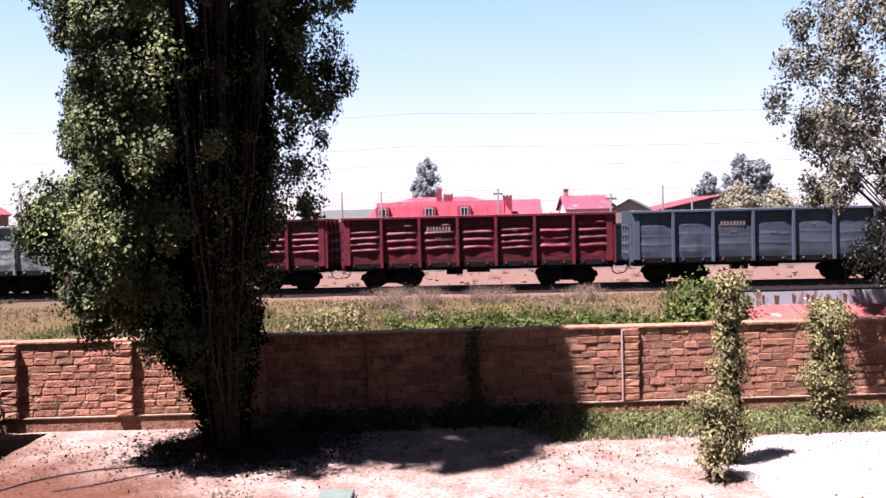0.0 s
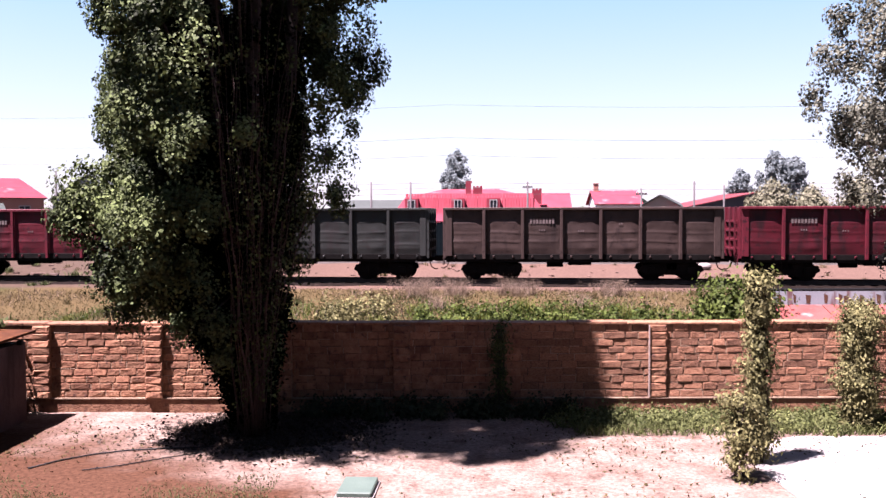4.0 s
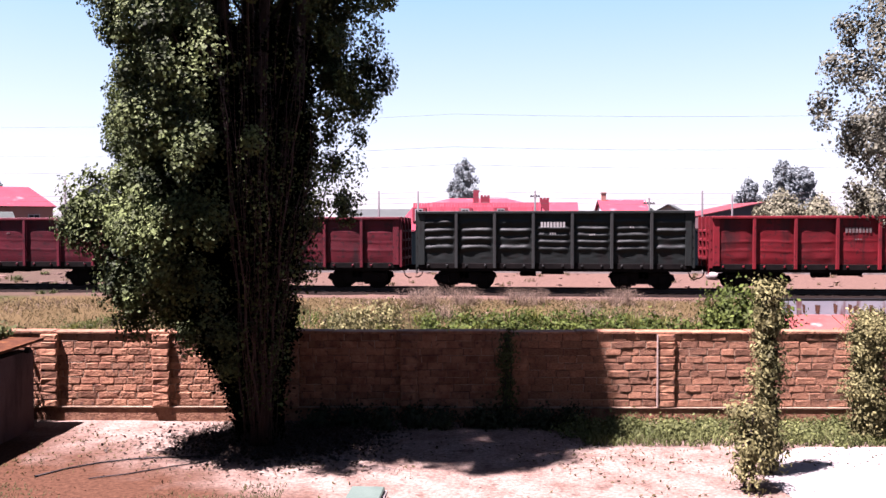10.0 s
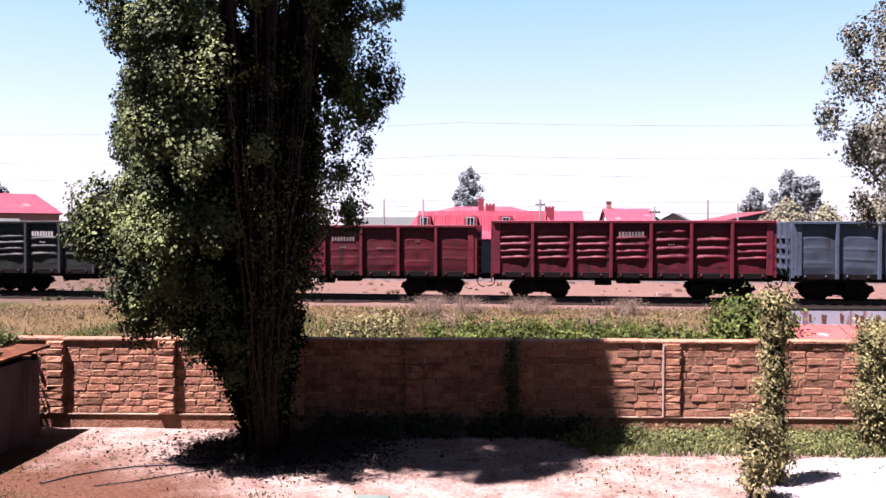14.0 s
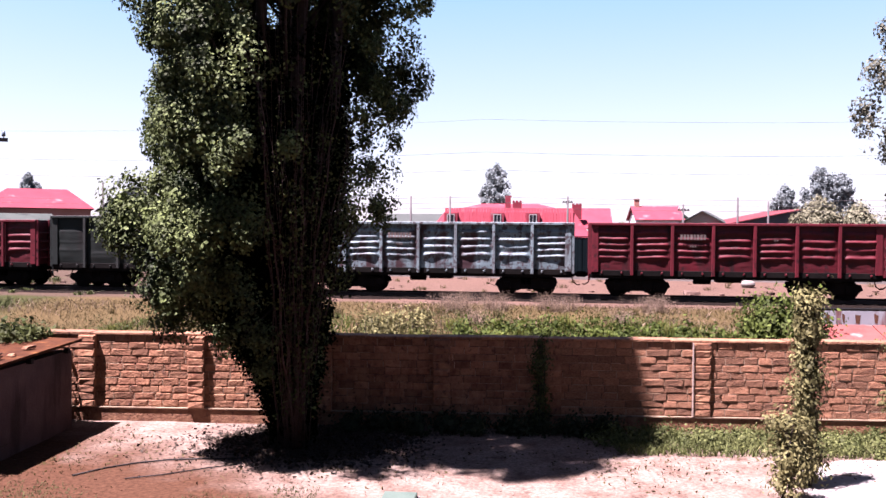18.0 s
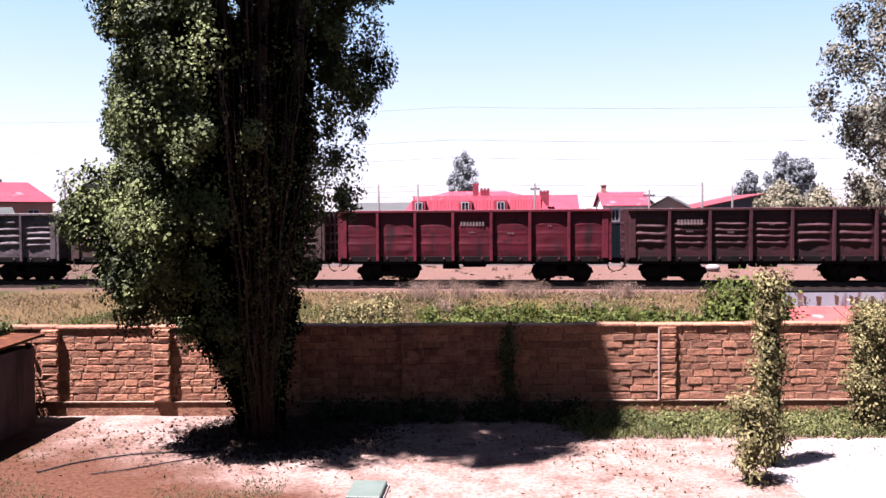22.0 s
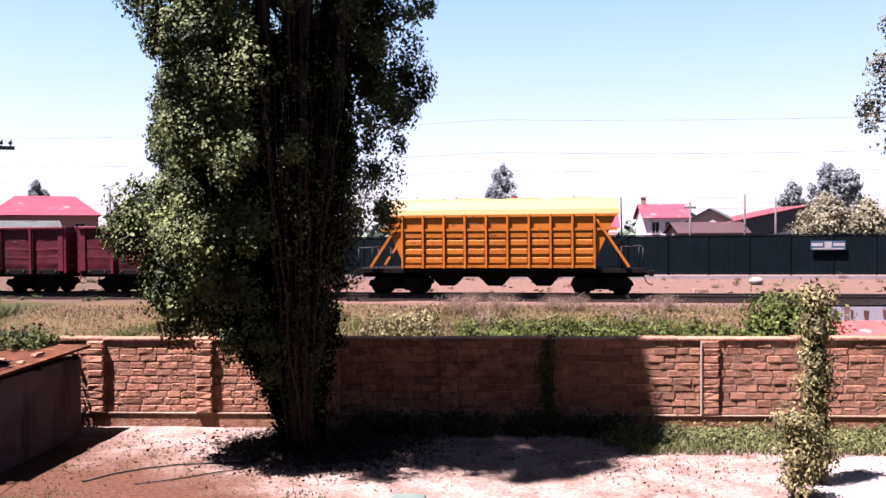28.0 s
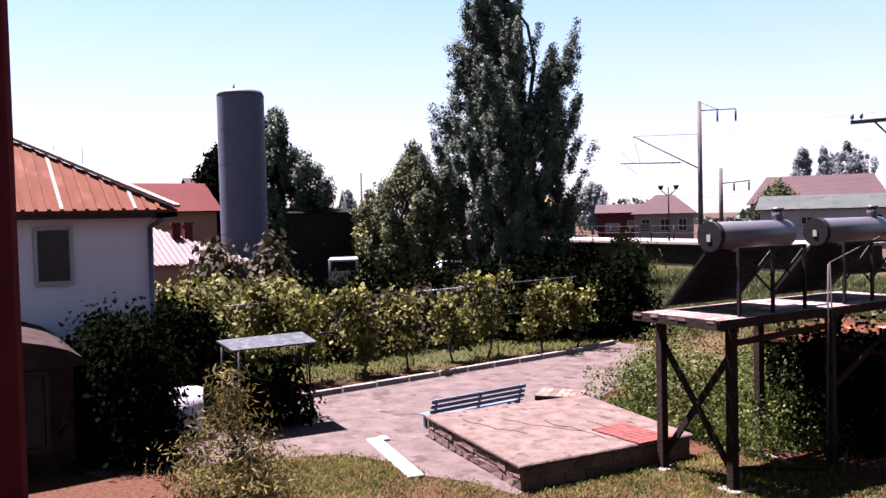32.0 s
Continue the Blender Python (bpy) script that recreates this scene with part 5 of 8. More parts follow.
def far_debris():
    """Stones and rubbish on the bare strip between the track and the far fence."""
    rng = random.Random(71)
    bm = bmesh.new()
    for k in range(170):
        x = rng.uniform(-30, 34)
        y = track_y(x) + rng.uniform(3.2, 11.5)
        s = rng.uniform(0.04, 0.15) if rng.random() < 0.93 else rng.uniform(0.2, 0.4)
        for one in box(bm, -s, s, -s * 0.7, s * 0.7, -0.05, s * 0.5, pose(x, y, float(ground_z(x, y)), 0, 0, rng.uniform(0, 180))):
            one.co += Vector((rng.uniform(-0.3, 0.3) * s, rng.uniform(-0.3, 0.3) * s, rng.uniform(-0.2, 0.2) * s))
    tagged(part("track_debris", bm, RUBBLE), "brown stones and rubbish on the bare ground beyond the track", "debris", kind="stuff")
    t = thing("white_sack", pose(15.2, 50.3, float(ground_z(15.2, 50.3))), "full white sack lying beyond the track", "sack")
    bm = bmesh.new()
    bmesh.ops.create_uvsphere(bm, u_segments=14, v_segments=8, radius=0.42, matrix=pose(0, 0, 0.2) @ Matrix.Diagonal((1.0, 0.7, 0.6, 1)))
    part("sack", bm, CONCRETE, t)


RUBBLE = material("brown_rubble", (0.12, 0.06, 0.045), (0.34, 0.20, 0.16), 0.3, 0.95, 0.6, 20, spread=0.4)
far_debris()
tuft_bed("far_tufts", "straw and green tufts on the bare ground beyond the track", [(x, track_y(x) + d + 3.0, k) for x, d, k in spots(67, 90, -30, 34, 0.6, 8.0, 0.4, 0.9)], 26, 0.3, 0.03, DRY_GRASS, 214, 0.3)
field("yard_grass", "short sparse green lawn in the yard", 70000, beside_path, 0.055, 0.018, LAWN, 35, 0.6)
field("trodden_grass", "sparse brownish-green grass on the trodden soil", 9000, patchy(-9.2, -2.5, 9.6, 13.0, 0.7, 0.5, 12), 0.035, 0.012, GRASS_DULL, 131, 0.8)
field("dead_grass", "dead straw on the trodden soil", 1500, patchy(-9.0, -0.5, 9.6, 14.4, 0.6, 0.2, 14), 0.045, 0.012, DRY_GRASS, 132, 1.0)
field("vineyard_grass", "green grass between the grape vines", 30000, patchy(-36, -20.3, 4.5, 24, 1.5, -1.6, 6), 0.09, 0.04, LAWN, 36, 0.5)
# filler shrubs whose near-black leaves imitate shade under the trees
scatter_plant("dark_undergrowth", "added shrubs beneath the trees, shade put into their leaf colour", [(-36.6, 27.5, 1.4), (-46.0, 28.5, 1.6), (-41.0, 31.0, 2.0), (-37.0, 31.5, 1.8), (-34.5, 28.8, 1.2), (-47.0, 31.6, 1.4), (-48.6, 33.6, 1.6), (-45.4, 33.4, 1.5), (-50.5, 32.0, 1.6)], 22000, 0.15, LEAF_SHADED, 58, 1.9, "shrub", 0.35, "stuff")
field("platform_weeds", "rough green grass before the station platform", 26000, patchy(-36, -21, 23, 37, 1.3, -1.6, 31), 0.4, 0.05, GRASS_DULL, 137, 0.5)
field("tall_weeds", "tall green weeds behind the concrete slab", 14000, patchy(-14.2, -8.5, 11.4, 17.0, 1.0, -0.4, 7), 0.3, 0.025, GRASS, 37, 0.5)
herb_field("weed_mass", "waist-high leafy pale green weeds by the stand", 27000, patchy(-14.0, -9.6, 11.2, 16.5, 0.6, -0.1, 24), 0.95, 0.048, GRASS, 136)
WEED_LEAF = leaf_material("tall_weed_leaf", (0.08, 0.10, 0.024), (0.34, 0.35, 0.10), 0.3)
scatter_plant("weed_thicket", "tall leafy green weeds by the stand", [(-12.0, 12.2, 1.0), (-10.3, 13.2, 1.0), (-13.5, 13.3, 1.2), (-11.6, 14.8, 1.4), (-15.0, 14.5, 0.9), (-9.9, 15.0, 0.9)], 12000, 0.055, WEED_LEAF, 41, 1.15, "weeds", 0.14, "stuff", 60)
scatter_plant("green_shrub", "bright green leafy shrub behind the block wall", [(7.0, 20.4, 0.7), (7.45, 20.2, 0.5), (6.5, 20.5, 0.45)], 12000, 0.075, GRASS, 42, 1.5, "shrub", 0.22, stems=8)


# ---- yard: shed, stand, slab, bench ----
ROOF_RUST = material("rusty_sheet_roof", (0.085, 0.035, 0.022), (0.20, 0.075, 0.034), 0.4, 0.9, 0.7, 25, stain=(0.34, 0.14, 0.055), stain_size=0.35, stain_amount=0.42, spread=0.1, gloss=0.04)
# near-black surface colour, used to paint deep shade on boards and barn
VOID = material("shade_black_boards", (0.008, 0.006, 0.006), (0.014, 0.011, 0.010), 0.5, 0.95, 0.3, 30, spread=0.1)


def build_shed():
    t = thing("garden_shed", pose(0, 0, 0), "low plastered shed with a rusty sheet roof beside the wall", "shed")
    x0, x1, y0, y1, h = -10.9, -8.26, 13.35, 16.6, 1.56
    bm = bmesh.new()
    box(bm, x1 - 0.2, x1, y0, y1, -0.05, h)
    part("side_wall", bm, SHED_PLASTER, t, "stained mauve-grey plastered side wall")
    bm = bmesh.new()
    box(bm, x0, x1 - 0.2, y1 - 0.2, y1, -0.05, h)
    part("back_wall", bm, SHED_PLASTER, t)
    bm = bmesh.new()
    box(bm, x0, x0 + 0.2, y0, y1 - 0.2, -0.05, h)
    part("side_wall", bm, SHED_PLASTER, t)
    # boards coloured near-black to stand for the shaded shed interior
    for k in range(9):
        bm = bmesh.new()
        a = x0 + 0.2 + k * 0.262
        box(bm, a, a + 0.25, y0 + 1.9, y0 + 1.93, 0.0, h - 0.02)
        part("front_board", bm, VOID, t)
    bm = bmesh.new()
    thick(bm, [(x0 - 0.3, y0 - 0.35, h + 0.10), (x1 + 0.12, y0 - 0.35, h + 0.06), (x1 + 0.12, y1 + 0.2, h + 0.16), (x0 - 0.3, y1 + 0.2, h + 0.2)], (0, 0, 0.05))
    part("roof_sheet", bm, ROOF_RUST, t, "orange rusted roof sheet")
    bm = bmesh.new()
    box(bm, x0 - 0.28, x1 + 0.1, y0 - 0.33, y0 - 0.25, h - 0.04, h + 0.07)
    part("eaves_board", bm, VOID, t)
    for y in (y0 + 0.3, y0 + 1.6, y1 - 0.3):
        bm = bmesh.new()
        box(bm, x1, x1 + 0.1, y - 0.04, y + 0.04, h - 0.02, h + 0.07)
        part("rafter", bm, VOID, t)
    rng = random.Random(14)
    for k in range(16):
        bm = bmesh.new()
        x, y, s = rng.uniform(x0, x1), rng.uniform(y0, y1 - 0.2), rng.uniform(0.05, 0.16)
        v = box(bm, -s, s, -s * rng.uniform(0.4, 1.0), s * 0.6, 0.0, s * 0.45, pose(x, y, h + 0.13 + 0.035 * (y - y0), 0, 0, rng.uniform(0, 180)))
        for one in v:
            one.co += Vector((rng.uniform(-0.03, 0.03), rng.uniform(-0.03, 0.03), 0))
        d = part("roof_rubble", bm, BLOCK if k % 3 else OLD_WOOD)
        tagged(d, "broken stone weighing down the shed roof" if k % 3 else "piece of old board on the shed roof", "rubble", "rubble on the shed roof")
    rng = np.random.default_rng(8)
    p = np.stack((rng.uniform(x0 - 0.2, x1 - 0.6, 2600), rng.normal(y1 - 0.1, 0.35, 2600), h + 0.22 + np.abs(rng.normal(0, 0.12, 2600))), 1)
    ob = new("roof_creeper", leaves("roof_creeper", p, 0.08, GRASS_DULL, rng))
    tagged(ob, "dark green creeper lying on the shed roof", "creeper", kind="stuff")


build_shed()
# ivy is an addition; its near-black leaves paint the dark shed opening
scatter_plant("ivy_curtain", "added near-black ivy that imitates deep shade at the shed front", [(-10.6, 13.2, 0.5), (-10.0, 13.15, 0.45), (-9.5, 13.25, 0.4), (-9.0, 13.3, 0.35)], 11000, 0.075, LEAF_SHADED, 44, 1.75, "ivy", 0.16)
TANK = material("grey_tank_steel", (0.25, 0.24, 0.30), (0.32, 0.31, 0.37), 1.2, 0.42, 0.1, 40, metal=0.35, stain=(0.24, 0.21, 0.24), stain_size=0.9, stain_amount=0.3, spread=0.05)
COLLECTOR_BACK = material("dark_collector_back", (0.03, 0.027, 0.036), (0.055, 0.05, 0.062), 0.4, 0.75, 0.2, 30, spread=0.1, gloss=0.1)
TUBE_GLASS = material("vacuum_tube_glass", (0.02, 0.02, 0.03), (0.03, 0.03, 0.045), 0.4, 0.12, 0.0, 30, spread=0.1)
PLAT_Z = 2.49
POLE_GREY = material("dull_grey_hose", (0.09, 0.075, 0.08), (0.14, 0.12, 0.125), 0.4, 0.85, 0.2, 30, spread=0.0)


def build_stand():
    t = thing("timber_stand", pose(0, 0, 0), "tall weathered timber stand with braced legs and board deck", "stand")
    x0, x1, y0, y1 = -10.42, -8.86, 9.32, 14.42
    for y in (9.75, 12.05, 14.2):
        for x in (x1 - 0.08, x0 + 0.12):
            bm = bmesh.new()
            box(bm, x - 0.065, x + 0.065, y - 0.065, y + 0.065, 0.02, PLAT_Z - 0.2)
            part("leg", bm, OLD_WOOD, t, bevel=0.01)
    for y in (9.75, 12.05, 14.2):
        bm = bmesh.new()
        box(bm, x0 - 0.02, x1 + 0.02, y - 0.05, y + 0.05, PLAT_Z - 0.2, PLAT_Z - 0.08)
        part("crossbeam", bm, OLD_WOOD, t)
    for x in (x1 - 0.02, x0 + 0.08):
        bm = bmesh.new()
        box(bm, x - 0.05, x + 0.05, y0, y1, PLAT_Z - 0.16 + 0.08, PLAT_Z - 0.035)
        part("long_beam", bm, OLD_WOOD, t)
    rng = random.Random(6)
    k = x0
    while k < x1:
        w = min(rng.uniform(0.14, 0.2), x1 + 0.03 - k)
        bm = bmesh.new()
        box(bm, k, k + w - 0.02, y0 - rng.uniform(0, 0.05), y1 + rng.uniform(0.0, 0.06), PLAT_Z - 0.035 + rng.uniform(-0.008, 0), PLAT_Z + rng.uniform(-0.008, 0.0))
        part("deck_board", bm, PALE_WOOD, t)
        k += w
    bm = bmesh.new()
    box(bm, x1 + 0.06, x1 + 0.09, y0, y1, PLAT_Z - 0.12, PLAT_Z + 0.01)
    part("edge_board", bm, OLD_WOOD, t)
    bm = bmesh.new()
    box(bm, x0 - 0.02, x1 + 0.06, y0 - 0.03, y0 - 0.004, PLAT_Z - 0.12, PLAT_Z + 0.012)
    part("edge_board", bm, OLD_WOOD, t)
    for a, b in ((((x1 - 0.08, 9.75, 0.25), (x0 + 0.12, 9.75, PLAT_Z - 0.45))), (((x0 + 0.12, 9.82, 0.25), (x1 - 0.08, 9.82, PLAT_Z - 0.45)))):
        bm = bmesh.new()
        beam(bm, a, b, 0.05, 0.09)
        part("brace", bm, OLD_WOOD, t)
    for a, b in (((x1 - 0.02, 12.05, 1.25), (x1 - 0.02, 14.1, PLAT_Z - 0.2)), ((x1 - 0.02, 9.8, PLAT_Z - 0.35), (x1 - 0.02, 12.0, PLAT_Z - 0.28))):
        bm = bmesh.new()
        beam(bm, a, b, 0.05, 0.09)
        part("brace", bm, OLD_WOOD, t)
    for y in (9.75,):
        for x in (x1 - 0.08, x0 + 0.12):
            bm = bmesh.new()
            box(bm, x - 0.17, x + 0.17, y - 0.16, y + 0.16, -0.04, 0.03)
            part("foot_slab", bm, CONCRETE, t, "pale concrete foot slab", bevel=0.01)

    bm = bmesh.new()
    box(bm, -9.35, -9.1, 10.9, 12.2, PLAT_Z + 0.002, PLAT_Z + 0.025)
    part("loose_board", bm, LETTER, t, "white board lying on the deck")
    for n, (a, b) in enumerate((((-10.62, 11.76, 0.03), (-9.2, 11.42, 0.03)), ((-9.6, 10.6, 0.03), (-8.7, 11.5, 0.06)))):
        q = thing("loose_plank", pose(*a), "grey weathered plank lying under the stand", "plank")
        bm = bmesh.new()
        beam(bm, (0, 0, 0), Vector(b) - Vector(a), 0.09, 0.04)
        part("board", bm, PALE_WOOD if n == 0 else OLD_WOOD, q, bevel=0.006)
    p = thing("water_pipe", pose(0, 0, 0), "grey water pipe rising beside the stand", "pipe")
    bm = bmesh.new()
    pts = [(-8.70, 11.75, 0.1), (-8.70, 11.78, 1.6), (-8.74, 11.75, 3.2), (-8.9, 12.6, 3.35), (-9.25, 14.15, 3.6)]
    pipe(bm, pts, 0.011, 8)
    part("pipe", bm, POLE_GREY, p)
    bm = bmesh.new()
    tube(bm, (-8.78, 11.7, 0.0), (-8.76, 11.74, 3.18), 0.013, n=8)
    part("riser", bm, POLE_GREY, p)


build_stand()


def build_collector(y):
    """A water heater: tank on a steel frame over a sloping bank of glass tubes that faces away from the yard."""
    t = thing("solar_water_heater", pose(0, y, PLAT_Z), "grey tank water heater with dark tube bank on steel frame", "water heater", "heaters on the stand")
    xt, zt, r = -9.42, 1.16, 0.215
    bm = bmesh.new()
    n = 28
    rings = []
    for yy, rr in ((0.0, r - 0.03), (0.03, r), (1.70, r), (1.73, r - 0.03)):
        rings.append([bm.verts.new((xt + rr * math.cos(2 * math.pi * i / n), yy, zt + rr * math.sin(2 * math.pi * i / n))) for i in range(n)])
    for p, q in zip(rings, rings[1:]):
        for i in range(n):
            bm.faces.new((p[i], p[(i + 1) % n], q[(i + 1) % n], q[i])).smooth = True
    bm.faces.new(rings[0][::-1])
    bm.faces.new(rings[-1])
    part("tank", bm, TANK, t, "grey insulated steel tank")
    bm = bmesh.new()
    tube(bm, (xt, -0.035, zt), (xt, 0.06, zt), r + 0.012, n=28)
    part("tank_cap", bm, DARK_STEEL, t, "black plastic tank cap")
    bm = bmesh.new()
    box(bm, xt - 0.035, xt + 0.035, -0.05, -0.036, zt - 0.075, zt + 0.03)
    part("tank_sticker", bm, LETTER, t, "small white sticker")
    bm = bmesh.new()
    tube(bm, (xt + 0.02, 1.5, zt + r - 0.02), (xt + 0.02, 1.5, zt + r + 0.16), 0.085, n=14)
    tube(bm, (xt + 0.02, 1.5, zt + r + 0.16), (xt + 0.02, 1.5, zt + r + 0.19), 0.10, n=14)
    part("vent_pot", bm, TANK, t)
    bm = bmesh.new()
    tube(bm, (xt, 1.70, zt - 0.04), (xt, 1.76, zt - 0.04), 0.03, n=10)
    part("outlet", bm, RUST, t)
    # tube bank: from under the tank down to the deck, away from the viewer
    top, foot = Vector((xt - 0.10, 0, zt - 0.2)), Vector((-10.36, 0, 0.06))
    for k in range(18):
        yy = 0.12 + k * 0.087
        bm = bmesh.new()
        tube(bm, (foot.x - 0.02, yy, foot.z + 0.03), (top.x - 0.02, yy, top.z + 0.03), 0.029, n=8)
        part("vacuum_tube", bm, TUBE_GLASS, t)
    bm = bmesh.new()
    for yy in (0.05, 0.42, 0.80, 1.18, 1.66):
        beam(bm, (foot.x, yy, foot.z), (top.x, yy, top.z), 0.03, 0.04)
    part("tube_rail", bm, DARK_STEEL, t)
    bm = bmesh.new()
    thick(bm, [foot + Vector((0.0, 0.05, 0)), foot + Vector((0.0, 1.66, 0)), top + Vector((0.0, 1.66, 0)), top + Vector((0.0, 0.05, 0))], (0.008, 0, -0.006))
    part("back_sheet", bm, COLLECTOR_BACK, t, "dark reflector back")
    for k in range(11):
        for way in (1, -1):
            u0 = k / 11
            p0, p1 = foot.lerp(top, u0), foot.lerp(top, min(1.0, u0 + 0.3))
            ya, yb = (0.08, 1.6) if way > 0 else (1.6, 0.08)
            bm = bmesh.new()
            beam(bm, p0 + Vector((0.035, ya, 0)), p1 + Vector((0.035, yb, 0)), 0.016, 0.016)
            part("lattice_bar", bm, COLLECTOR_BACK, t)
    for x, yy in ((-9.0, 0.10), (-9.0, 0.85), (-9.0, 1.60)):
        bm = bmesh.new()
        box(bm, x - 0.022, x + 0.022, yy - 0.022, yy + 0.022, 0, zt - 0.16)
        part("upright", bm, DARK_STEEL, t)
    for a, b in ((0.10, 0.85), (0.85, 0.10), (0.85, 1.60), (1.60, 0.85)):
        bm = bmesh.new()
        beam(bm, (-9.03, a, 0.32), (-9.03, b, zt - 0.24), 0.012, 0.035)
        part("cross_strut", bm, DARK_STEEL, t)
    bm = bmesh.new()
    beam(bm, (-9.0, 0.10, zt - 0.18), (-9.0, 1.60, zt - 0.18), 0.04, 0.04)
    for yy in (0.10, 1.60):
        beam(bm, (-9.0, yy, zt - 0.2), (top.x, yy, zt - 0.2), 0.03, 0.04)
    part("top_rail", bm, DARK_STEEL, t)


build_collector(9.9)
build_collector(12.4)


SLAB_TOP = material("worn_slab_concrete", (0.17, 0.118, 0.10), (0.33, 0.245, 0.21), 0.3, 0.92, 1.0, 12, stain=(0.11, 0.075, 0.065), stain_size=0.22, stain_amount=0.42, spread=0.0, gloss=0.08)
SLAB_SIDE = material("brown_slab_stone", (0.22, 0.13, 0.105), (0.50, 0.32, 0.26), 0.2, 0.95, 0.9, 22, stain=(0.15, 0.085, 0.07), stain_size=0.25, stain_amount=0.4, spread=0.25)


def build_slab():
    t = thing("concrete_slab", pose(0, 0, 0), "raised cracked concrete slab over a cistern with worn edges", "slab", kind="structure")
    rng = random.Random(2)
    bm = bmesh.new()
    slab(bm, [(-10.62, 7.2), (-10.40, 10.55), (-13.85, 11.2), (-14.25, 7.7)], 0.33, 0.4)
    part("top_plate", bm, SLAB_TOP, t, "pale worn concrete top", bevel=0.02)
    bm = bmesh.new()
    slab(bm, [(-10.66, 7.25), (-10.45, 10.5), (-13.82, 11.14), (-14.2, 7.74)], -0.1, 0.33)
    part("body", bm, SLAB_SIDE, t, "brown rough stone sides")
    me = []
    for k in range(4):
        bm = bmesh.new()
        for one in box(bm, -0.5, 0.5, -0.5, 0.5, -0.5, 0.5):
            one.co += Vector((rng.uniform(-0.04, 0.04), rng.uniform(-0.4, 0.4), rng.uniform(-0.16, 0.16)))
        me.append(done("stone", bm, SLAB_SIDE, 0.09))
    for p, q in ((Vector((-14.2, 7.74, 0)), Vector((-10.66, 7.25, 0))), (Vector((-10.66, 7.25, 0)), Vector((-10.45, 10.5, 0)))):
        d = q - p
        for row in range(2):
            u = 0.02
            while u < d.length - 0.1:
                s = min(rng.uniform(0.25, 0.5), d.length - u)
                m = Matrix.Translation(p + d.normalized() * (u + s / 2) + Vector((0, 0, 0.085 + 0.165 * row))) @ pose(0, 0, 0, 0, 0, math.degrees(math.atan2(d.y, d.x))) @ Matrix.Diagonal((s - 0.015, 0.05, 0.15, 1))
                part("stone", rng.choice(me), None, t, at=m)
                u += s
    for k in range(5):
        bm = bmesh.new()
        p = Vector((-13.6 + k * 0.5, 8.1 + k * 0.55, 0.402))
        for s in range(7):
            q = p + Vector((rng.uniform(0.15, 0.3), rng.uniform(-0.06, 0.2), 0))
            if q.x > -10.85 or q.y > 10.3:
                break
            beam(bm, p, q, 0.018, 0.004)
            p = q
        part("crack", bm, SOOT, t)
    tile = material("red_clay_tile", (0.24, 0.05, 0.04), (0.34, 0.09, 0.07), 0.3, 0.9, 0.4, 40, spread=0.15)
    b = thing("clay_tile_patch", pose(-11.0, 9.75, 0.4), "patch of red clay tiles laid on the slab", "tiles")
    me = None
    for i in range(9):
        for k in range(5):
            if me is None:
                bm = bmesh.new()
                box(bm, -0.06, 0.06, -0.068, 0.068, 0.0, 0.03)
                me = done("tile", bm, tile, 0.006)
            part("tile", me, None, b, at=pose(-0.52 + i * 0.13, -0.3 + k * 0.147 + rng.uniform(-0.01, 0.01), 0, 0, 0, rng.uniform(-4, 4)))


build_slab()


def build_bench():
    blue = material("blue_bench_paint", (0.13, 0.21, 0.36), (0.20, 0.30, 0.46), 0.6, 0.6, 0.2, 30, stain=(0.28, 0.27, 0.27), stain_size=0.3, stain_amount=0.3, spread=0.1)
    a, b = Vector((-14.8, 7.95, 0)), Vector((-15.0, 10.3, 0))
    d = b - a
    long = d.length
    t = thing("garden_bench", Matrix.Translation(a) @ pose(0, 0, 0, 0, 0, math.degrees(math.atan2(d.y, d.x))), "blue-painted slatted garden bench beside the slab", "bench")
    for z, dy in ((0.36, -0.28), (0.46, -0.31), (0.56, -0.34)):
        bm = bmesh.new()
        box(bm, 0, long, dy - 0.012, dy + 0.012, z - 0.035, z + 0.035)
        part("back_slat", bm, blue, t, bevel=0.004)
    for dy in (-0.2, -0.08, 0.04):
        bm = bmesh.new()
        box(bm, 0, long, dy - 0.05, dy + 0.05, 0.25, 0.28)
        part("seat_slat", bm, blue, t, bevel=0.004)
    for x in (0.12, long / 2, long - 0.12):
        bm = bmesh.new()
        box(bm, x - 0.03, x + 0.03, -0.26, -0.20, 0, 0.28)
        box(bm, x - 0.03, x + 0.03, 0.03, 0.09, 0, 0.25)
        beam(bm, (x, -0.24, 0.25), (x, -0.33, 0.60), 0.05, 0.05)
        box(bm, x - 0.03, x + 0.03, -0.22, 0.06, 0.20, 0.25)
        part("frame", bm, blue, t)


build_bench()


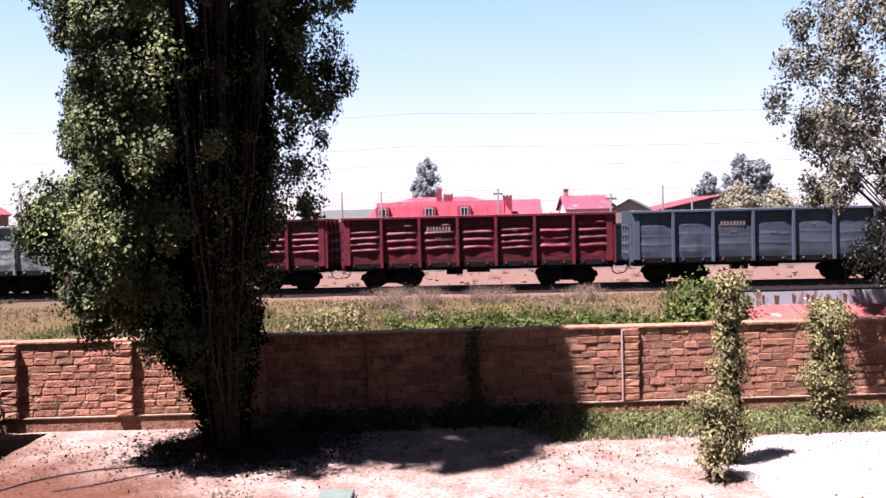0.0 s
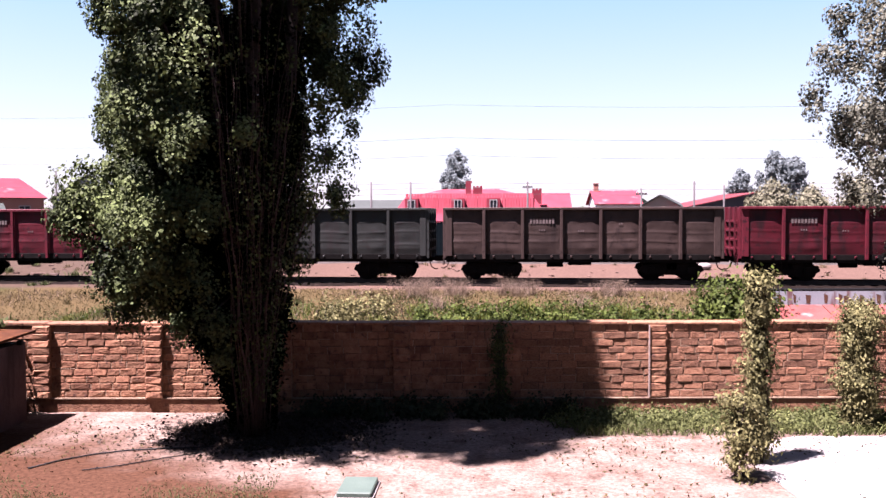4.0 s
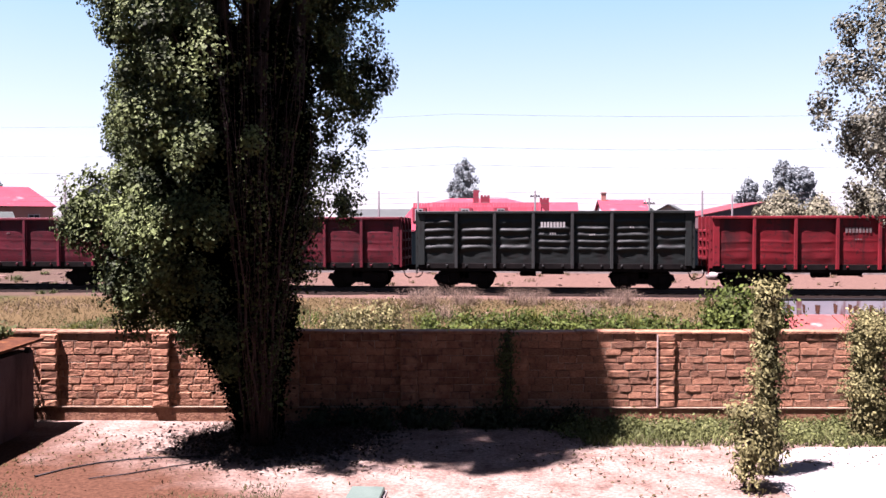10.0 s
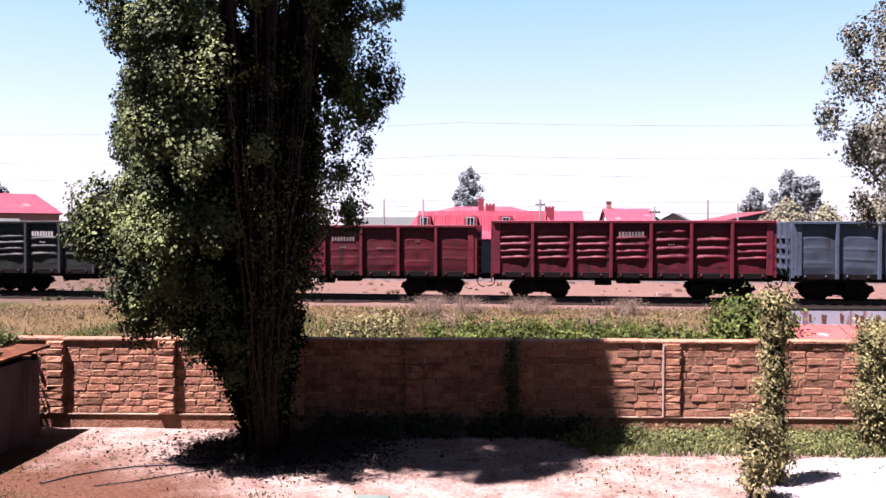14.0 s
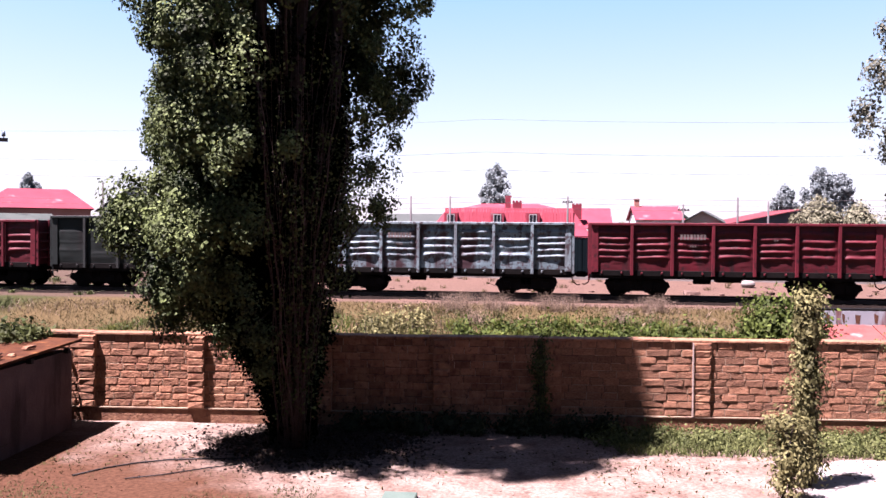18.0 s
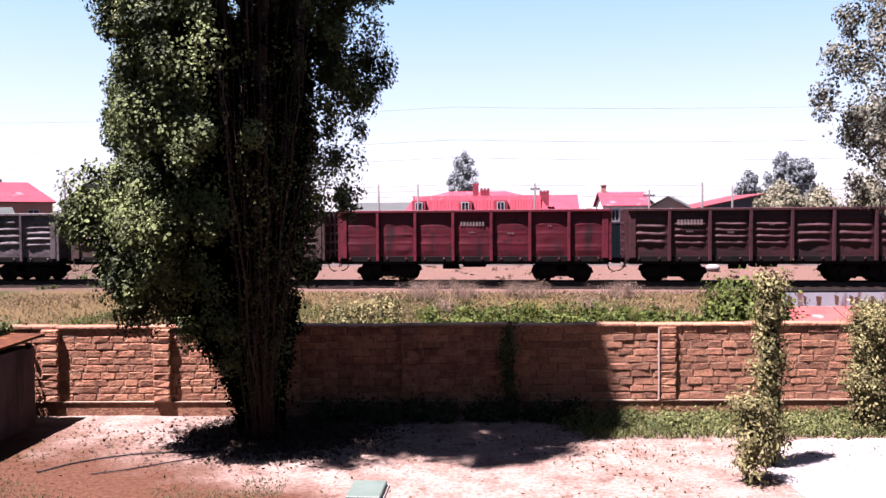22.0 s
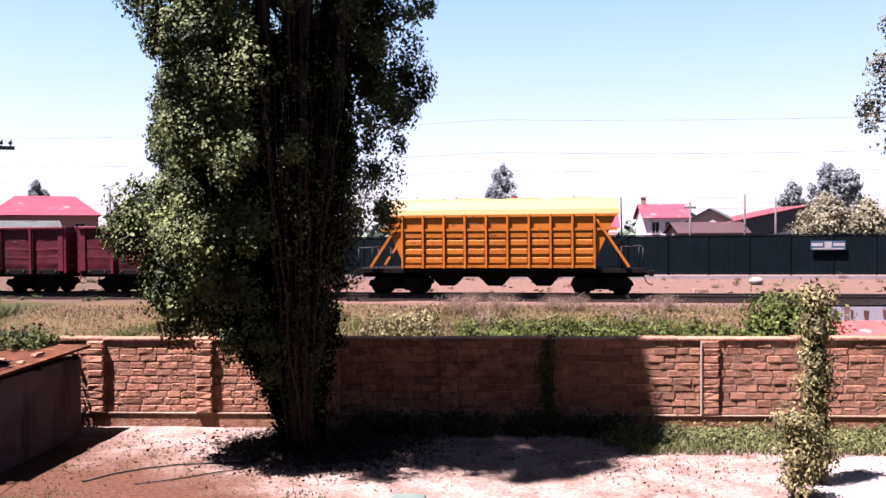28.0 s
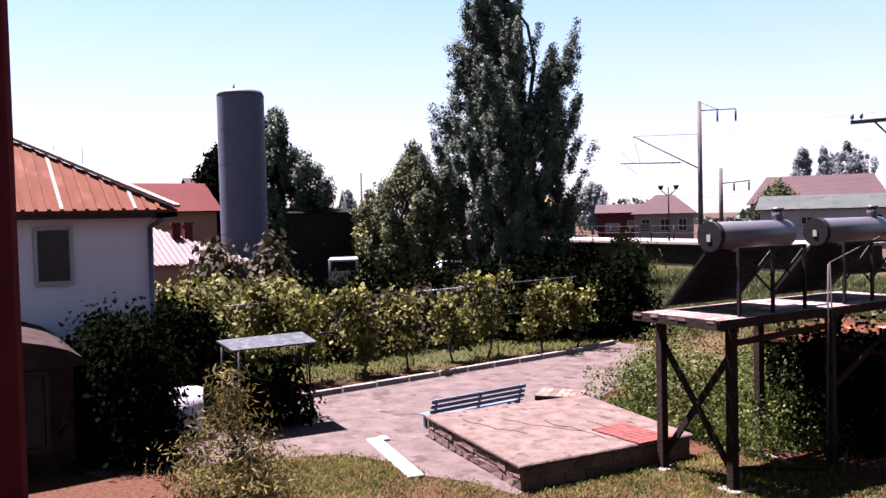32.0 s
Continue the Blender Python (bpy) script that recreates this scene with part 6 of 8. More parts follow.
def small_yard_things():
    t = thing("white_plank", pose(-13.35, 6.55, 0.0, 0, 0, -11), "white-painted board lying on the ground", "plank")
    white = material("white_board_paint", (0.80, 0.78, 0.78), (0.70, 0.67, 0.66), 0.5, 0.7, 0.2, 30, spread=0.05)
    bm = bmesh.new()
    box(bm, -1.25, 1.25, -0.13, 0.13, 0.0, 0.05)
    part("board", bm, white, t, bevel=0.01)
    bm = bmesh.new()
    box(bm, -1.3, -1.05, 0.08, 0.26, 0.0, 0.06)
    part("cross_board", bm, white, t, bevel=0.01)
    t = thing("wooden_pallet", pose(-15.35, 11.8, 0.012, 0, 0, 40), "small weathered brown pallet lying on the path", "pallet")
    for k in range(7):
        bm = bmesh.new()
        box(bm, -0.5 + k * 0.145, -0.365 + k * 0.145, -0.42, 0.42, 0.08, 0.105)
        part("board", bm, PALLET_WOOD, t)
    for y in (-0.36, 0.0, 0.36):
        bm = bmesh.new()
        box(bm, -0.5, 0.5, y - 0.05, y + 0.05, 0.0, 0.08)
        part("skid", bm, OLD_WOOD, t)
    hatch = material("green_hatch_paint", (0.10, 0.17, 0.13), (0.15, 0.23, 0.18), 0.4, 0.7, 0.3, 30, spread=0.0)
    t = thing("well_hatch", pose(-1.25, 12.2, 0, 0, 0, -3), "green-painted metal hatch lying in the yard", "hatch")
    bm = bmesh.new()
    box(bm, -0.25, 0.25, -0.36, 0.40, 0.02, 0.10)
    part("lid", bm, hatch, t, bevel=0.015)
    bm = bmesh.new()
    box(bm, -0.28, 0.28, -0.39, 0.43, -0.03, 0.03)
    part("frame", bm, CONCRETE, t)
    # garden hose
    t = thing("garden_hose", pose(0, 0, 0.02), "dark rubber hose lying in a curve on the earth", "hose")
    bm = bmesh.new()
    pts = [(-6.6, 13.3), (-6.3, 13.75), (-5.9, 14.1), (-5.4, 14.35), (-4.9, 14.45), (-4.4, 14.5), (-4.0, 14.6)]
    pipe(bm, [(*p, 0) for p in pts], 0.013)
    part("hose", bm, DARK_STEEL, t)
    bm = bmesh.new()
    pts = [(-5.7, 13.2), (-5.2, 13.45), (-4.6, 13.9), (-4.1, 14.2)]
    pipe(bm, [(*p, 0) for p in pts], 0.011)
    part("hose", bm, DARK_STEEL, t)
    # paving
    bm = bmesh.new()
    slab(bm, [(-15.2, 2.2)] + list(zip(*PATH_EDGE)) + [ (-10.62, 7.24), (-14.28, 7.7), (-13.9, 11.3), (-14.9, 12.6), (-16.0, 14.5), (-16.6, 18.2), (-20.6, 18.4), (-19.75, 15.6), (-19.2, 11.0), (-18.75, 7.2), (-19.6, 3.2), (-19.9, 0.5)], -0.05, 0.012)
    ob = part("pavement_path", bm, PATH_CONCRETE)
    tagged(ob, "worn pinkish concrete path through the yard", "path", kind="structure")
    pale = material("bright_concrete", (0.52, 0.47, 0.45), (0.64, 0.59, 0.57), 0.6, 0.92, 0.5, 25, stain=(0.36, 0.29, 0.27), stain_size=0.3, stain_amount=0.4, spread=0.0)
    bm = bmesh.new()
    slab(bm, [(5.05, 11.0), (4.95, 13.4), (5.3, 14.6), (6.3, 15.25), (15, 15.3), (15, 11.0)], -0.05, 0.014)
    ob = part("pavement_pale", bm, pale)
    tagged(ob, "bleached pale concrete paving", "paving", kind="structure")
    rng = random.Random(12)
    kerb = thing("kerb", pose(0, 0, 0), "white-washed kerb stones along the vine bed", "kerb", kind="structure")
    pts = [(-18.55, 4.8), (-18.8, 7.2), (-19.25, 11.0), (-19.8, 15.6), (-20.4, 18.0)]
    for (ax, ay), (bx, by) in zip(pts, pts[1:]):
        n = max(1, int(math.hypot(bx - ax, by - ay) / 0.8))
        for k in range(n):
            bm = bmesh.new()
            u, v = k / n, (k + 0.96) / n
            beam(bm, (ax + (bx - ax) * u, ay + (by - ay) * u, 0.06), (ax + (bx - ax) * v, ay + (by - ay) * v, 0.06 + rng.uniform(-0.01, 0.01)), 0.12, 0.16)
            part("kerb_stone", bm, CONCRETE, kerb, bevel=0.01)


small_yard_things()


# ---- vines ----
LEAF_OLIVE = leaf_material("olive_brown_leaf", (0.022, 0.024, 0.009), (0.17, 0.135, 0.06), 0.2)


def build_vines():
    rng = np.random.default_rng(77)
    wire = thing("vine_trellis", pose(0, 0, 0), "pale pipe trellis over the grape vines", "trellis")
    for x, y in ((-20.9, 5.0), (-20.7, 8.0), (-20.6, 11.0), (-20.9, 14.0), (-21.4, 17.2)):
        bm = bmesh.new()
        tube(bm, (x, y, 0), (x, y, 2.08), 0.014, n=7)
        part("post", bm, POLE_GREY, wire)
    for (a, b) in (((-20.9, 3.5, 2.05), (-20.6, 11.0, 2.07)), ((-20.6, 11.0, 2.07), (-21.4, 17.4, 2.1)), ((-20.7, 5.0, 1.2), (-20.9, 16.5, 1.2))):
        bm = bmesh.new()
        tube(bm, a, b, 0.013 if a[2] > 1.5 else 0.006, n=6)
        part("rail", bm, TANK, wire)
    for k in range(9):
        y = 5.3 + k * 1.40 + rng.normal(0, 0.2)
        x = -20.55 + rng.normal(0, 0.15)
        t = thing("grape_vine", pose(x, y, 0), "leafy yellow-green grape vine on the trellis", "vine", "vines along the path")
        n = int(rng.integers(20, 34))
        top = rng.uniform(1.75, 2.55)
        c = np.stack((rng.normal(-0.1, 0.25, n), rng.normal(0, 0.30, n), top - (top - 0.55) * rng.uniform(0, 1, n) ** 1.15), 1)
        p = np.repeat(c, 34, 0) + rng.normal(0, 0.13, (n * 34, 3))
        p[:, 2] = np.maximum(p[:, 2], 0.3)
        part("foliage", leaves("foliage", p, 0.125, LEAF_VINE, rng, 0.6, 1.1), None, t)
        bm = bmesh.new()
        q = Vector((0, 0, 0))
        for s in range(6):
            w = q + Vector((rng.normal(0, 0.06), rng.normal(0, 0.08), 0.28))
            tube(bm, q, w, 0.035 - s * 0.004, 0.032 - s * 0.004, 6, False)
            q = w
        part("stem", bm, BARK, t)


build_vines()
scatter_plant("grape_row", "second row of shaded dark green grape vines", [(-23.6, 10.4, 0.7), (-23.7, 11.8, 0.7), (-23.9, 13.2, 0.7), (-24.1, 14.6, 0.7), (-24.3, 16.0, 0.7), (-24.4, 17.2, 0.6)], 8000, 0.12, LEAF_OLIVE, 59, 1.6, "vine", 0.2, stems=8, low=0.35)
scatter_plant("grape_arbour", "dense sunlit grape arbour behind the path", [(-26.5, 5.6, 1.6), (-27.5, 7.4, 1.6), (-25.8, 7.4, 1.4), (-24.0, 6.0, 1.3), (-24.5, 8.8, 1.3), (-22.6, 5.2, 0.9)], 19000, 0.13, LEAF_VINE, 51, 1.95, "vine", 0.2, low=1.3, stems=12)
# both hedges carry their shade in the near-black leaf colour
scatter_plant("dark_hedge", "dense ivy-covered hedge, its shade put into near-black leaves", [(-22.6, 17.9, 0.9), (-22.2, 18.9, 0.9), (-21.7, 19.8, 0.8), (-23.3, 16.8, 0.8)], 20000, 0.11, LEAF_SHADED, 52, 2.2, "hedge", 0.24, stems=12)
scatter_plant("dark_hedge", "dark clipped hedge before the parking place", [(-30.0, 12.0, 1.4), (-31.0, 14.0, 1.4), (-31.5, 16.0, 1.4), (-31.8, 18.2, 1.4), (-31.6, 20.4, 1.3), (-31.0, 22.4, 1.3)], 20000, 0.14, LEAF_SHADED, 53, 1.75, "hedge", 0.28, stems=12)
scatter_plant("garden_shrub", "brownish green leafy shrub behind the vines", [(-30.5, 8.6, 1.0), (-30.2, 10.4, 0.9)], 4200, 0.19, LEAF_OLIVE, 54, 3.2, "shrub", 0.3, stems=8, low=0.6)
# near-black leaves of these two shrubs stand for the shadowed corner
scatter_plant("garden_shrub", "leafy shrub by the house, its shade put into near-black leaves", [(-18.4, 2.7, 0.8), (-18.9, 3.5, 0.8), (-18.5, 4.3, 0.7), (-19.2, 4.9, 0.7), (-17.2, 2.7, 0.7), (-17.5, 3.3, 0.7), (-16.9, 2.6, 0.5), (-16.2, 2.9, 0.5), (-15.7, 3.0, 0.4), (-16.0, 2.6, 0.45)], 52000, 0.075, LEAF_SHADED, 55, 2.05, "shrub", 0.2, stems=10)
scatter_plant("garden_shrub", "shrub under the metal canopy, its shade put into the leaves", [(-17.3, 5.2, 0.5), (-17.0, 6.0, 0.5)], 3500, 0.09, LEAF_SHADED, 56, 1.1, "shrub", 0.18, stems=6)
tree("thuja_bush", "wispy brown-green conifer bush close to the building", (-9.9, 2.75, 0), [(0.1, -1.0, 1.1), (0.5, -1.35, 1.6), (1.0, -1.05, 1.25), (1.5, -0.6, 0.7), (2.1, -0.2, 0.3), (2.6, -0.05, 0.1)], 90, 110, 0.017, LEAF_BROWN, 57, 0.035, 1, 0.20, 0.1, 100, droop=-0.5, category="bush", needle=6.0)


# ---- buildings and distance ----
RED_ROOF = material("red_metal_roof", (0.58, 0.100, 0.140), (0.47, 0.076, 0.108), 2.0, 0.82, 0.1, 20, stain=(0.68, 0.28, 0.31), stain_size=1.4, stain_amount=0.3, spread=0.1, gloss=0.05)
BRICK_ROOF = material("brick_red_sheet_roof", (0.215, 0.048, 0.038), (0.17, 0.038, 0.032), 2.0, 0.8, 0.2, 20, spread=0.1, gloss=0.06)
BROWN_ROOF = material("brown_slate_roof", (0.070, 0.028, 0.032), (0.105, 0.046, 0.048), 2.0, 0.85, 0.3, 20, spread=0.1)
GREY_ROOF = material("grey_sheet_roof", (0.075, 0.09, 0.085), (0.11, 0.13, 0.12), 2.0, 0.8, 0.2, 20, spread=0.1)
DEPOT_ROOF = material("dull_slate_roof", (0.125, 0.15, 0.14), (0.175, 0.20, 0.185), 1.2, 0.95, 0.4, 14, stain=(0.10, 0.10, 0.10), stain_size=0.7, stain_amount=0.4, spread=0.1, gloss=0.02)
ORANGE_ROOF = material("orange_red_sheet_roof", (0.19, 0.062, 0.034), (0.26, 0.090, 0.050), 1.5, 0.8, 0.2, 20, stain=(0.32, 0.13, 0.08), stain_size=1.0, stain_amount=0.4, spread=0.08, gloss=0.04)
DUSK_WALL = material("blue_grey_wall", (0.10, 0.11, 0.14), (0.15, 0.16, 0.19), 2.0, 0.9, 0.2, 20, spread=0.0)
CREAM_WALL = material("cream_wall", (0.70, 0.60, 0.50), (0.80, 0.70, 0.58), 2.0, 0.9, 0.2, 20, spread=0.0)
BROWN_RED_ROOF = material("faded_red_roof", (0.38, 0.055, 0.07), (0.28, 0.04, 0.055), 2.0, 0.75, 0.2, 20, stain=(0.50, 0.22, 0.22), stain_size=1.2, stain_amount=0.3, spread=0.1)
PINK_WALL = material("salmon_wall", (0.72, 0.31, 0.25), (0.80, 0.38, 0.31), 2.0, 0.9, 0.2, 20, spread=0.0)
BEIGE_WALL = material("beige_wall", (0.46, 0.38, 0.36), (0.54, 0.46, 0.43), 2.0, 0.9, 0.2, 20, spread=0.0)
GREY_WALL = material("pale_grey_wall", (0.66, 0.66, 0.71), (0.86, 0.85, 0.88), 1.2, 0.9, 0.2, 20, stain=(0.48, 0.47, 0.51), stain_size=0.9, stain_amount=0.35, spread=0.0, streak=True)
WINDOW_DARK = material("window_glass", (0.03, 0.035, 0.045), (0.05, 0.055, 0.07), 1.0, 0.2, 0.0, 20, spread=0.1, gloss=0.12)
WHITE_FRAME = material("white_window_frame", (0.74, 0.73, 0.75), (0.66, 0.65, 0.67), 1.0, 0.6, 0.05, 20, spread=0.0)
FENCE_GREEN = material("dark_green_fence_paint", (0.006, 0.014, 0.019), (0.010, 0.020, 0.026), 1.2, 0.8, 0.15, 20, stain=(0.012, 0.018, 0.018), stain_size=1.0, stain_amount=0.3, spread=0.08, gloss=0.03)
TOWER_PAINT = material("blue_grey_tower_paint", (0.105, 0.112, 0.225), (0.14, 0.148, 0.275), 2.5, 0.65, 0.1, 15, stain=(0.08, 0.085, 0.12), stain_size=1.6, stain_amount=0.35, spread=0.0, streak=True)
POLE_WOOD = material("grey_pole", (0.15, 0.13, 0.14), (0.23, 0.20, 0.21), 0.6, 0.9, 0.4, 30, spread=0.1)


def gable(bm, w, d, z0, rise, over=0.35, hip=0.0, t=0.08):
    """Roof plates over a block w wide (x) and d deep (y): ridge along x, hipped ends of that length."""
    a, b, z1 = w / 2 + over, d / 2 + over, z0 + rise
    r = a - hip
    thick(bm, [(-a, -b, z0), (a, -b, z0), (r, 0, z1), (-r, 0, z1)], (0, 0, -t))
    thick(bm, [(a, b, z0), (-a, b, z0), (-r, 0, z1), (r, 0, z1)], (0, 0, -t))
    if hip:
        thick(bm, [(a, -b, z0), (a, b, z0), (r, 0, z1)], (0, 0, -t))
        thick(bm, [(-a, b, z0), (-a, -b, z0), (-r, 0, z1)], (0, 0, -t))


def add_window(parent, x, y, z, w, h, turn=0.0, arms=1, mat=None):
    """A pane in a frame that stands a little proud of a wall; turn 0 faces -y."""
    f = part("window", frame_mesh(w, h, arms), mat or WHITE_FRAME, parent, at=pose(x, y, z, 0, 0, turn))
    bm = bmesh.new()
    box(bm, -w / 2 + 0.02, w / 2 - 0.02, -0.02, 0.0, -h / 2 + 0.02, h / 2 - 0.02)
    part("pane", bm, WINDOW_DARK, f)
    return f


def frame_mesh(w, h, arms):
    bm = bmesh.new()
    e = 0.07
    box(bm, -w / 2 - e, -w / 2, -0.06, 0.02, -h / 2 - e, h / 2 + e)
    box(bm, w / 2, w / 2 + e, -0.06, 0.02, -h / 2 - e, h / 2 + e)
    box(bm, -w / 2, w / 2, -0.06, 0.02, h / 2, h / 2 + e)
    box(bm, -w / 2, w / 2, -0.08, 0.02, -h / 2 - e, -h / 2)
    for k in range(arms):
        x = -w / 2 + w * (k + 1) / (arms + 1)
        box(bm, x - 0.03, x + 0.03, -0.05, 0.0, -h / 2, h / 2)
    return done("window", bm, WHITE_FRAME)


def house(name, label, x, y, z, turn, w, d, h, rise, wall, roof, hip=0.0, windows=(), chimneys=(), gables=True):
    t = thing(name, pose(x, y, z, 0, 0, turn), label, "house")
    bm = bmesh.new()
    box(bm, -w / 2, w / 2, -d / 2, d / 2, -0.5, h)
    if not hip and gables:
        for s in (-1, 1):
            thick(bm, [(s * w / 2, -d / 2, h), (s * w / 2, d / 2, h), (s * w / 2, 0, h + rise - 0.1)], (-s * 0.2, 0, 0))
    part("wall", bm, wall, t)
    bm = bmesh.new()
    gable(bm, w, d, h, rise, hip=hip)
    r = part("roof", bm, roof, t)
    for cx, cy, top in chimneys:
        bm = bmesh.new()
        box(bm, cx - 0.28, cx + 0.28, cy - 0.28, cy + 0.28, h, top)
        box(bm, cx - 0.34, cx + 0.34, cy - 0.34, cy + 0.34, top - 0.12, top)
        part("chimney", bm, PINK_WALL, r)
    for wx, wz, ww, wh in windows:
        add_window(t, wx, -d / 2 - 0.01, wz, ww, wh)
    return t


def red_house():
    """The big house with a mansard roof and dormers behind the green fence."""
    t = thing("mansard_house", pose(2.2, 82.0, 1.2, 0, 0, -3), "large house with a bright red mansard roof and dormers", "house")
    w, d = 13.6, 10.0
    bm = bmesh.new()
    box(bm, -w / 2, w / 2, -d / 2, d / 2, -0.5, 2.7)
    part("wall", bm, BEIGE_WALL, t)
    a, b = w / 2 + 0.5, d / 2 + 0.5
    c, e = w / 2 - 0.9, d / 2 - 0.9
    bm = bmesh.new()
    z0, z1, z2 = 2.6, 4.6, 5.5
    ring = lambda p, q, z: [(-p, -q, z), (p, -q, z), (p, q, z), (-p, q, z)]
    R = [ring(a + 0.3, b + 0.3, z0 - 0.25), ring(a - 0.35, b - 0.35, z0 + 0.45), ring(c, e, z1), ring(c - 3.2, 0.1, z2)]
    V = [[bm.verts.new(p) for p in r] for r in R]
    for p, q in zip(V, V[1:]):
        for i in range(4):
            bm.faces.new((p[i], p[(i + 1) % 4], q[(i + 1) % 4], q[i]))
    bm.faces.new(V[0][::-1])
    bm.faces.new(V[3])
    roof = part("roof", bm, RED_ROOF, t, "bright red metal roof")
    pan = done("roof_sheet", (lambda m: (box(m, -0.11, 0.11, -0.02, 0.02, 0, 2.05), m)[1])(bmesh.new()), RED_ROOF)
    for k in range(46):
        x = -c + 0.2 + k * (2 * c - 0.4) / 45
        part("roof_sheet", pan, None, roof, at=pose(x, -(b - 0.42), z0 + 0.5, -25, 0, 0))
    for x in (-5.2, -1.0, 2.2):
        bm = bmesh.new()
        box(bm, x - 0.6, x + 0.6, -b + 0.25, -e + 0.8, z0 + 0.7, z1 - 0.1)
        part("dormer", bm, RED_ROOF, t)
        add_window(t, x, -b + 0.24, z0 + 1.25, 0.55, 0.95)
    for x, z in ((-0.1, 6.0), (0.75, 5.55), (6.2, 5.3)):
        bm = bmesh.new()
        wid = 0.42 if z < 5.8 else 0.25
        box(bm, x - wid, x + wid, -3.4, -2.7, z1 - 0.6, z)
        for k in range(3):
            box(bm, x - wid + k * wid * 0.75, x - wid + k * wid * 0.75 + 0.2, -3.4, -2.7, z, z + 0.14)
        part("chimney", bm, RED_ROOF, t, "red chimney with small caps")
    bm = bmesh.new()
    gable(bm, 5.5, 5.5, 3.0, 1.9, 0.4)
    part("annex_roof", bm, RED_ROOF, t).matrix_basis = pose(6.3, -0.5, 0.2)


red_house()
house("red_roof_house", "small white house with a red roof beyond the fence", 20.6, 106, 1.2, 0, 5.2, 6, 4.4, 1.7, WHITE_PLASTER, RED_ROOF, chimneys=((-2.2, 0, 7.0),), windows=((0.5, 3.2, 1.2, 1.3), (-1.3, 3.2, 0.8, 1.3)))
house("low_brown_house", "low grey-walled house under a broad shallow red roof", 31.2, 91.5, 1.2, 93, 9, 17, 3.5, 1.8, DUSK_WALL, BROWN_RED_ROOF)
house("grey_gabled_house", "small cream-gabled house with a dark grey roof", 23.0, 91, 1.2, 70, 6.0, 4.8, 3.6, 1.5, CREAM_WALL, GREY_ROOF)
house("small_brown_shed", "low brown-roofed shed behind the fence", 19.6, 80, 1.2, 5, 6.0, 4, 2.6, 1.0, BEIGE_WALL, BROWN_ROOF)
house("grey_far_house", "far grey house beside the red-roofed one", -7.6, 92, 1.2, 0, 5.5, 5, 3.4, 1.3, BEIGE_WALL, GREY_ROOF)
house("salmon_house", "salmon-walled house with a red hipped roof", -49.5, 91.5, 1.2, 28, 10.5, 8, 5.0, 2.2, PINK_WALL, RED_ROOF, hip=2.6, windows=((3.4, 3.4, 1.0, 1.4),))
attic = house("grey_attic_house", "grey house with an attic balcony under a gable roof", -36.0, 87.0, 1.2, 100, 7, 6.5, 4.6, 2.6, GREY_WALL, GREY_ROOF, windows=((0, 5.2, 1.4, 1.2),))
house("long_grey_depot", "long pale grey depot with a low green-grey roof", -40.9, 62.5, 1.1, 33, 13.9, 7, 3.0, 1.1, GREY_WALL, DEPOT_ROOF, windows=((3.6, 2.3, 0.7, 0.5), (4.6, 2.3, 0.7, 0.5), (1.2, 2.2, 0.7, 0.5), (-3.6, 2.1, 0.7, 0.5)))
house("brown_roof_house", "large house with a broad brown roof", -58, 82, 1.2, 33, 13, 9, 3.6, 2.9, BEIGE_WALL, BROWN_ROOF, hip=1.6)
house("station_house", "beige station building with a brown hipped roof", -62.7, 63.8, 1.0, 42, 5.6, 6, 3.0, 1.9, BEIGE_WALL, BROWN_ROOF, hip=2.3, windows=((-1.7, 1.9, 0.7, 1.1), (0.1, 1.9, 0.7, 1.1), (1.8, 1.9, 0.7, 1.1)))


def attic_front():
    """Windows and a railed balcony on the gable that faces the railway."""
    for y, z, w, h in ((0.0, 5.4, 2.2, 1.3), (-1.6, 2.6, 1.1, 1.3), (1.3, 2.6, 1.1, 1.3)):
        add_window(attic, -3.52, y, z, w, h, -90, 2)
    bm = bmesh.new()
    box(bm, -4.3, -3.5, -2.2, 2.2, 4.35, 4.45)
    part("balcony_floor", bm, GREY_ROOF, attic)
    for z in (4.75, 5.1):
        bm = bmesh.new()
        tube(bm, (-4.25, -2.2, z), (-4.25, 2.2, z), 0.03, n=6)
        part("balcony_rail", bm, DARK_STEEL, attic)
    for k in range(9):
        bm = bmesh.new()
        tube(bm, (-4.25, -2.2 + k * 0.55, 4.4), (-4.25, -2.2 + k * 0.55, 5.1), 0.025, n=6)
        part("balcony_post", bm, DARK_STEEL, attic)


attic_front()


def build_kiosk():
    t = thing("red_kiosk", pose(-67.4, 62.4, 1.0, 0, 0, 45), "dark red station kiosk with white notices", "kiosk")
    bm = bmesh.new()
    box(bm, -2.4, 2.4, -1.8, 1.8, 0, 3.2)
    part("wall", bm, PAINTS["deepred"], t)
    bm = bmesh.new()
    gable(bm, 4.8, 3.6, 3.2, 0.9, 0.3)
    part("roof", bm, BROWN_ROOF, t)
    for x, z, w, h in ((-0.9, 1.6, 1.5, 1.1), (1.1, 2.0, 1.0, 0.8)):
        bm = bmesh.new()
        box(bm, x - w / 2, x + w / 2, -1.84, -1.8, z - h / 2, z + h / 2)
        n = part("notice", bm, LETTER, t, "white notice board")
        for k in range(3):
            bm = bmesh.new()
            box(bm, x - w * 0.35, x + w * 0.3, -1.85, -1.84, z - h * 0.3 + k * h * 0.25, z - h * 0.3 + k * h * 0.25 + 0.08)
            part("text_bar", bm, SOOT, n)


build_kiosk()


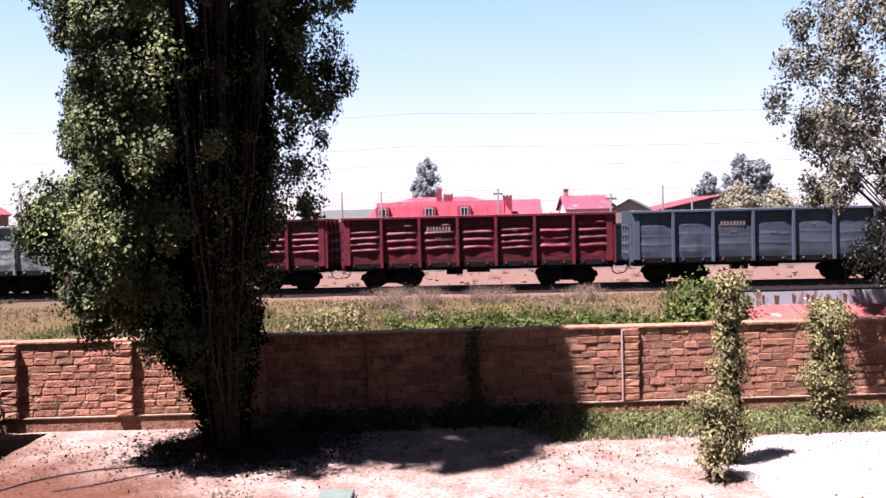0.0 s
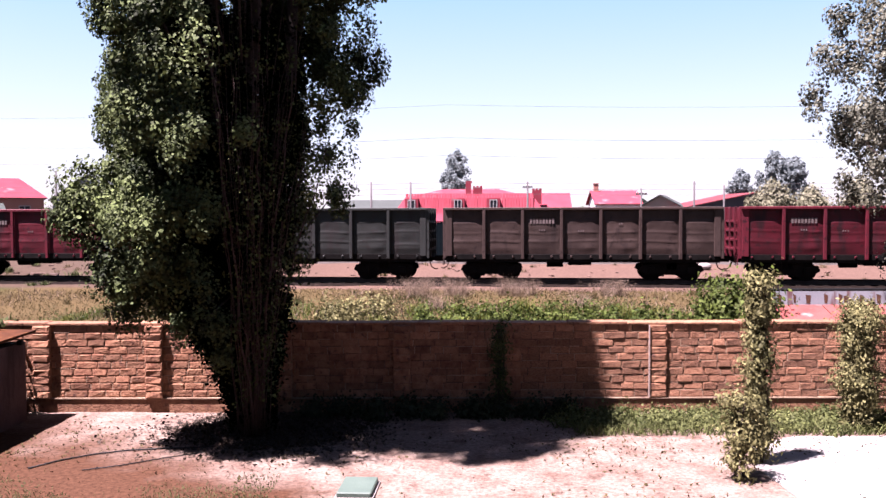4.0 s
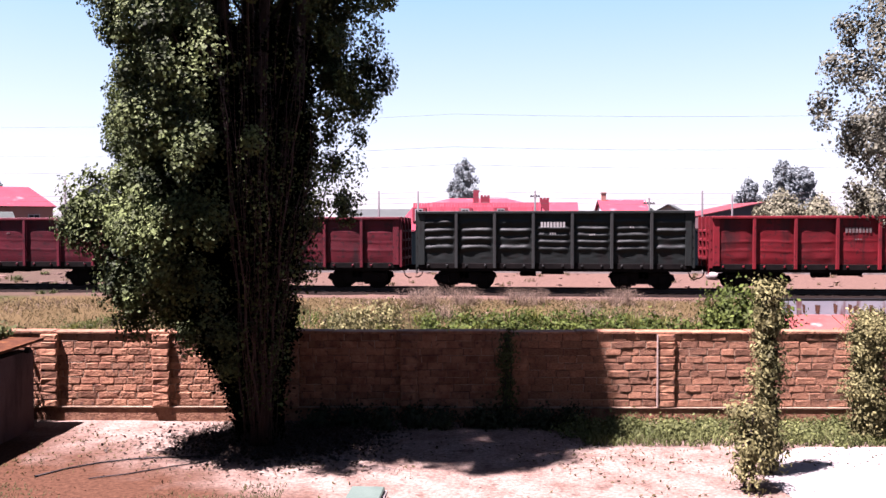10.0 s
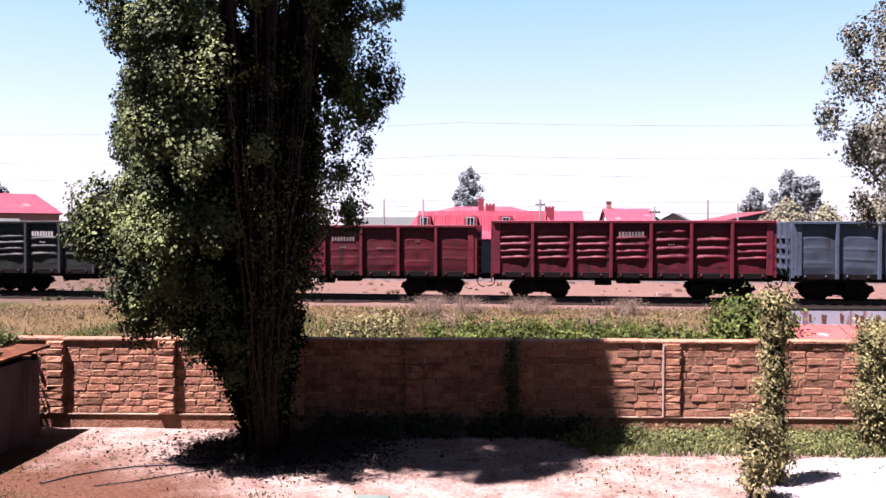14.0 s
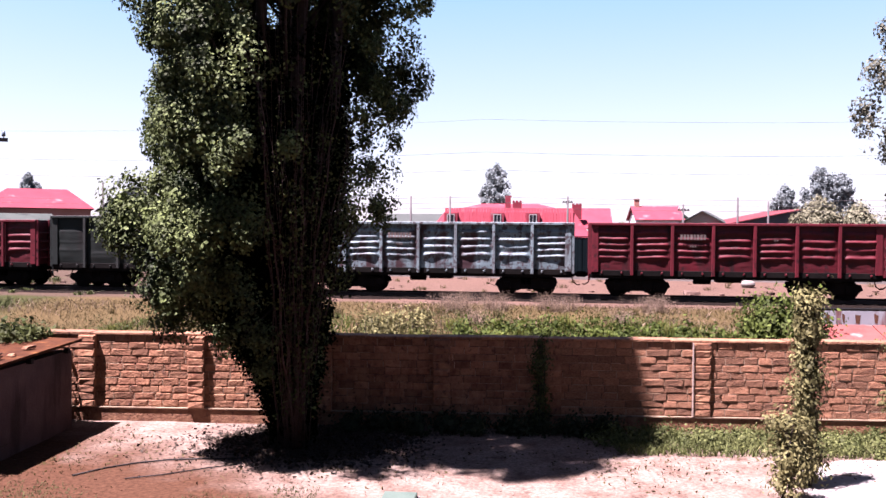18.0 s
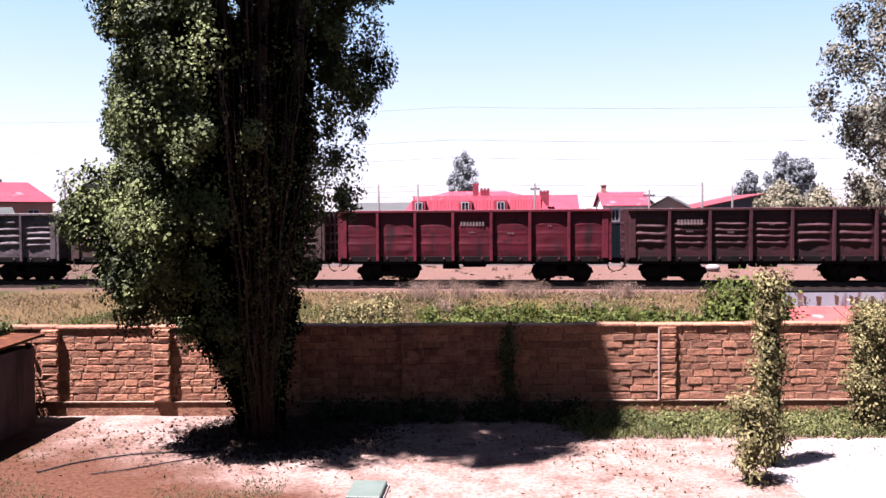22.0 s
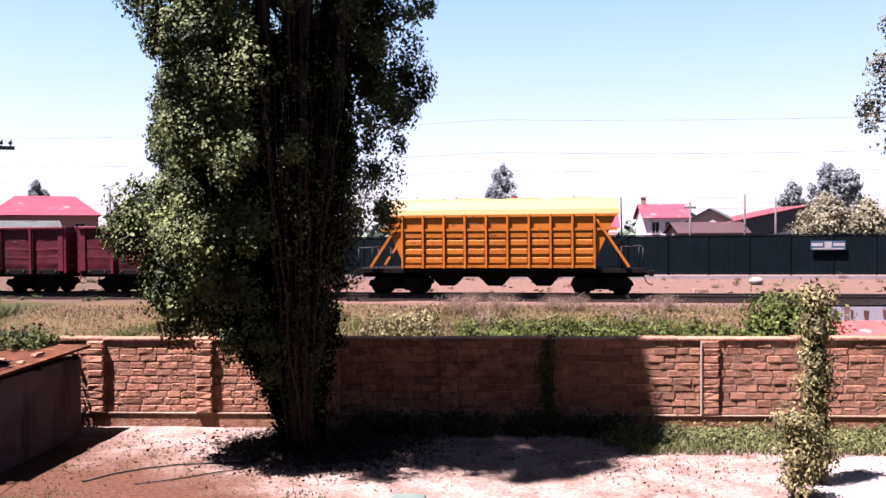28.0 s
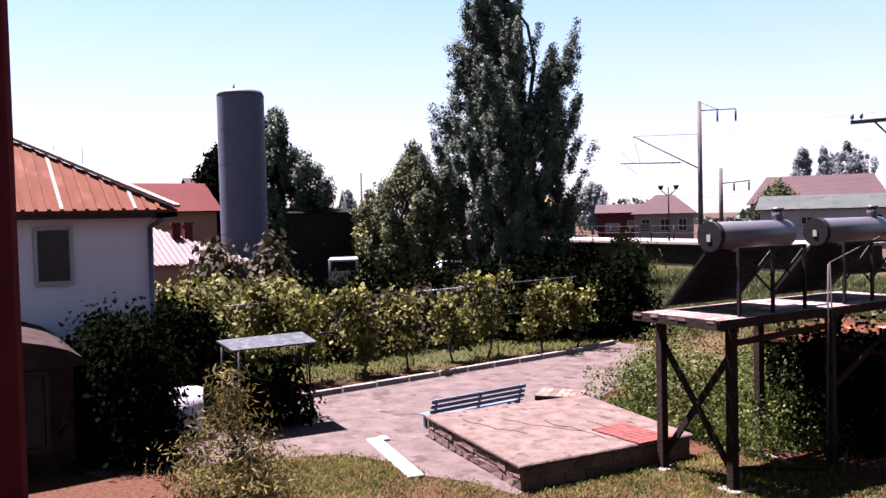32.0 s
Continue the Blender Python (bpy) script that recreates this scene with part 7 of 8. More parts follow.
def build_fences():
    f = thing("metal_fence", pose(0, 55.2, 1.05, 0, 0, -5.7), "long dark green sheet-metal fence beyond the tracks", "fence", kind="structure")
    bm = bmesh.new()
    box(bm, -1.19, 1.19, -0.02, 0.02, 0.22, 2.62)
    for k in range(12):
        box(bm, -1.15 + k * 0.2, -1.07 + k * 0.2, -0.032, -0.02, 0.25, 2.58)
    me = done("panel", bm, FENCE_GREEN)
    bm = bmesh.new()
    box(bm, -0.05, 0.05, 0.02, 0.12, -0.2, 2.6)
    post = done("post", bm, FENCE_GREEN)
    for k in range(-6, 40):
        part("panel", me, None, f, at=pose(k * 2.45, 0, 0))
        part("post", post, None, f, at=pose(k * 2.45 + 1.225, 0, 0))
    bm = bmesh.new()
    box(bm, -16, 98, -0.2, 0.12, -0.3, 0.16)
    part("plinth", bm, CONCRETE, f, "pale concrete plinth")
    bm = bmesh.new()
    box(bm, -16, 98, -0.05, 0.05, 2.63, 2.70)
    part("top_rail", bm, FENCE_GREEN, f)
    t = thing("fence_sign", pose(20.3, 53.02, 3.05, 0, 0, -5.7), "blue and white sign on the green fence", "sign")
    bm = bmesh.new()
    box(bm, -1.0, 1.0, -0.03, 0.0, -0.28, 0.28)
    part("board", bm, paint("sign_blue", (0.05, 0.12, 0.22), (0.06, 0.14, 0.25), (0.05, 0.10, 0.18), 0.2), t)
    for x0, x1, z0, z1 in ((-0.95, -0.3, -0.05, 0.14), (0.3, 0.95, -0.05, 0.14), (-0.2, 0.2, -0.2, 0.22), (-0.9, 0.9, -0.25, -0.16)):
        bm = bmesh.new()
        box(bm, x0, x1, -0.036, -0.03, z0, z1)
        part("sign_bar", bm, LETTER, t)
    t = thing("fence_sign", pose(0.9, 55.0, 3.2, 0, 0, -5.7), "small white sign on the green fence", "sign")
    bm = bmesh.new()
    box(bm, -0.19, 0.19, -0.06, -0.03, -0.13, 0.13)
    part("board", bm, LETTER, t)
    c = thing("concrete_fence", pose(-15.5, 57.0, 1.0, 0, 0, 150), "low precast concrete panel fence by the depot", "fence", kind="structure")
    bm = bmesh.new()
    box(bm, -1.45, 1.45, -0.06, 0.06, -0.2, 1.25)
    box(bm, -1.3, 1.3, -0.09, -0.06, 0.15, 1.1)
    me = done("panel", bm, CONCRETE)
    bm = bmesh.new()
    box(bm, -0.09, 0.09, -0.1, 0.1, -0.2, 1.35)
    post = done("post", bm, CONCRETE)
    for k in range(8):
        part("panel", me, None, c, at=pose(k * 3.05, 0, 0))
        part("post", post, None, c, at=pose(k * 3.05 + 1.52, 0, 0))


build_fences()


def pole(x, y, z, h, r=0.1, arm=0.0, label="grey wooden line pole"):
    t = thing("line_pole", pose(x, y, z), label, "pole", "line poles beyond the tracks")
    bm = bmesh.new()
    tube(bm, (0, 0, -0.5), (0, 0, h), r * 1.15, r * 0.8, 8)
    part("shaft", bm, POLE_WOOD, t)
    if arm:
        bm = bmesh.new()
        box(bm, -arm / 2, arm / 2, -0.05, 0.05, h - 0.5, h - 0.4)
        part("crossarm", bm, POLE_WOOD, t)
        for k in range(4):
            bm = bmesh.new()
            a = -arm / 2 + 0.1 + k * (arm - 0.2) / 3
            tube(bm, (a, 0, h - 0.4), (a, 0, h - 0.25), 0.05, n=6)
            part("insulator", bm, WHITE_FRAME, t)


for px, py, top, arm in ((-5.9, 66.0, 6.75, 0), (-2.85, 66.0, 6.75, 0), (6.3, 67.0, 6.8, 0.8), (18.8, 65.0, 6.7, 0), (21.0, 64.8, 6.4, 0), (15.0, 66.0, 6.2, 0.9), (-29.6, 64.3, 7.6, 0)):
    pole(px, py, 1.0, top - 1.0, 0.09, arm)


def wires():
    t = thing("overhead_wires", pose(0, 0, 0), "thin sagging overhead wires beyond the tracks", "wires")
    for y, z, r in ((60.0, 9.6, 0.012), (60.6, 8.4, 0.012), (66.0, 6.7, 0.014), (66.3, 6.3, 0.014), (66.5, 5.9, 0.014), (52.5, 10.9, 0.008)):
        bm = bmesh.new()
        span, line = 45.0, []
        for k in range(-32, 33):
            u = (k % 8) / 8
            x = k * span / 8
            line.append((x, y + TRACK_SLOPE * x, z - 3.6 * u * (1 - u) * (0.5 if z > 7 else 0.3)))
        pipe(bm, line, r, 4)
        part("wire", bm, POLE_WOOD, t)


wires()


def near_pole():
    t = thing("utility_pole", pose(-14.35, 22.8, 0.7, 0, 0, 0), "grey utility pole with a crossarm and glass insulators", "pole")
    h = 6.35
    bm = bmesh.new()
    tube(bm, (0, 0, -0.6), (0.02, 0, h), 0.145, 0.10, 12)
    part("shaft", bm, POLE_WOOD, t)
    bm = bmesh.new()
    a, b = Vector((-0.92, -0.5, h - 0.62)), Vector((0.92, 0.5, h - 0.58))
    beam(bm, a, b, 0.09, 0.10)
    part("crossarm", bm, POLE_WOOD, t)
    glass = material("insulator_glass", (0.20, 0.27, 0.36), (0.26, 0.33, 0.42), 0.3, 0.2, 0.0, 30, spread=0.1)
    for u in (0.02, 0.13, 0.84, 0.95):
        p = a.lerp(b, u)
        bm = bmesh.new()
        tube(bm, p, p + Vector((0, 0, 0.12)), 0.015, n=6)
        tube(bm, p + Vector((0, 0, 0.1)), p + Vector((0, 0, 0.24)), 0.055, 0.04, 8)
        part("insulator", bm, glass, t)
    for s in (-0.09, 0.09):
        bm = bmesh.new()
        tube(bm, (s, 0, h - 0.25), (s * 1.2, 0, h + 0.02), 0.015, n=6)
        tube(bm, (s * 1.2, 0, h), (s * 1.2, 0, h + 0.14), 0.055, 0.04, 8)
        part("insulator", bm, glass, t)
    for e in (a, b):
        bm = bmesh.new()
        beam(bm, Vector((0, 0, h - 1.15)), e.lerp(Vector((0, 0, h - 0.6)), 0.55), 0.02, 0.05)
        part("arm_brace", bm, RUST, t)


near_pole()


def catenary_mast():
    t = thing("catenary_mast", pose(-45.8, 50.2, 1.0), "grey railway catenary mast with bracket arms", "mast")
    h = 11.4
    bm = bmesh.new()
    tube(bm, (0, 0, -0.5), (0, 0, h), 0.20, 0.15, 10)
    part("shaft", bm, POLE_WOOD, t)
    along = Vector((-0.72, -0.69, 0)).normalized()
    for (u0, z0), (u1, z1), r in (((0, 6.3), (4.9, 9.0), 0.05), ((0, 8.95), (4.9, 9.0), 0.02), ((1.4, 6.85), (5.9, 6.95), 0.05), ((4.9, 9.0), (4.4, 6.95), 0.015), ((4.9, 6.95), (5.9, 7.9), 0.015), ((5.6, 6.95), (4.6, 6.0), 0.015)):
        bm = bmesh.new()
        tube(bm, along * u0 + Vector((0, 0, z0)), along * u1 + Vector((0, 0, z1)), r, n=6)
        part("bracket_arm", bm, POLE_WOOD, t)
    for (u0, z0), (u1, z1), r in (((0, h - 0.7), (-2.6, h - 0.7), 0.04), ((0, h - 0.05), (-1.4, h - 0.7), 0.02)):
        bm = bmesh.new()
        tube(bm, along * u0 + Vector((0, 0, z0)), along * u1 + Vector((0, 0, z1)), r, n=6)
        part("bracket_arm", bm, POLE_WOOD, t)
    for u in (-1.3, -2.6):
        bm = bmesh.new()
        tube(bm, along * u + Vector((0, 0, h - 0.75)), along * u + Vector((0, 0, h - 1.6)), 0.07, n=8)
        part("insulator_string", bm, POLE_WOOD, t)
    t = thing("catenary_mast", pose(-54.0, 62.0, 1.0), "shorter grey mast with one bracket by the line", "mast")
    bm = bmesh.new()
    tube(bm, (0, 0, -0.5), (0, 0, 7.0), 0.22, 0.17, 10)
    part("shaft", bm, POLE_WOOD, t)
    bm = bmesh.new()
    tube(bm, (0, 0, 5.6), (1.9, 1.7, 5.8), 0.05, n=6)
    part("bracket_arm", bm, POLE_WOOD, t)
    for k in (0.45, 0.95):
        bm = bmesh.new()
        tube(bm, (1.9 * k, 1.7 * k, 5.7), (1.9 * k, 1.7 * k, 4.9), 0.08, n=6)
        part("insulator_string", bm, POLE_WOOD, t)


catenary_mast()


def build_platform():
    t = thing("station_platform", pose(0, TRACK_Y, 0, 0, 0, math.degrees(TRACK_TURN)), "raised concrete station platform with a pale edge", "platform", kind="structure")
    bm = bmesh.new()
    box(bm, -130, -27, -6.2, -1.85, 2.02, 2.22)
    part("deck", bm, CONCRETE, t, bevel=0.03)
    bm = bmesh.new()
    box(bm, -130, -27.2, -5.9, -2.1, 0.3, 2.02)
    part("base", bm, OLD_WOOD, t, "dark platform wall")
    bm = bmesh.new()
    r = thing("platform_railing", pose(0, TRACK_Y, 0, 0, 0, math.degrees(TRACK_TURN)), "thin steel railing on the platform's back edge", "railing")
    me = done("post", (lambda m: (tube(m, (0, 0, 2.2), (0, 0, 3.2), 0.03, n=6), m)[1])(bmesh.new()), DARK_STEEL)
    for k in range(20):
        part("post", me, None, r, at=pose(-28 - k * 2.2, -6.05, 0))
    for z in (2.75, 3.2):
        bm = bmesh.new()
        tube(bm, (-28, -6.05, z), (-28 - 41.8, -6.05, z), 0.022, n=6)
        part("rail", bm, DARK_STEEL, r)
    t = thing("platform_sign", pose(-41.5, 40.2, 2.2, 0, 0, 40), "small white notice board on the platform railing", "sign")
    bm = bmesh.new()
    box(bm, -0.42, 0.42, -0.02, 0.02, 0.55, 1.2)
    part("board", bm, LETTER, t)
    for z in (0.72, 0.88, 1.04):
        bm = bmesh.new()
        box(bm, -0.3, 0.28, -0.03, -0.02, z, z + 0.06)
        part("text_bar", bm, SOOT, t)
    for x in (-0.35, 0.35):
        bm = bmesh.new()
        box(bm, x - 0.025, x + 0.025, -0.02, 0.02, 0.0, 0.55)
        part("leg", bm, DARK_STEEL, t)
    t = thing("street_lamp", pose(-40.2, 41.0, 2.2), "dark double-headed platform lamp", "lamp")
    bm = bmesh.new()
    tube(bm, (0, 0, -0.2), (0, 0, 3.5), 0.06, 0.045, 8)
    part("post", bm, DARK_STEEL, t)
    for s in (-1, 1):
        bm = bmesh.new()
        tube(bm, (0, 0, 2.9), (s * 0.38, s * 0.3, 3.35), 0.03, n=6)
        part("arm", bm, DARK_STEEL, t)
        bm = bmesh.new()
        tube(bm, (s * 0.38, s * 0.3, 3.35), (s * 0.38, s * 0.3, 3.62), 0.10, 0.19, 8)
        part("lamp_head", bm, DARK_STEEL, t)


build_platform()


def build_tower():
    t = thing("water_tower", pose(-45.9, 14.75, 0), "tall blue-grey steel cylinder water tower", "water tower")
    n = 40
    for k in range(6):
        bm = bmesh.new()
        tube(bm, (0, 0, k * 1.87 - 0.3), (0, 0, (k + 1) * 1.87 - 0.312), 1.255 - 0.004 * (k % 2), n=n, cap=False)
        part("shell_ring", bm, TOWER_PAINT, t)
    bm = bmesh.new()
    tube(bm, (0, 0, 10.9), (0, 0, 11.15), 1.262, 1.15, n)
    part("cap", bm, TOWER_PAINT, t)
    bm = bmesh.new()
    tube(bm, (0.5, -0.5, 11.1), (0.5, -0.5, 11.45), 0.05, n=6)
    part("vent", bm, DARK_STEEL, t)


build_tower()


def white_house():
    t = thing("white_house", pose(0, 0, 0), "two-storey white plastered house with an orange sheet roof", "house")
    x1, y1, z1 = -20.0, 4.2, 4.42
    bm = bmesh.new()
    box(bm, -29, x1, -9, y1, -0.2, z1)
    part("wall", bm, WHITE_PLASTER, t)
    bm = bmesh.new()
    e, k = 0.45, 0.56
    a = [(x1 + e, y1 + e, z1 - 0.05), (x1 + e, -9 - e, z1 - 0.05), (-29 - e, -9 - e, z1 - 0.05), (-29 - e, y1 + e, z1 - 0.05)]
    r = 4.95
    top = [(-24.5, y1 + e - r, z1 + r * k), (-24.5, -9 - e + r, z1 + r * k)]
    thick(bm, [a[0], a[1], top[1], top[0]], (0, 0, -0.06))
    thick(bm, [a[2], a[3], top[0], top[1]], (0, 0, -0.06))
    thick(bm, [a[3], a[0], top[0]], (0, 0, -0.06))
    thick(bm, [a[1], a[2], top[1]], (0, 0, -0.06))
    roof = part("roof", bm, ORANGE_ROOF, t)
    # ribs of the sheets, shortened along the hip
    for i in range(44):
        y = y1 + e - 0.15 - i * 0.24
        run = min(r, (y1 + e - y), (y + 9 + e))
        if run < 0.1:
            continue
        bm = bmesh.new()
        beam(bm, (x1 + e, y, z1 - 0.035), (x1 + e - run, y, z1 - 0.035 + run * k * 1.012), 0.07, 0.05)
        part("sheet_rib", bm, CONCRETE if i % 6 == 3 else ORANGE_ROOF, roof)
    bm = bmesh.new()
    beam(bm, Vector(a[0]) + Vector((0, 0, 0.07)), Vector(top[0]) + Vector((0, 0, 0.09)), 0.26, 0.07)
    part("hip_cap", bm, LIGHT_MORTAR, roof, "pale hip capping")
    bm = bmesh.new()
    box(bm, x1, x1 + e, -9, y1 + e, z1 - 0.22, z1 - 0.12)
    box(bm, -29, x1 + e, y1, y1 + e, z1 - 0.22, z1 - 0.12)
    part("soffit", bm, BROWN_ROOF, t)
    add_window(t, x1 + 0.01, 2.2, 3.45, 0.62, 1.1, 90, 0)
    add_window(t, x1 + 0.01, -1.2, 3.45, 1.0, 1.1, 90, 1)
    bm = bmesh.new()
    tube(bm, (x1 + 0.1, y1 - 0.06, 0.0), (x1 + 0.1, y1 - 0.06, 4.0), 0.055, n=10)
    tube(bm, (x1 + 0.1, y1 - 0.06, 4.0), (x1 + 0.36, y1 + 0.3, 4.25), 0.055, n=10)
    part("downpipe", bm, TANK, t, "grey metal downpipe")
    # low bay with an arched top
    b = thing("porch_bay", pose(0, 0, 0), "low plastered porch with an arched dark roof and windows", "porch")
    bm = bmesh.new()
    box(bm, x1, -15.9, -3.0, 1.95, -0.05, 1.75)
    part("wall", bm, OLD_WOOD, b, "dark brown boarded porch wall")
    bm = bmesh.new()
    pts = [(-3.2, 1.75)] + [(-0.6 + 2.75 * math.cos(math.pi * (1 - i / 14)), 1.75 + 0.62 * math.sin(math.pi * i / 14)) for i in range(15)] + [(2.15, 1.75)]
    thick(bm, [(-15.7, y, z) for y, z in pts], (-4.3, 0, 0))
    part("roof", bm, OLD_WOOD, b, "dark arched porch roof")
    for y in (1.15, 0.1, -1.0):
        add_window(b, -15.89, y, 1.05, 0.72, 1.2, 90, 0, BROWN_ROOF)
    for k in range(3):
        bm = bmesh.new()
        box(bm, -15.9 + 0.0, -15.6 + (2 - k) * 0.3, -0.6, 1.0, k * 0.15 - 0.02, (k + 1) * 0.15)
        part("step", bm, CONCRETE, b, "pale concrete step", bevel=0.01)


white_house()


def yard_bits():
    t = thing("metal_canopy", pose(-16.6, 5.55, 0, 0, 0, 0), "shiny galvanised sheet canopy on thin posts", "canopy")
    zinc = material("shiny_zinc_sheet", (0.07, 0.085, 0.10), (0.20, 0.225, 0.25), 0.14, 0.65, 0.9, 12, metal=0.1, stain=(0.24, 0.25, 0.26), stain_size=0.16, stain_amount=0.5, spread=0.05, gloss=0.05)
    bm = bmesh.new()
    thick(bm, [(0.35, -0.8, 1.66), (0.45, 0.85, 1.68), (-0.45, 0.9, 1.78), (-0.5, -0.85, 1.76)], (0, 0, -0.03))
    part("sheet", bm, zinc, t)
    for x, y in ((0.4, -0.7), (0.4, 0.7), (-0.5, 0.75), (-0.5, -0.75)):
        bm = bmesh.new()
        tube(bm, (x, y, 0), (x, y, 1.62), 0.025, n=6)
        part("post", bm, DARK_STEEL, t)
    t = thing("white_barrel", pose(-17.0, 4.05, 0), "white-painted round concrete well ring", "barrel")
    bm = bmesh.new()
    tube(bm, (0, 0, -0.02), (0, 0, 0.9), 0.33, 0.32, 22)
    part("ring", bm, WHITE_PLASTER, t)
    # low red and white shed behind the wall
    t = thing("rusty_lean_to", pose(0, 0, 0), "low lean-to with a rust-stained white board and red sheets", "lean-to")
    redsheet = material("faded_red_sheet", (0.42, 0.075, 0.065), (0.52, 0.14, 0.12), 0.7, 0.8, 0.3, 25, stain=(0.66, 0.45, 0.42), stain_size=0.5, stain_amount=0.35, spread=0.12)
    dirty = material("rust_stained_white_board", (0.62, 0.66, 0.76), (0.74, 0.76, 0.84), 0.5, 0.8, 0.2, 25, stain=(0.30, 0.07, 0.05), stain_size=0.3, stain_amount=0.55, spread=0.1, streak=True)
    bm = bmesh.new()
    box(bm, 7.75, 15.0, 20.28, 20.36, 1.85, 2.2)
    part("fascia_board", bm, dirty, t)
    rng = random.Random(33)
    for x in (7.95, 8.32, 8.62, 9.05, 9.4, 9.52, 9.9, 10.3):
        bm = bmesh.new()
        wide = rng.uniform(0.02, 0.09)
        thick(bm, [(x, 20.276, 1.9 + rng.uniform(0, 0.06)), (x + wide, 20.276, 1.9), (x + wide * 1.3, 20.276, 2.1), (x - 0.02, 20.276, 2.05 + rng.uniform(0, 0.1))], (0, 0.003, 0))
        part("rust_patch", bm, RUST, t)
    bm = bmesh.new()
    box(bm, 7.7, 15.0, 20.285, 20.7, 2.2, 2.24)
    part("top_sheet", bm, SOOT, t)
    for k in range(6):
        bm = bmesh.new()
        a = 7.8 + k * 1.2
        thick(bm, [(a, 20.3, 1.86), (a + 1.17, 20.3, 1.86 + 0.01 * (k % 2)), (a + 1.17, 18.9, 1.42), (a, 18.9, 1.42)], (0, 0, 0.02))
        part("red_sheet", bm, redsheet, t, at=None)
    bm = bmesh.new()
    box(bm, 7.8, 15, 18.95, 22.3, 0.6, 1.41)
    part("base", bm, MORTAR, t)
    # window post of the viewer's own building
    maroon = material("maroon_window_paint", (0.20, 0.018, 0.022), (0.28, 0.03, 0.032), 0.3, 0.6, 0.15, 30, stain=(0.10, 0.012, 0.012), stain_size=0.2, stain_amount=0.4, spread=0.0, gloss=0.1)
    t = thing("window_1", pose(0, 0, 0), "maroon-painted wooden window frame post", "window", kind="structure")
    bm = bmesh.new()
    box(bm, -1.80, -1.69, -0.06, 0.057, 2.75, 5.2)
    box(bm, -1.84, -1.74, -0.10, 0.03, 2.75, 5.2)
    part("window_frame", bm, maroon, t, bevel=0.006)
    bm = bmesh.new()
    for z in (3.42, 4.6):
        tube(bm, (-1.70, 0.03, z), (-1.70, 0.03, z + 0.07), 0.022, n=10)
    part("hinge", bm, maroon, t)
    # the front walls are unseen and oversized to keep skylight off the yard
    for nm, (a, b, c, d, e, f), lab in (("wall_side", (-2.2, -1.84, -4.0, -0.02, 0.0, 5.6), "plain plastered wall of the viewer's house"), ("wall_back", (-2.2, 4.2, -4.3, -4.0, 0.0, 5.6), "plain plastered back wall"),
                                        ("wall_right", (3.8, 4.2, -4.0, -0.02, 0.0, 5.6), "plain plastered wall"), ("wall_parapet", (-1.84, 3.8, -0.3, -0.12, 0.0, 2.75), "plain plastered wall under the window"),
                                        ("wall_front_west", (-13.0, -2.2, -0.34, -0.12, 0.0, 10.2), "unseen front of the viewer's house, extended to block skylight"), ("wall_front_east", (4.2, 30.0, -0.34, -0.12, 0.0, 10.2), "unseen front of the viewer's house, extended to block skylight"),
                                        ("wall_front_top", (-2.2, 4.2, -0.34, -0.12, 5.6, 10.2), "unseen front above the window, raised to block skylight"),
                                        ("ceiling", (-2.2, 4.2, -4.0, -0.02, 5.2, 5.4), "plain white ceiling"), ("floor", (-1.84, 3.8, -4.0, -0.3, 2.2, 2.4), "plain grey floor")):
        bm = bmesh.new()
        box(bm, a, b, c, d, e, f)
        tagged(part(nm, bm, PLASTER if "front" in nm else WHITE_PLASTER), lab, nm.split("_")[0], kind="structure")


yard_bits()


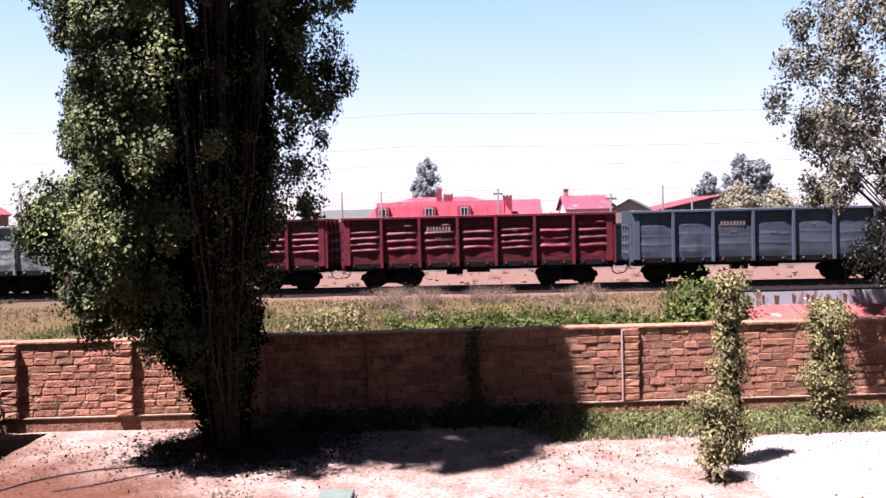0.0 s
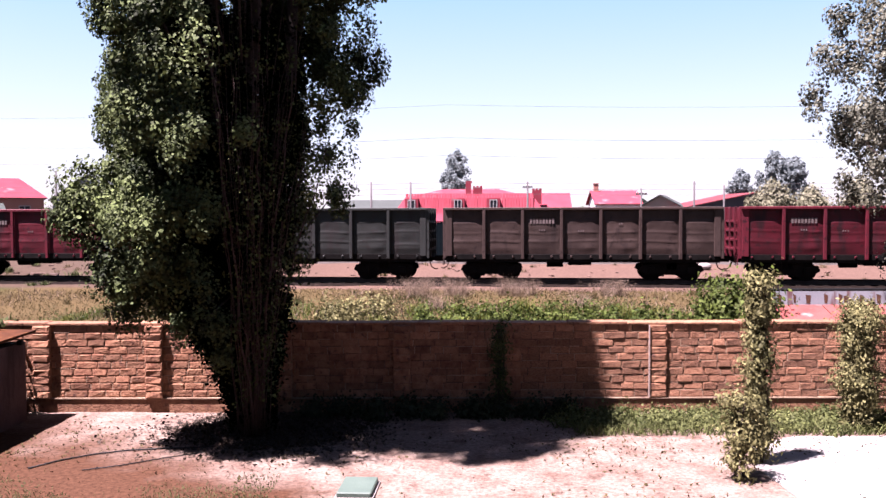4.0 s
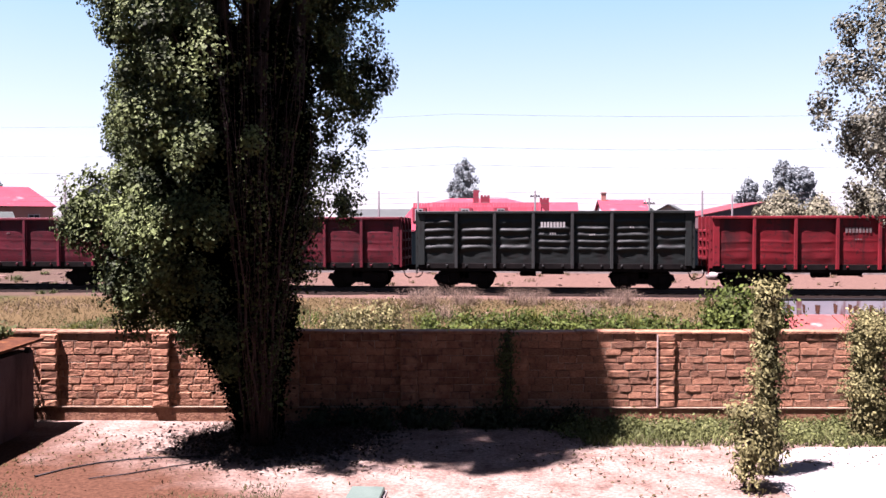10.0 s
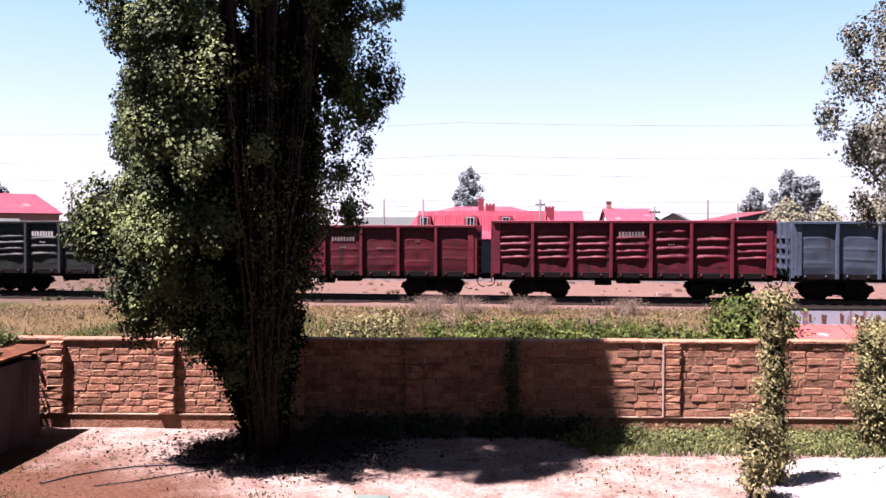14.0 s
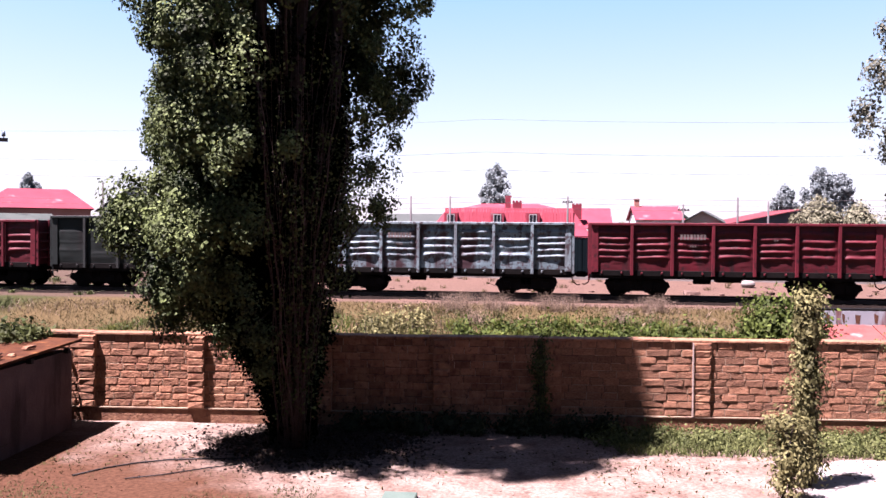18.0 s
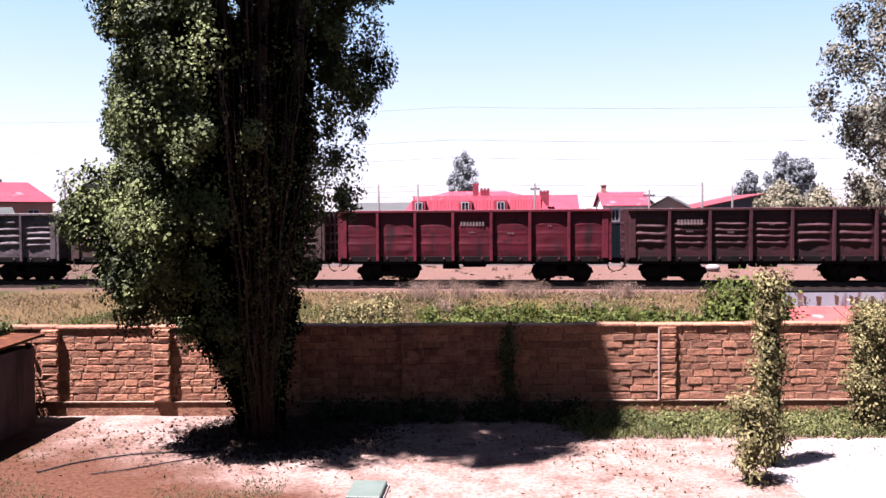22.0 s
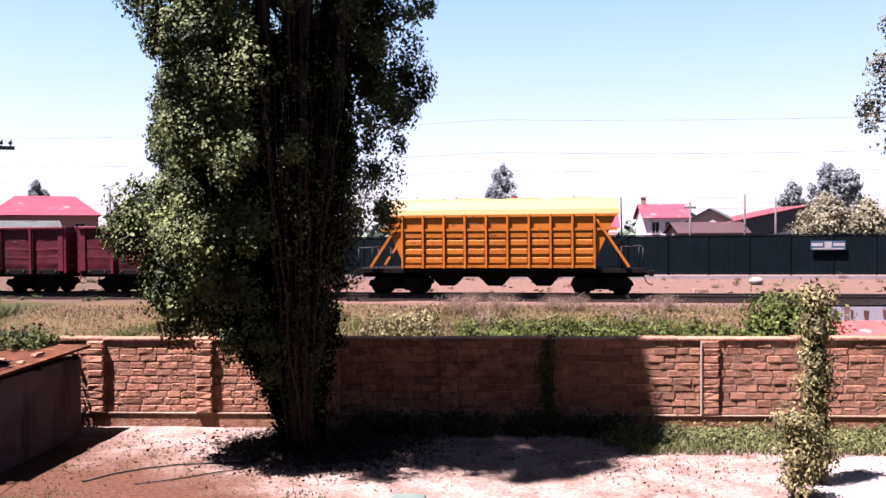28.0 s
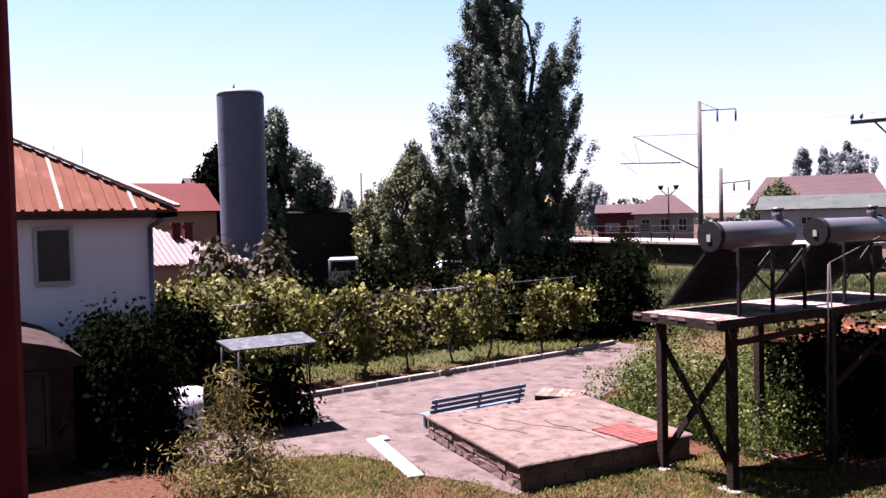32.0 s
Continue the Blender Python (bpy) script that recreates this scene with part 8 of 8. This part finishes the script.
def left_background():
    house("salmon_gable_house", "salmon house with a red roof behind the tower", -64.0, 13.2, 0, 92, 8.5, 7, 5.0, 2.1, PINK_WALL, BRICK_ROOF)
    house("dark_roof_house", "house with a dark brown roof behind the tower", -68, 20.5, 0, 92, 6, 6, 5.4, 2.3, BEIGE_WALL, BROWN_ROOF)
    striped = material("ribbed_pale_roof", (0.20, 0.115, 0.125), (0.25, 0.15, 0.16), 1.0, 0.75, 0.2, 20, spread=0.1)
    PALE_RIB = material("pale_roof_rib", (0.36, 0.27, 0.28), (0.44, 0.34, 0.35), 1.0, 0.8, 0.1, 20, spread=0.05)
    t = thing("low_outbuilding", pose(-43.0, 10.4, 0, 0, 0, 92), "low brick outbuilding with a pale ribbed roof", "outbuilding")
    bm = bmesh.new()
    box(bm, -3.2, 2.0, -1.8, 1.8, -0.2, 2.3)
    part("wall", bm, PINK_WALL, t)
    bm = bmesh.new()
    thick(bm, [(-3.6, -2.2, 2.2), (3.0, -2.2, 2.2), (-0.6, 1.9, 3.9), (-3.6, 1.9, 3.9)], (0, 0, -0.05))
    roof = part("roof", bm, striped, t)
    for k in range(25):
        x = -3.5 + k * 0.26
        u = 1.0 if x < -0.6 else max(0.0, 1 - (x + 0.6) / 3.6)
        bm = bmesh.new()
        beam(bm, (x, -2.2, 2.22), (x, -2.2 + 4.1 * u, 2.22 + 1.7 * u), 0.11, 0.05)
        if u > 0.05:
            part("sheet_rib", bm, PALE_RIB, roof)
        else:
            bm.free()
    for x, y in ((0.1, 0.6), (0.75, 0.75)):
        bm = bmesh.new()
        box(bm, x - 0.2, x + 0.2, y - 0.2, y + 0.2, 3.0, 4.15)
        box(bm, x - 0.24, x + 0.24, y - 0.24, y + 0.24, 4.05, 4.15)
        part("chimney", bm, BRICK_ROOF, t)
    t = thing("white_van", pose(-46.6, 20.9, 0.12, 0, 0, 155), "small white van parked under the trees", "van")
    white = material("white_car_paint", (0.74, 0.74, 0.76), (0.70, 0.70, 0.72), 2.0, 0.3, 0.0, 20, spread=0.0)
    bm = bmesh.new()
    thick(bm, [(-2.1, -0.85, 0.35), (2.1, -0.85, 0.35), (2.1, -0.85, 1.0), (1.5, -0.85, 1.75), (-2.0, -0.85, 1.8), (-2.1, -0.85, 1.1)], (0, 1.7, 0))
    part("body", bm, white, t, bevel=0.06)
    for x in (-1.3, 1.3):
        for y in (-0.8, 0.8):
            bm = bmesh.new()
            tube(bm, (x, y - 0.1, 0.32), (x, y + 0.1, 0.32), 0.32, n=18)
            part("wheel", bm, SOOT, t)
    for a, b in ((-1.8, -0.7), (-0.5, 0.5), (0.65, 1.4)):
        for y in (-0.87, 0.85):
            bm = bmesh.new()
            box(bm, a, b, y, y + 0.02, 1.12, 1.6)
            part("side_window", bm, WINDOW_DARK, t)
    bm = bmesh.new()
    thick(bm, [(-2.13, -0.72, 1.10), (-2.13, 0.72, 1.10), (-2.06, 0.66, 1.64), (-2.06, -0.66, 1.64)], (-0.03, 0, 0))
    part("rear_window", bm, VOID, t, "dark tinted rear window")
    bm = bmesh.new()
    box(bm, -2.14, -2.11, -0.3, 0.3, 0.72, 0.9)
    part("number_plate", bm, PALE_WOOD, t)
    for y in (-0.79, 0.7):
        bm = bmesh.new()
        box(bm, -2.13, -2.09, y, y + 0.09, 0.75, 1.05)
        part("tail_lamp", bm, RED_ROOF, t)
    t = thing("white_car", pose(-42.9, 25.9, 0.15, 0, 0, 118), "white saloon car parked under the poplar", "car")
    bm = bmesh.new()
    thick(bm, [(-2.1, -0.82, 0.32), (2.1, -0.82, 0.32), (2.12, -0.82, 0.72), (1.1, -0.82, 0.92), (-1.7, -0.82, 0.95), (-2.12, -0.82, 0.85)], (0, 1.64, 0))
    body = part("body", bm, white, t, bevel=0.05)
    bm = bmesh.new()
    thick(bm, [(-1.55, -0.72, 0.93), (0.95, -0.72, 0.91), (0.35, -0.66, 1.42), (-1.05, -0.66, 1.44)], (0, 1.4, 0))
    part("cabin", bm, white, t, bevel=0.05)
    for y in (-0.735, 0.69):
        bm = bmesh.new()
        thick(bm, [(-1.25, y, 0.98), (0.7, y, 0.98), (0.28, y, 1.34), (-0.98, y, 1.34)], (0, 0.03, 0))
        part("side_window", bm, WINDOW_DARK, t)
    for x in (-1.3, 1.3):
        for y in (-0.74, 0.74):
            bm = bmesh.new()
            tube(bm, (x, y - 0.09, 0.3), (x, y + 0.09, 0.3), 0.3, n=18)
            part("wheel", bm, SOOT, t)
    # the trees' shade is painted into the barn's wall colour
    t = thing("dark_barn", pose(-52.0, 21.2, 0, 0, 0, 88), "barn beneath the trees, its shade painted into near-black walls", "barn")
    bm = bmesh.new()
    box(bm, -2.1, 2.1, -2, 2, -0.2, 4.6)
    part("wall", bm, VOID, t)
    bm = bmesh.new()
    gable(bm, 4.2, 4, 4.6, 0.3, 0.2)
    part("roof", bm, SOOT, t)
    for nm, x, y, h in (("radio_mast", -63, 9.2, 9.6), ("radio_mast", -66, 7.2, 9.6), ("radio_mast", -66, 7.8, 9.8)):
        t = thing(nm, pose(x, y, 0), "thin grey rooftop aerial mast", "mast")
        bm = bmesh.new()
        tube(bm, (0, 0, 0), (0, 0, h), 0.06, 0.03, 6)
        part("rod", bm, POLE_WOOD, t)
    t = thing("trestle_mast", pose(-73.4, 33.2, 0.3), "dark A-shaped railway signal frame", "mast")
    for s in (-1, 1):
        bm = bmesh.new()
        tube(bm, (s * 1.3, s * 0.9, 0), (0, 0, 6.6), 0.14, 0.1, 8)
        part("leg", bm, DARK_STEEL, t)
    pole(-72.7, 34.8, 0.3, 8.2, 0.11, 0)


left_background()
tree("poplar_tree", "tall broad poplar with dense blue-green leaves", (-39.2, 27.4, 0.1), [(1.2, -1.0, 1.2), (2.0, -2.0, 2.2), (3.0, -3.2, 3.3), (4.2, -3.9, 3.6), (5.0, -4.3, 4.0), (6.7, -4.6, 3.9), (8.5, -4.7, 4.0), (9.8, -4.3, 4.3), (12.0, -3.5, 4.7), (13.8, -3.2, 4.6), (14.8, -3.1, 3.8), (15.4, -3.0, 1.6), (16.5, -2.7, 1.2), (18.0, -2.3, 0.9), (20.2, -0.9, 0.4)], 5760, 62, 0.088, LEAF_BLUE, 61, 0.22, 4, 0.20, 0.15, 90, thin=((1.5, 2.0, 10.5, 15.0, 0.85, 9.0),), bark=ASH_BARK, flare=0.7, face=54, plumes=320)
acacia_leaf = leaf_material("acacia_leaf", (0.016, 0.027, 0.010), (0.33, 0.37, 0.155), 0.2)
tree("acacia_tree", "spreading green acacia beside the tall poplar", (-41.5, 22.0, 0.1), [(0.8, -1.6, 2.4), (2.2, -2.5, 3.2), (4.0, -2.7, 3.4), (5.6, -1.9, 3.2), (6.9, -0.6, 2.6), (8.0, 0.6, 1.6)], 620, 52, 0.115, acacia_leaf, 62, 0.16, 3, 0.25, 0.1, 60, flare=0.9, face=60, lobes=42, pull=0.52)
tree("shade_tree", "large dark green tree behind the water tower", (-53.0, 19.4, 0), [(1.5, -2.0, 2.6), (4.0, -2.8, 3.4), (6.5, -3.0, 3.3), (8.5, -2.6, 2.6), (10.2, -1.8, 1.4), (11.4, -0.5, 0.3)], 1700, 55, 0.14, LEAF_BLUE, 63, 0.3, 1, 0.30, 0.1, 40, face=70, plumes=115)
tree("shade_tree", "dark tree behind the salmon house", (-65.0, 19.0, 0), [(2.5, -1.5, 1.5), (5.0, -2.0, 2.0), (7.5, -1.8, 1.8), (9.4, -0.6, 0.6)], 220, 60, 0.26, LEAF_SHADED, 64, 0.25, 1, 0.55, 0.3, 30)
tree("garden_tree", "yellow-green young tree beside the dark barn", (-49.0, 24.6, 0.1), [(0.8, -1.6, 1.6), (2.2, -2.2, 2.2), (3.6, -1.6, 1.6), (4.4, -0.4, 0.4)], 200, 44, 0.18, LEAF_VINE, 65, 0.12, 1, 0.4, 0.3, 30)
tree("garden_tree", "leafy green tree by the platform end", (-33.8, 31.0, 0.2), [(0.4, -1.4, 1.4), (1.1, -1.8, 1.8), (1.8, -1.3, 1.3), (2.3, -0.4, 0.4)], 150, 44, 0.15, LEAF_VINE, 66, 0.12, 1, 0.4, 0.3, 30)
for k, (x, y, h, r) in enumerate(((-30.6, 72.0, 2.9, 1.8), (-33.8, 75.0, 3.4, 2.0), (-27.8, 74.0, 3.0, 1.8))):
    tree("garden_tree", "small yellow-green garden tree by the grey house", (x, y, 1.0), [(0.3, -r * 0.8, r * 0.8), (h * 0.5, -r, r), (h * 0.8, -r * 0.6, r * 0.6), (h, -0.2, 0.2)], 120, 60, 0.13, LEAF_VINE, 180 + k, 0.1, 1, 0.3, 0.3, 20, group="trees by the grey house")
FAR = [(1.2, 132, 13.2, 2.5), (42.6, 124, 9.6, 2.2), (46.9, 122, 12.6, 2.6), (49.3, 121.6, 11.6, 1.8), (-82.5, 113.2, 12.4, 1.5), (-77.5, 116.5, 12.8, 4.0), (-80.6, 115.5, 12.2, 1.0), (-67.6, 122.6, 11.0, 1.7), (-105.8, 92.0, 8.2, 2.6), (-103.0, 47.4, 6.6, 1.3), (-101.0, 50.5, 6.2, 1.6)]
tree("garden_tree", "round green tree before the long depot", (-55.5, 72.0, 1.0), [(0.4, -1.8, 1.8), (1.7, -2.8, 2.8), (3.9, -2.6, 2.6), (5.0, -1.6, 1.6), (5.6, -0.3, 0.3)], 260, 70, 0.17, acacia_leaf, 79, 0.2, 1, 0.36, 0.1, 12, lobes=34, pull=0.6)
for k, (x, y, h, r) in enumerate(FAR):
    tree("far_poplar", "distant poplar above the roofs, paled by haze in its leaf colour", (x, y, 1.0), [(0.4, -r * 0.7, r * 0.7), (h * 0.3, -r * 1.1, r * 1.1), (h * 0.7, -r * 1.1, r * 1.1), (h * 0.9, -r * 0.8, r * 0.8), (h, -0.3, 0.3)], 190, 80, 0.22, LEAF_HAZE, 70 + k, 0.2, 1, 0.36, 0.1, 12, group="distant poplars", lobes=26, pull=0.7, rise=0.1)
for k, (x, y, h, r) in enumerate(((25.2, 66.5, 5.4, 2.6), (28.2, 66.0, 4.9, 2.4), (31.5, 65.0, 5.3, 2.4))):
    tree("far_bush", "pale yellowish round tree behind the fence", (x, y, 1.0), [(0.4, -r * 0.6, r * 0.6), (h * 0.4, -r, r), (h * 0.75, -r * 0.8, r * 0.8), (h, -0.3, 0.3)], 150, 80, 0.17, LEAF_PALE, 90 + k, 0.15, 1, 0.5, 0.2, 12, group="dusty trees behind the fence")


def skyline():
    """A far line of low trees and roofs that hides the bare horizon."""
    rng = np.random.default_rng(15)
    n = 26000
    a = rng.uniform(-2.2, 1.4, n)
    d = rng.uniform(230, 330, n)
    h = np.abs(rng.normal(0, 1, n)) * (1.6 + 1.4 * np.sin(a * 37) + 0.9 * np.sin(a * 91)) + 0.2
    p = np.stack((np.sin(a) * d, np.cos(a) * d, 1.0 + np.clip(h, 0.2, 7.0)), 1)
    ob = new("far_woods", leaves("far_woods", p, 1.6, LEAF_BLUE, rng))
    tagged(ob, "distant line of hazy tree tops", "woods", kind="stuff")


skyline()


def motions():
    for w, offset in TRAIN:
        rows = []
        for t in (0.0, 4.0, 8.0, 12.0, 16.0, 20.0, 24.0, 28.0, 32.0):
            s = 9.95 - 16.492 * t - 0.0022 * t * t + offset
            x = s * math.cos(TRACK_TURN)
            rows.append((t, pose(x, TRACK_Y + s * math.sin(TRACK_TURN), RAIL_Z, 0, 0, math.degrees(TRACK_TURN))))
        walk(w, rows)


motions()
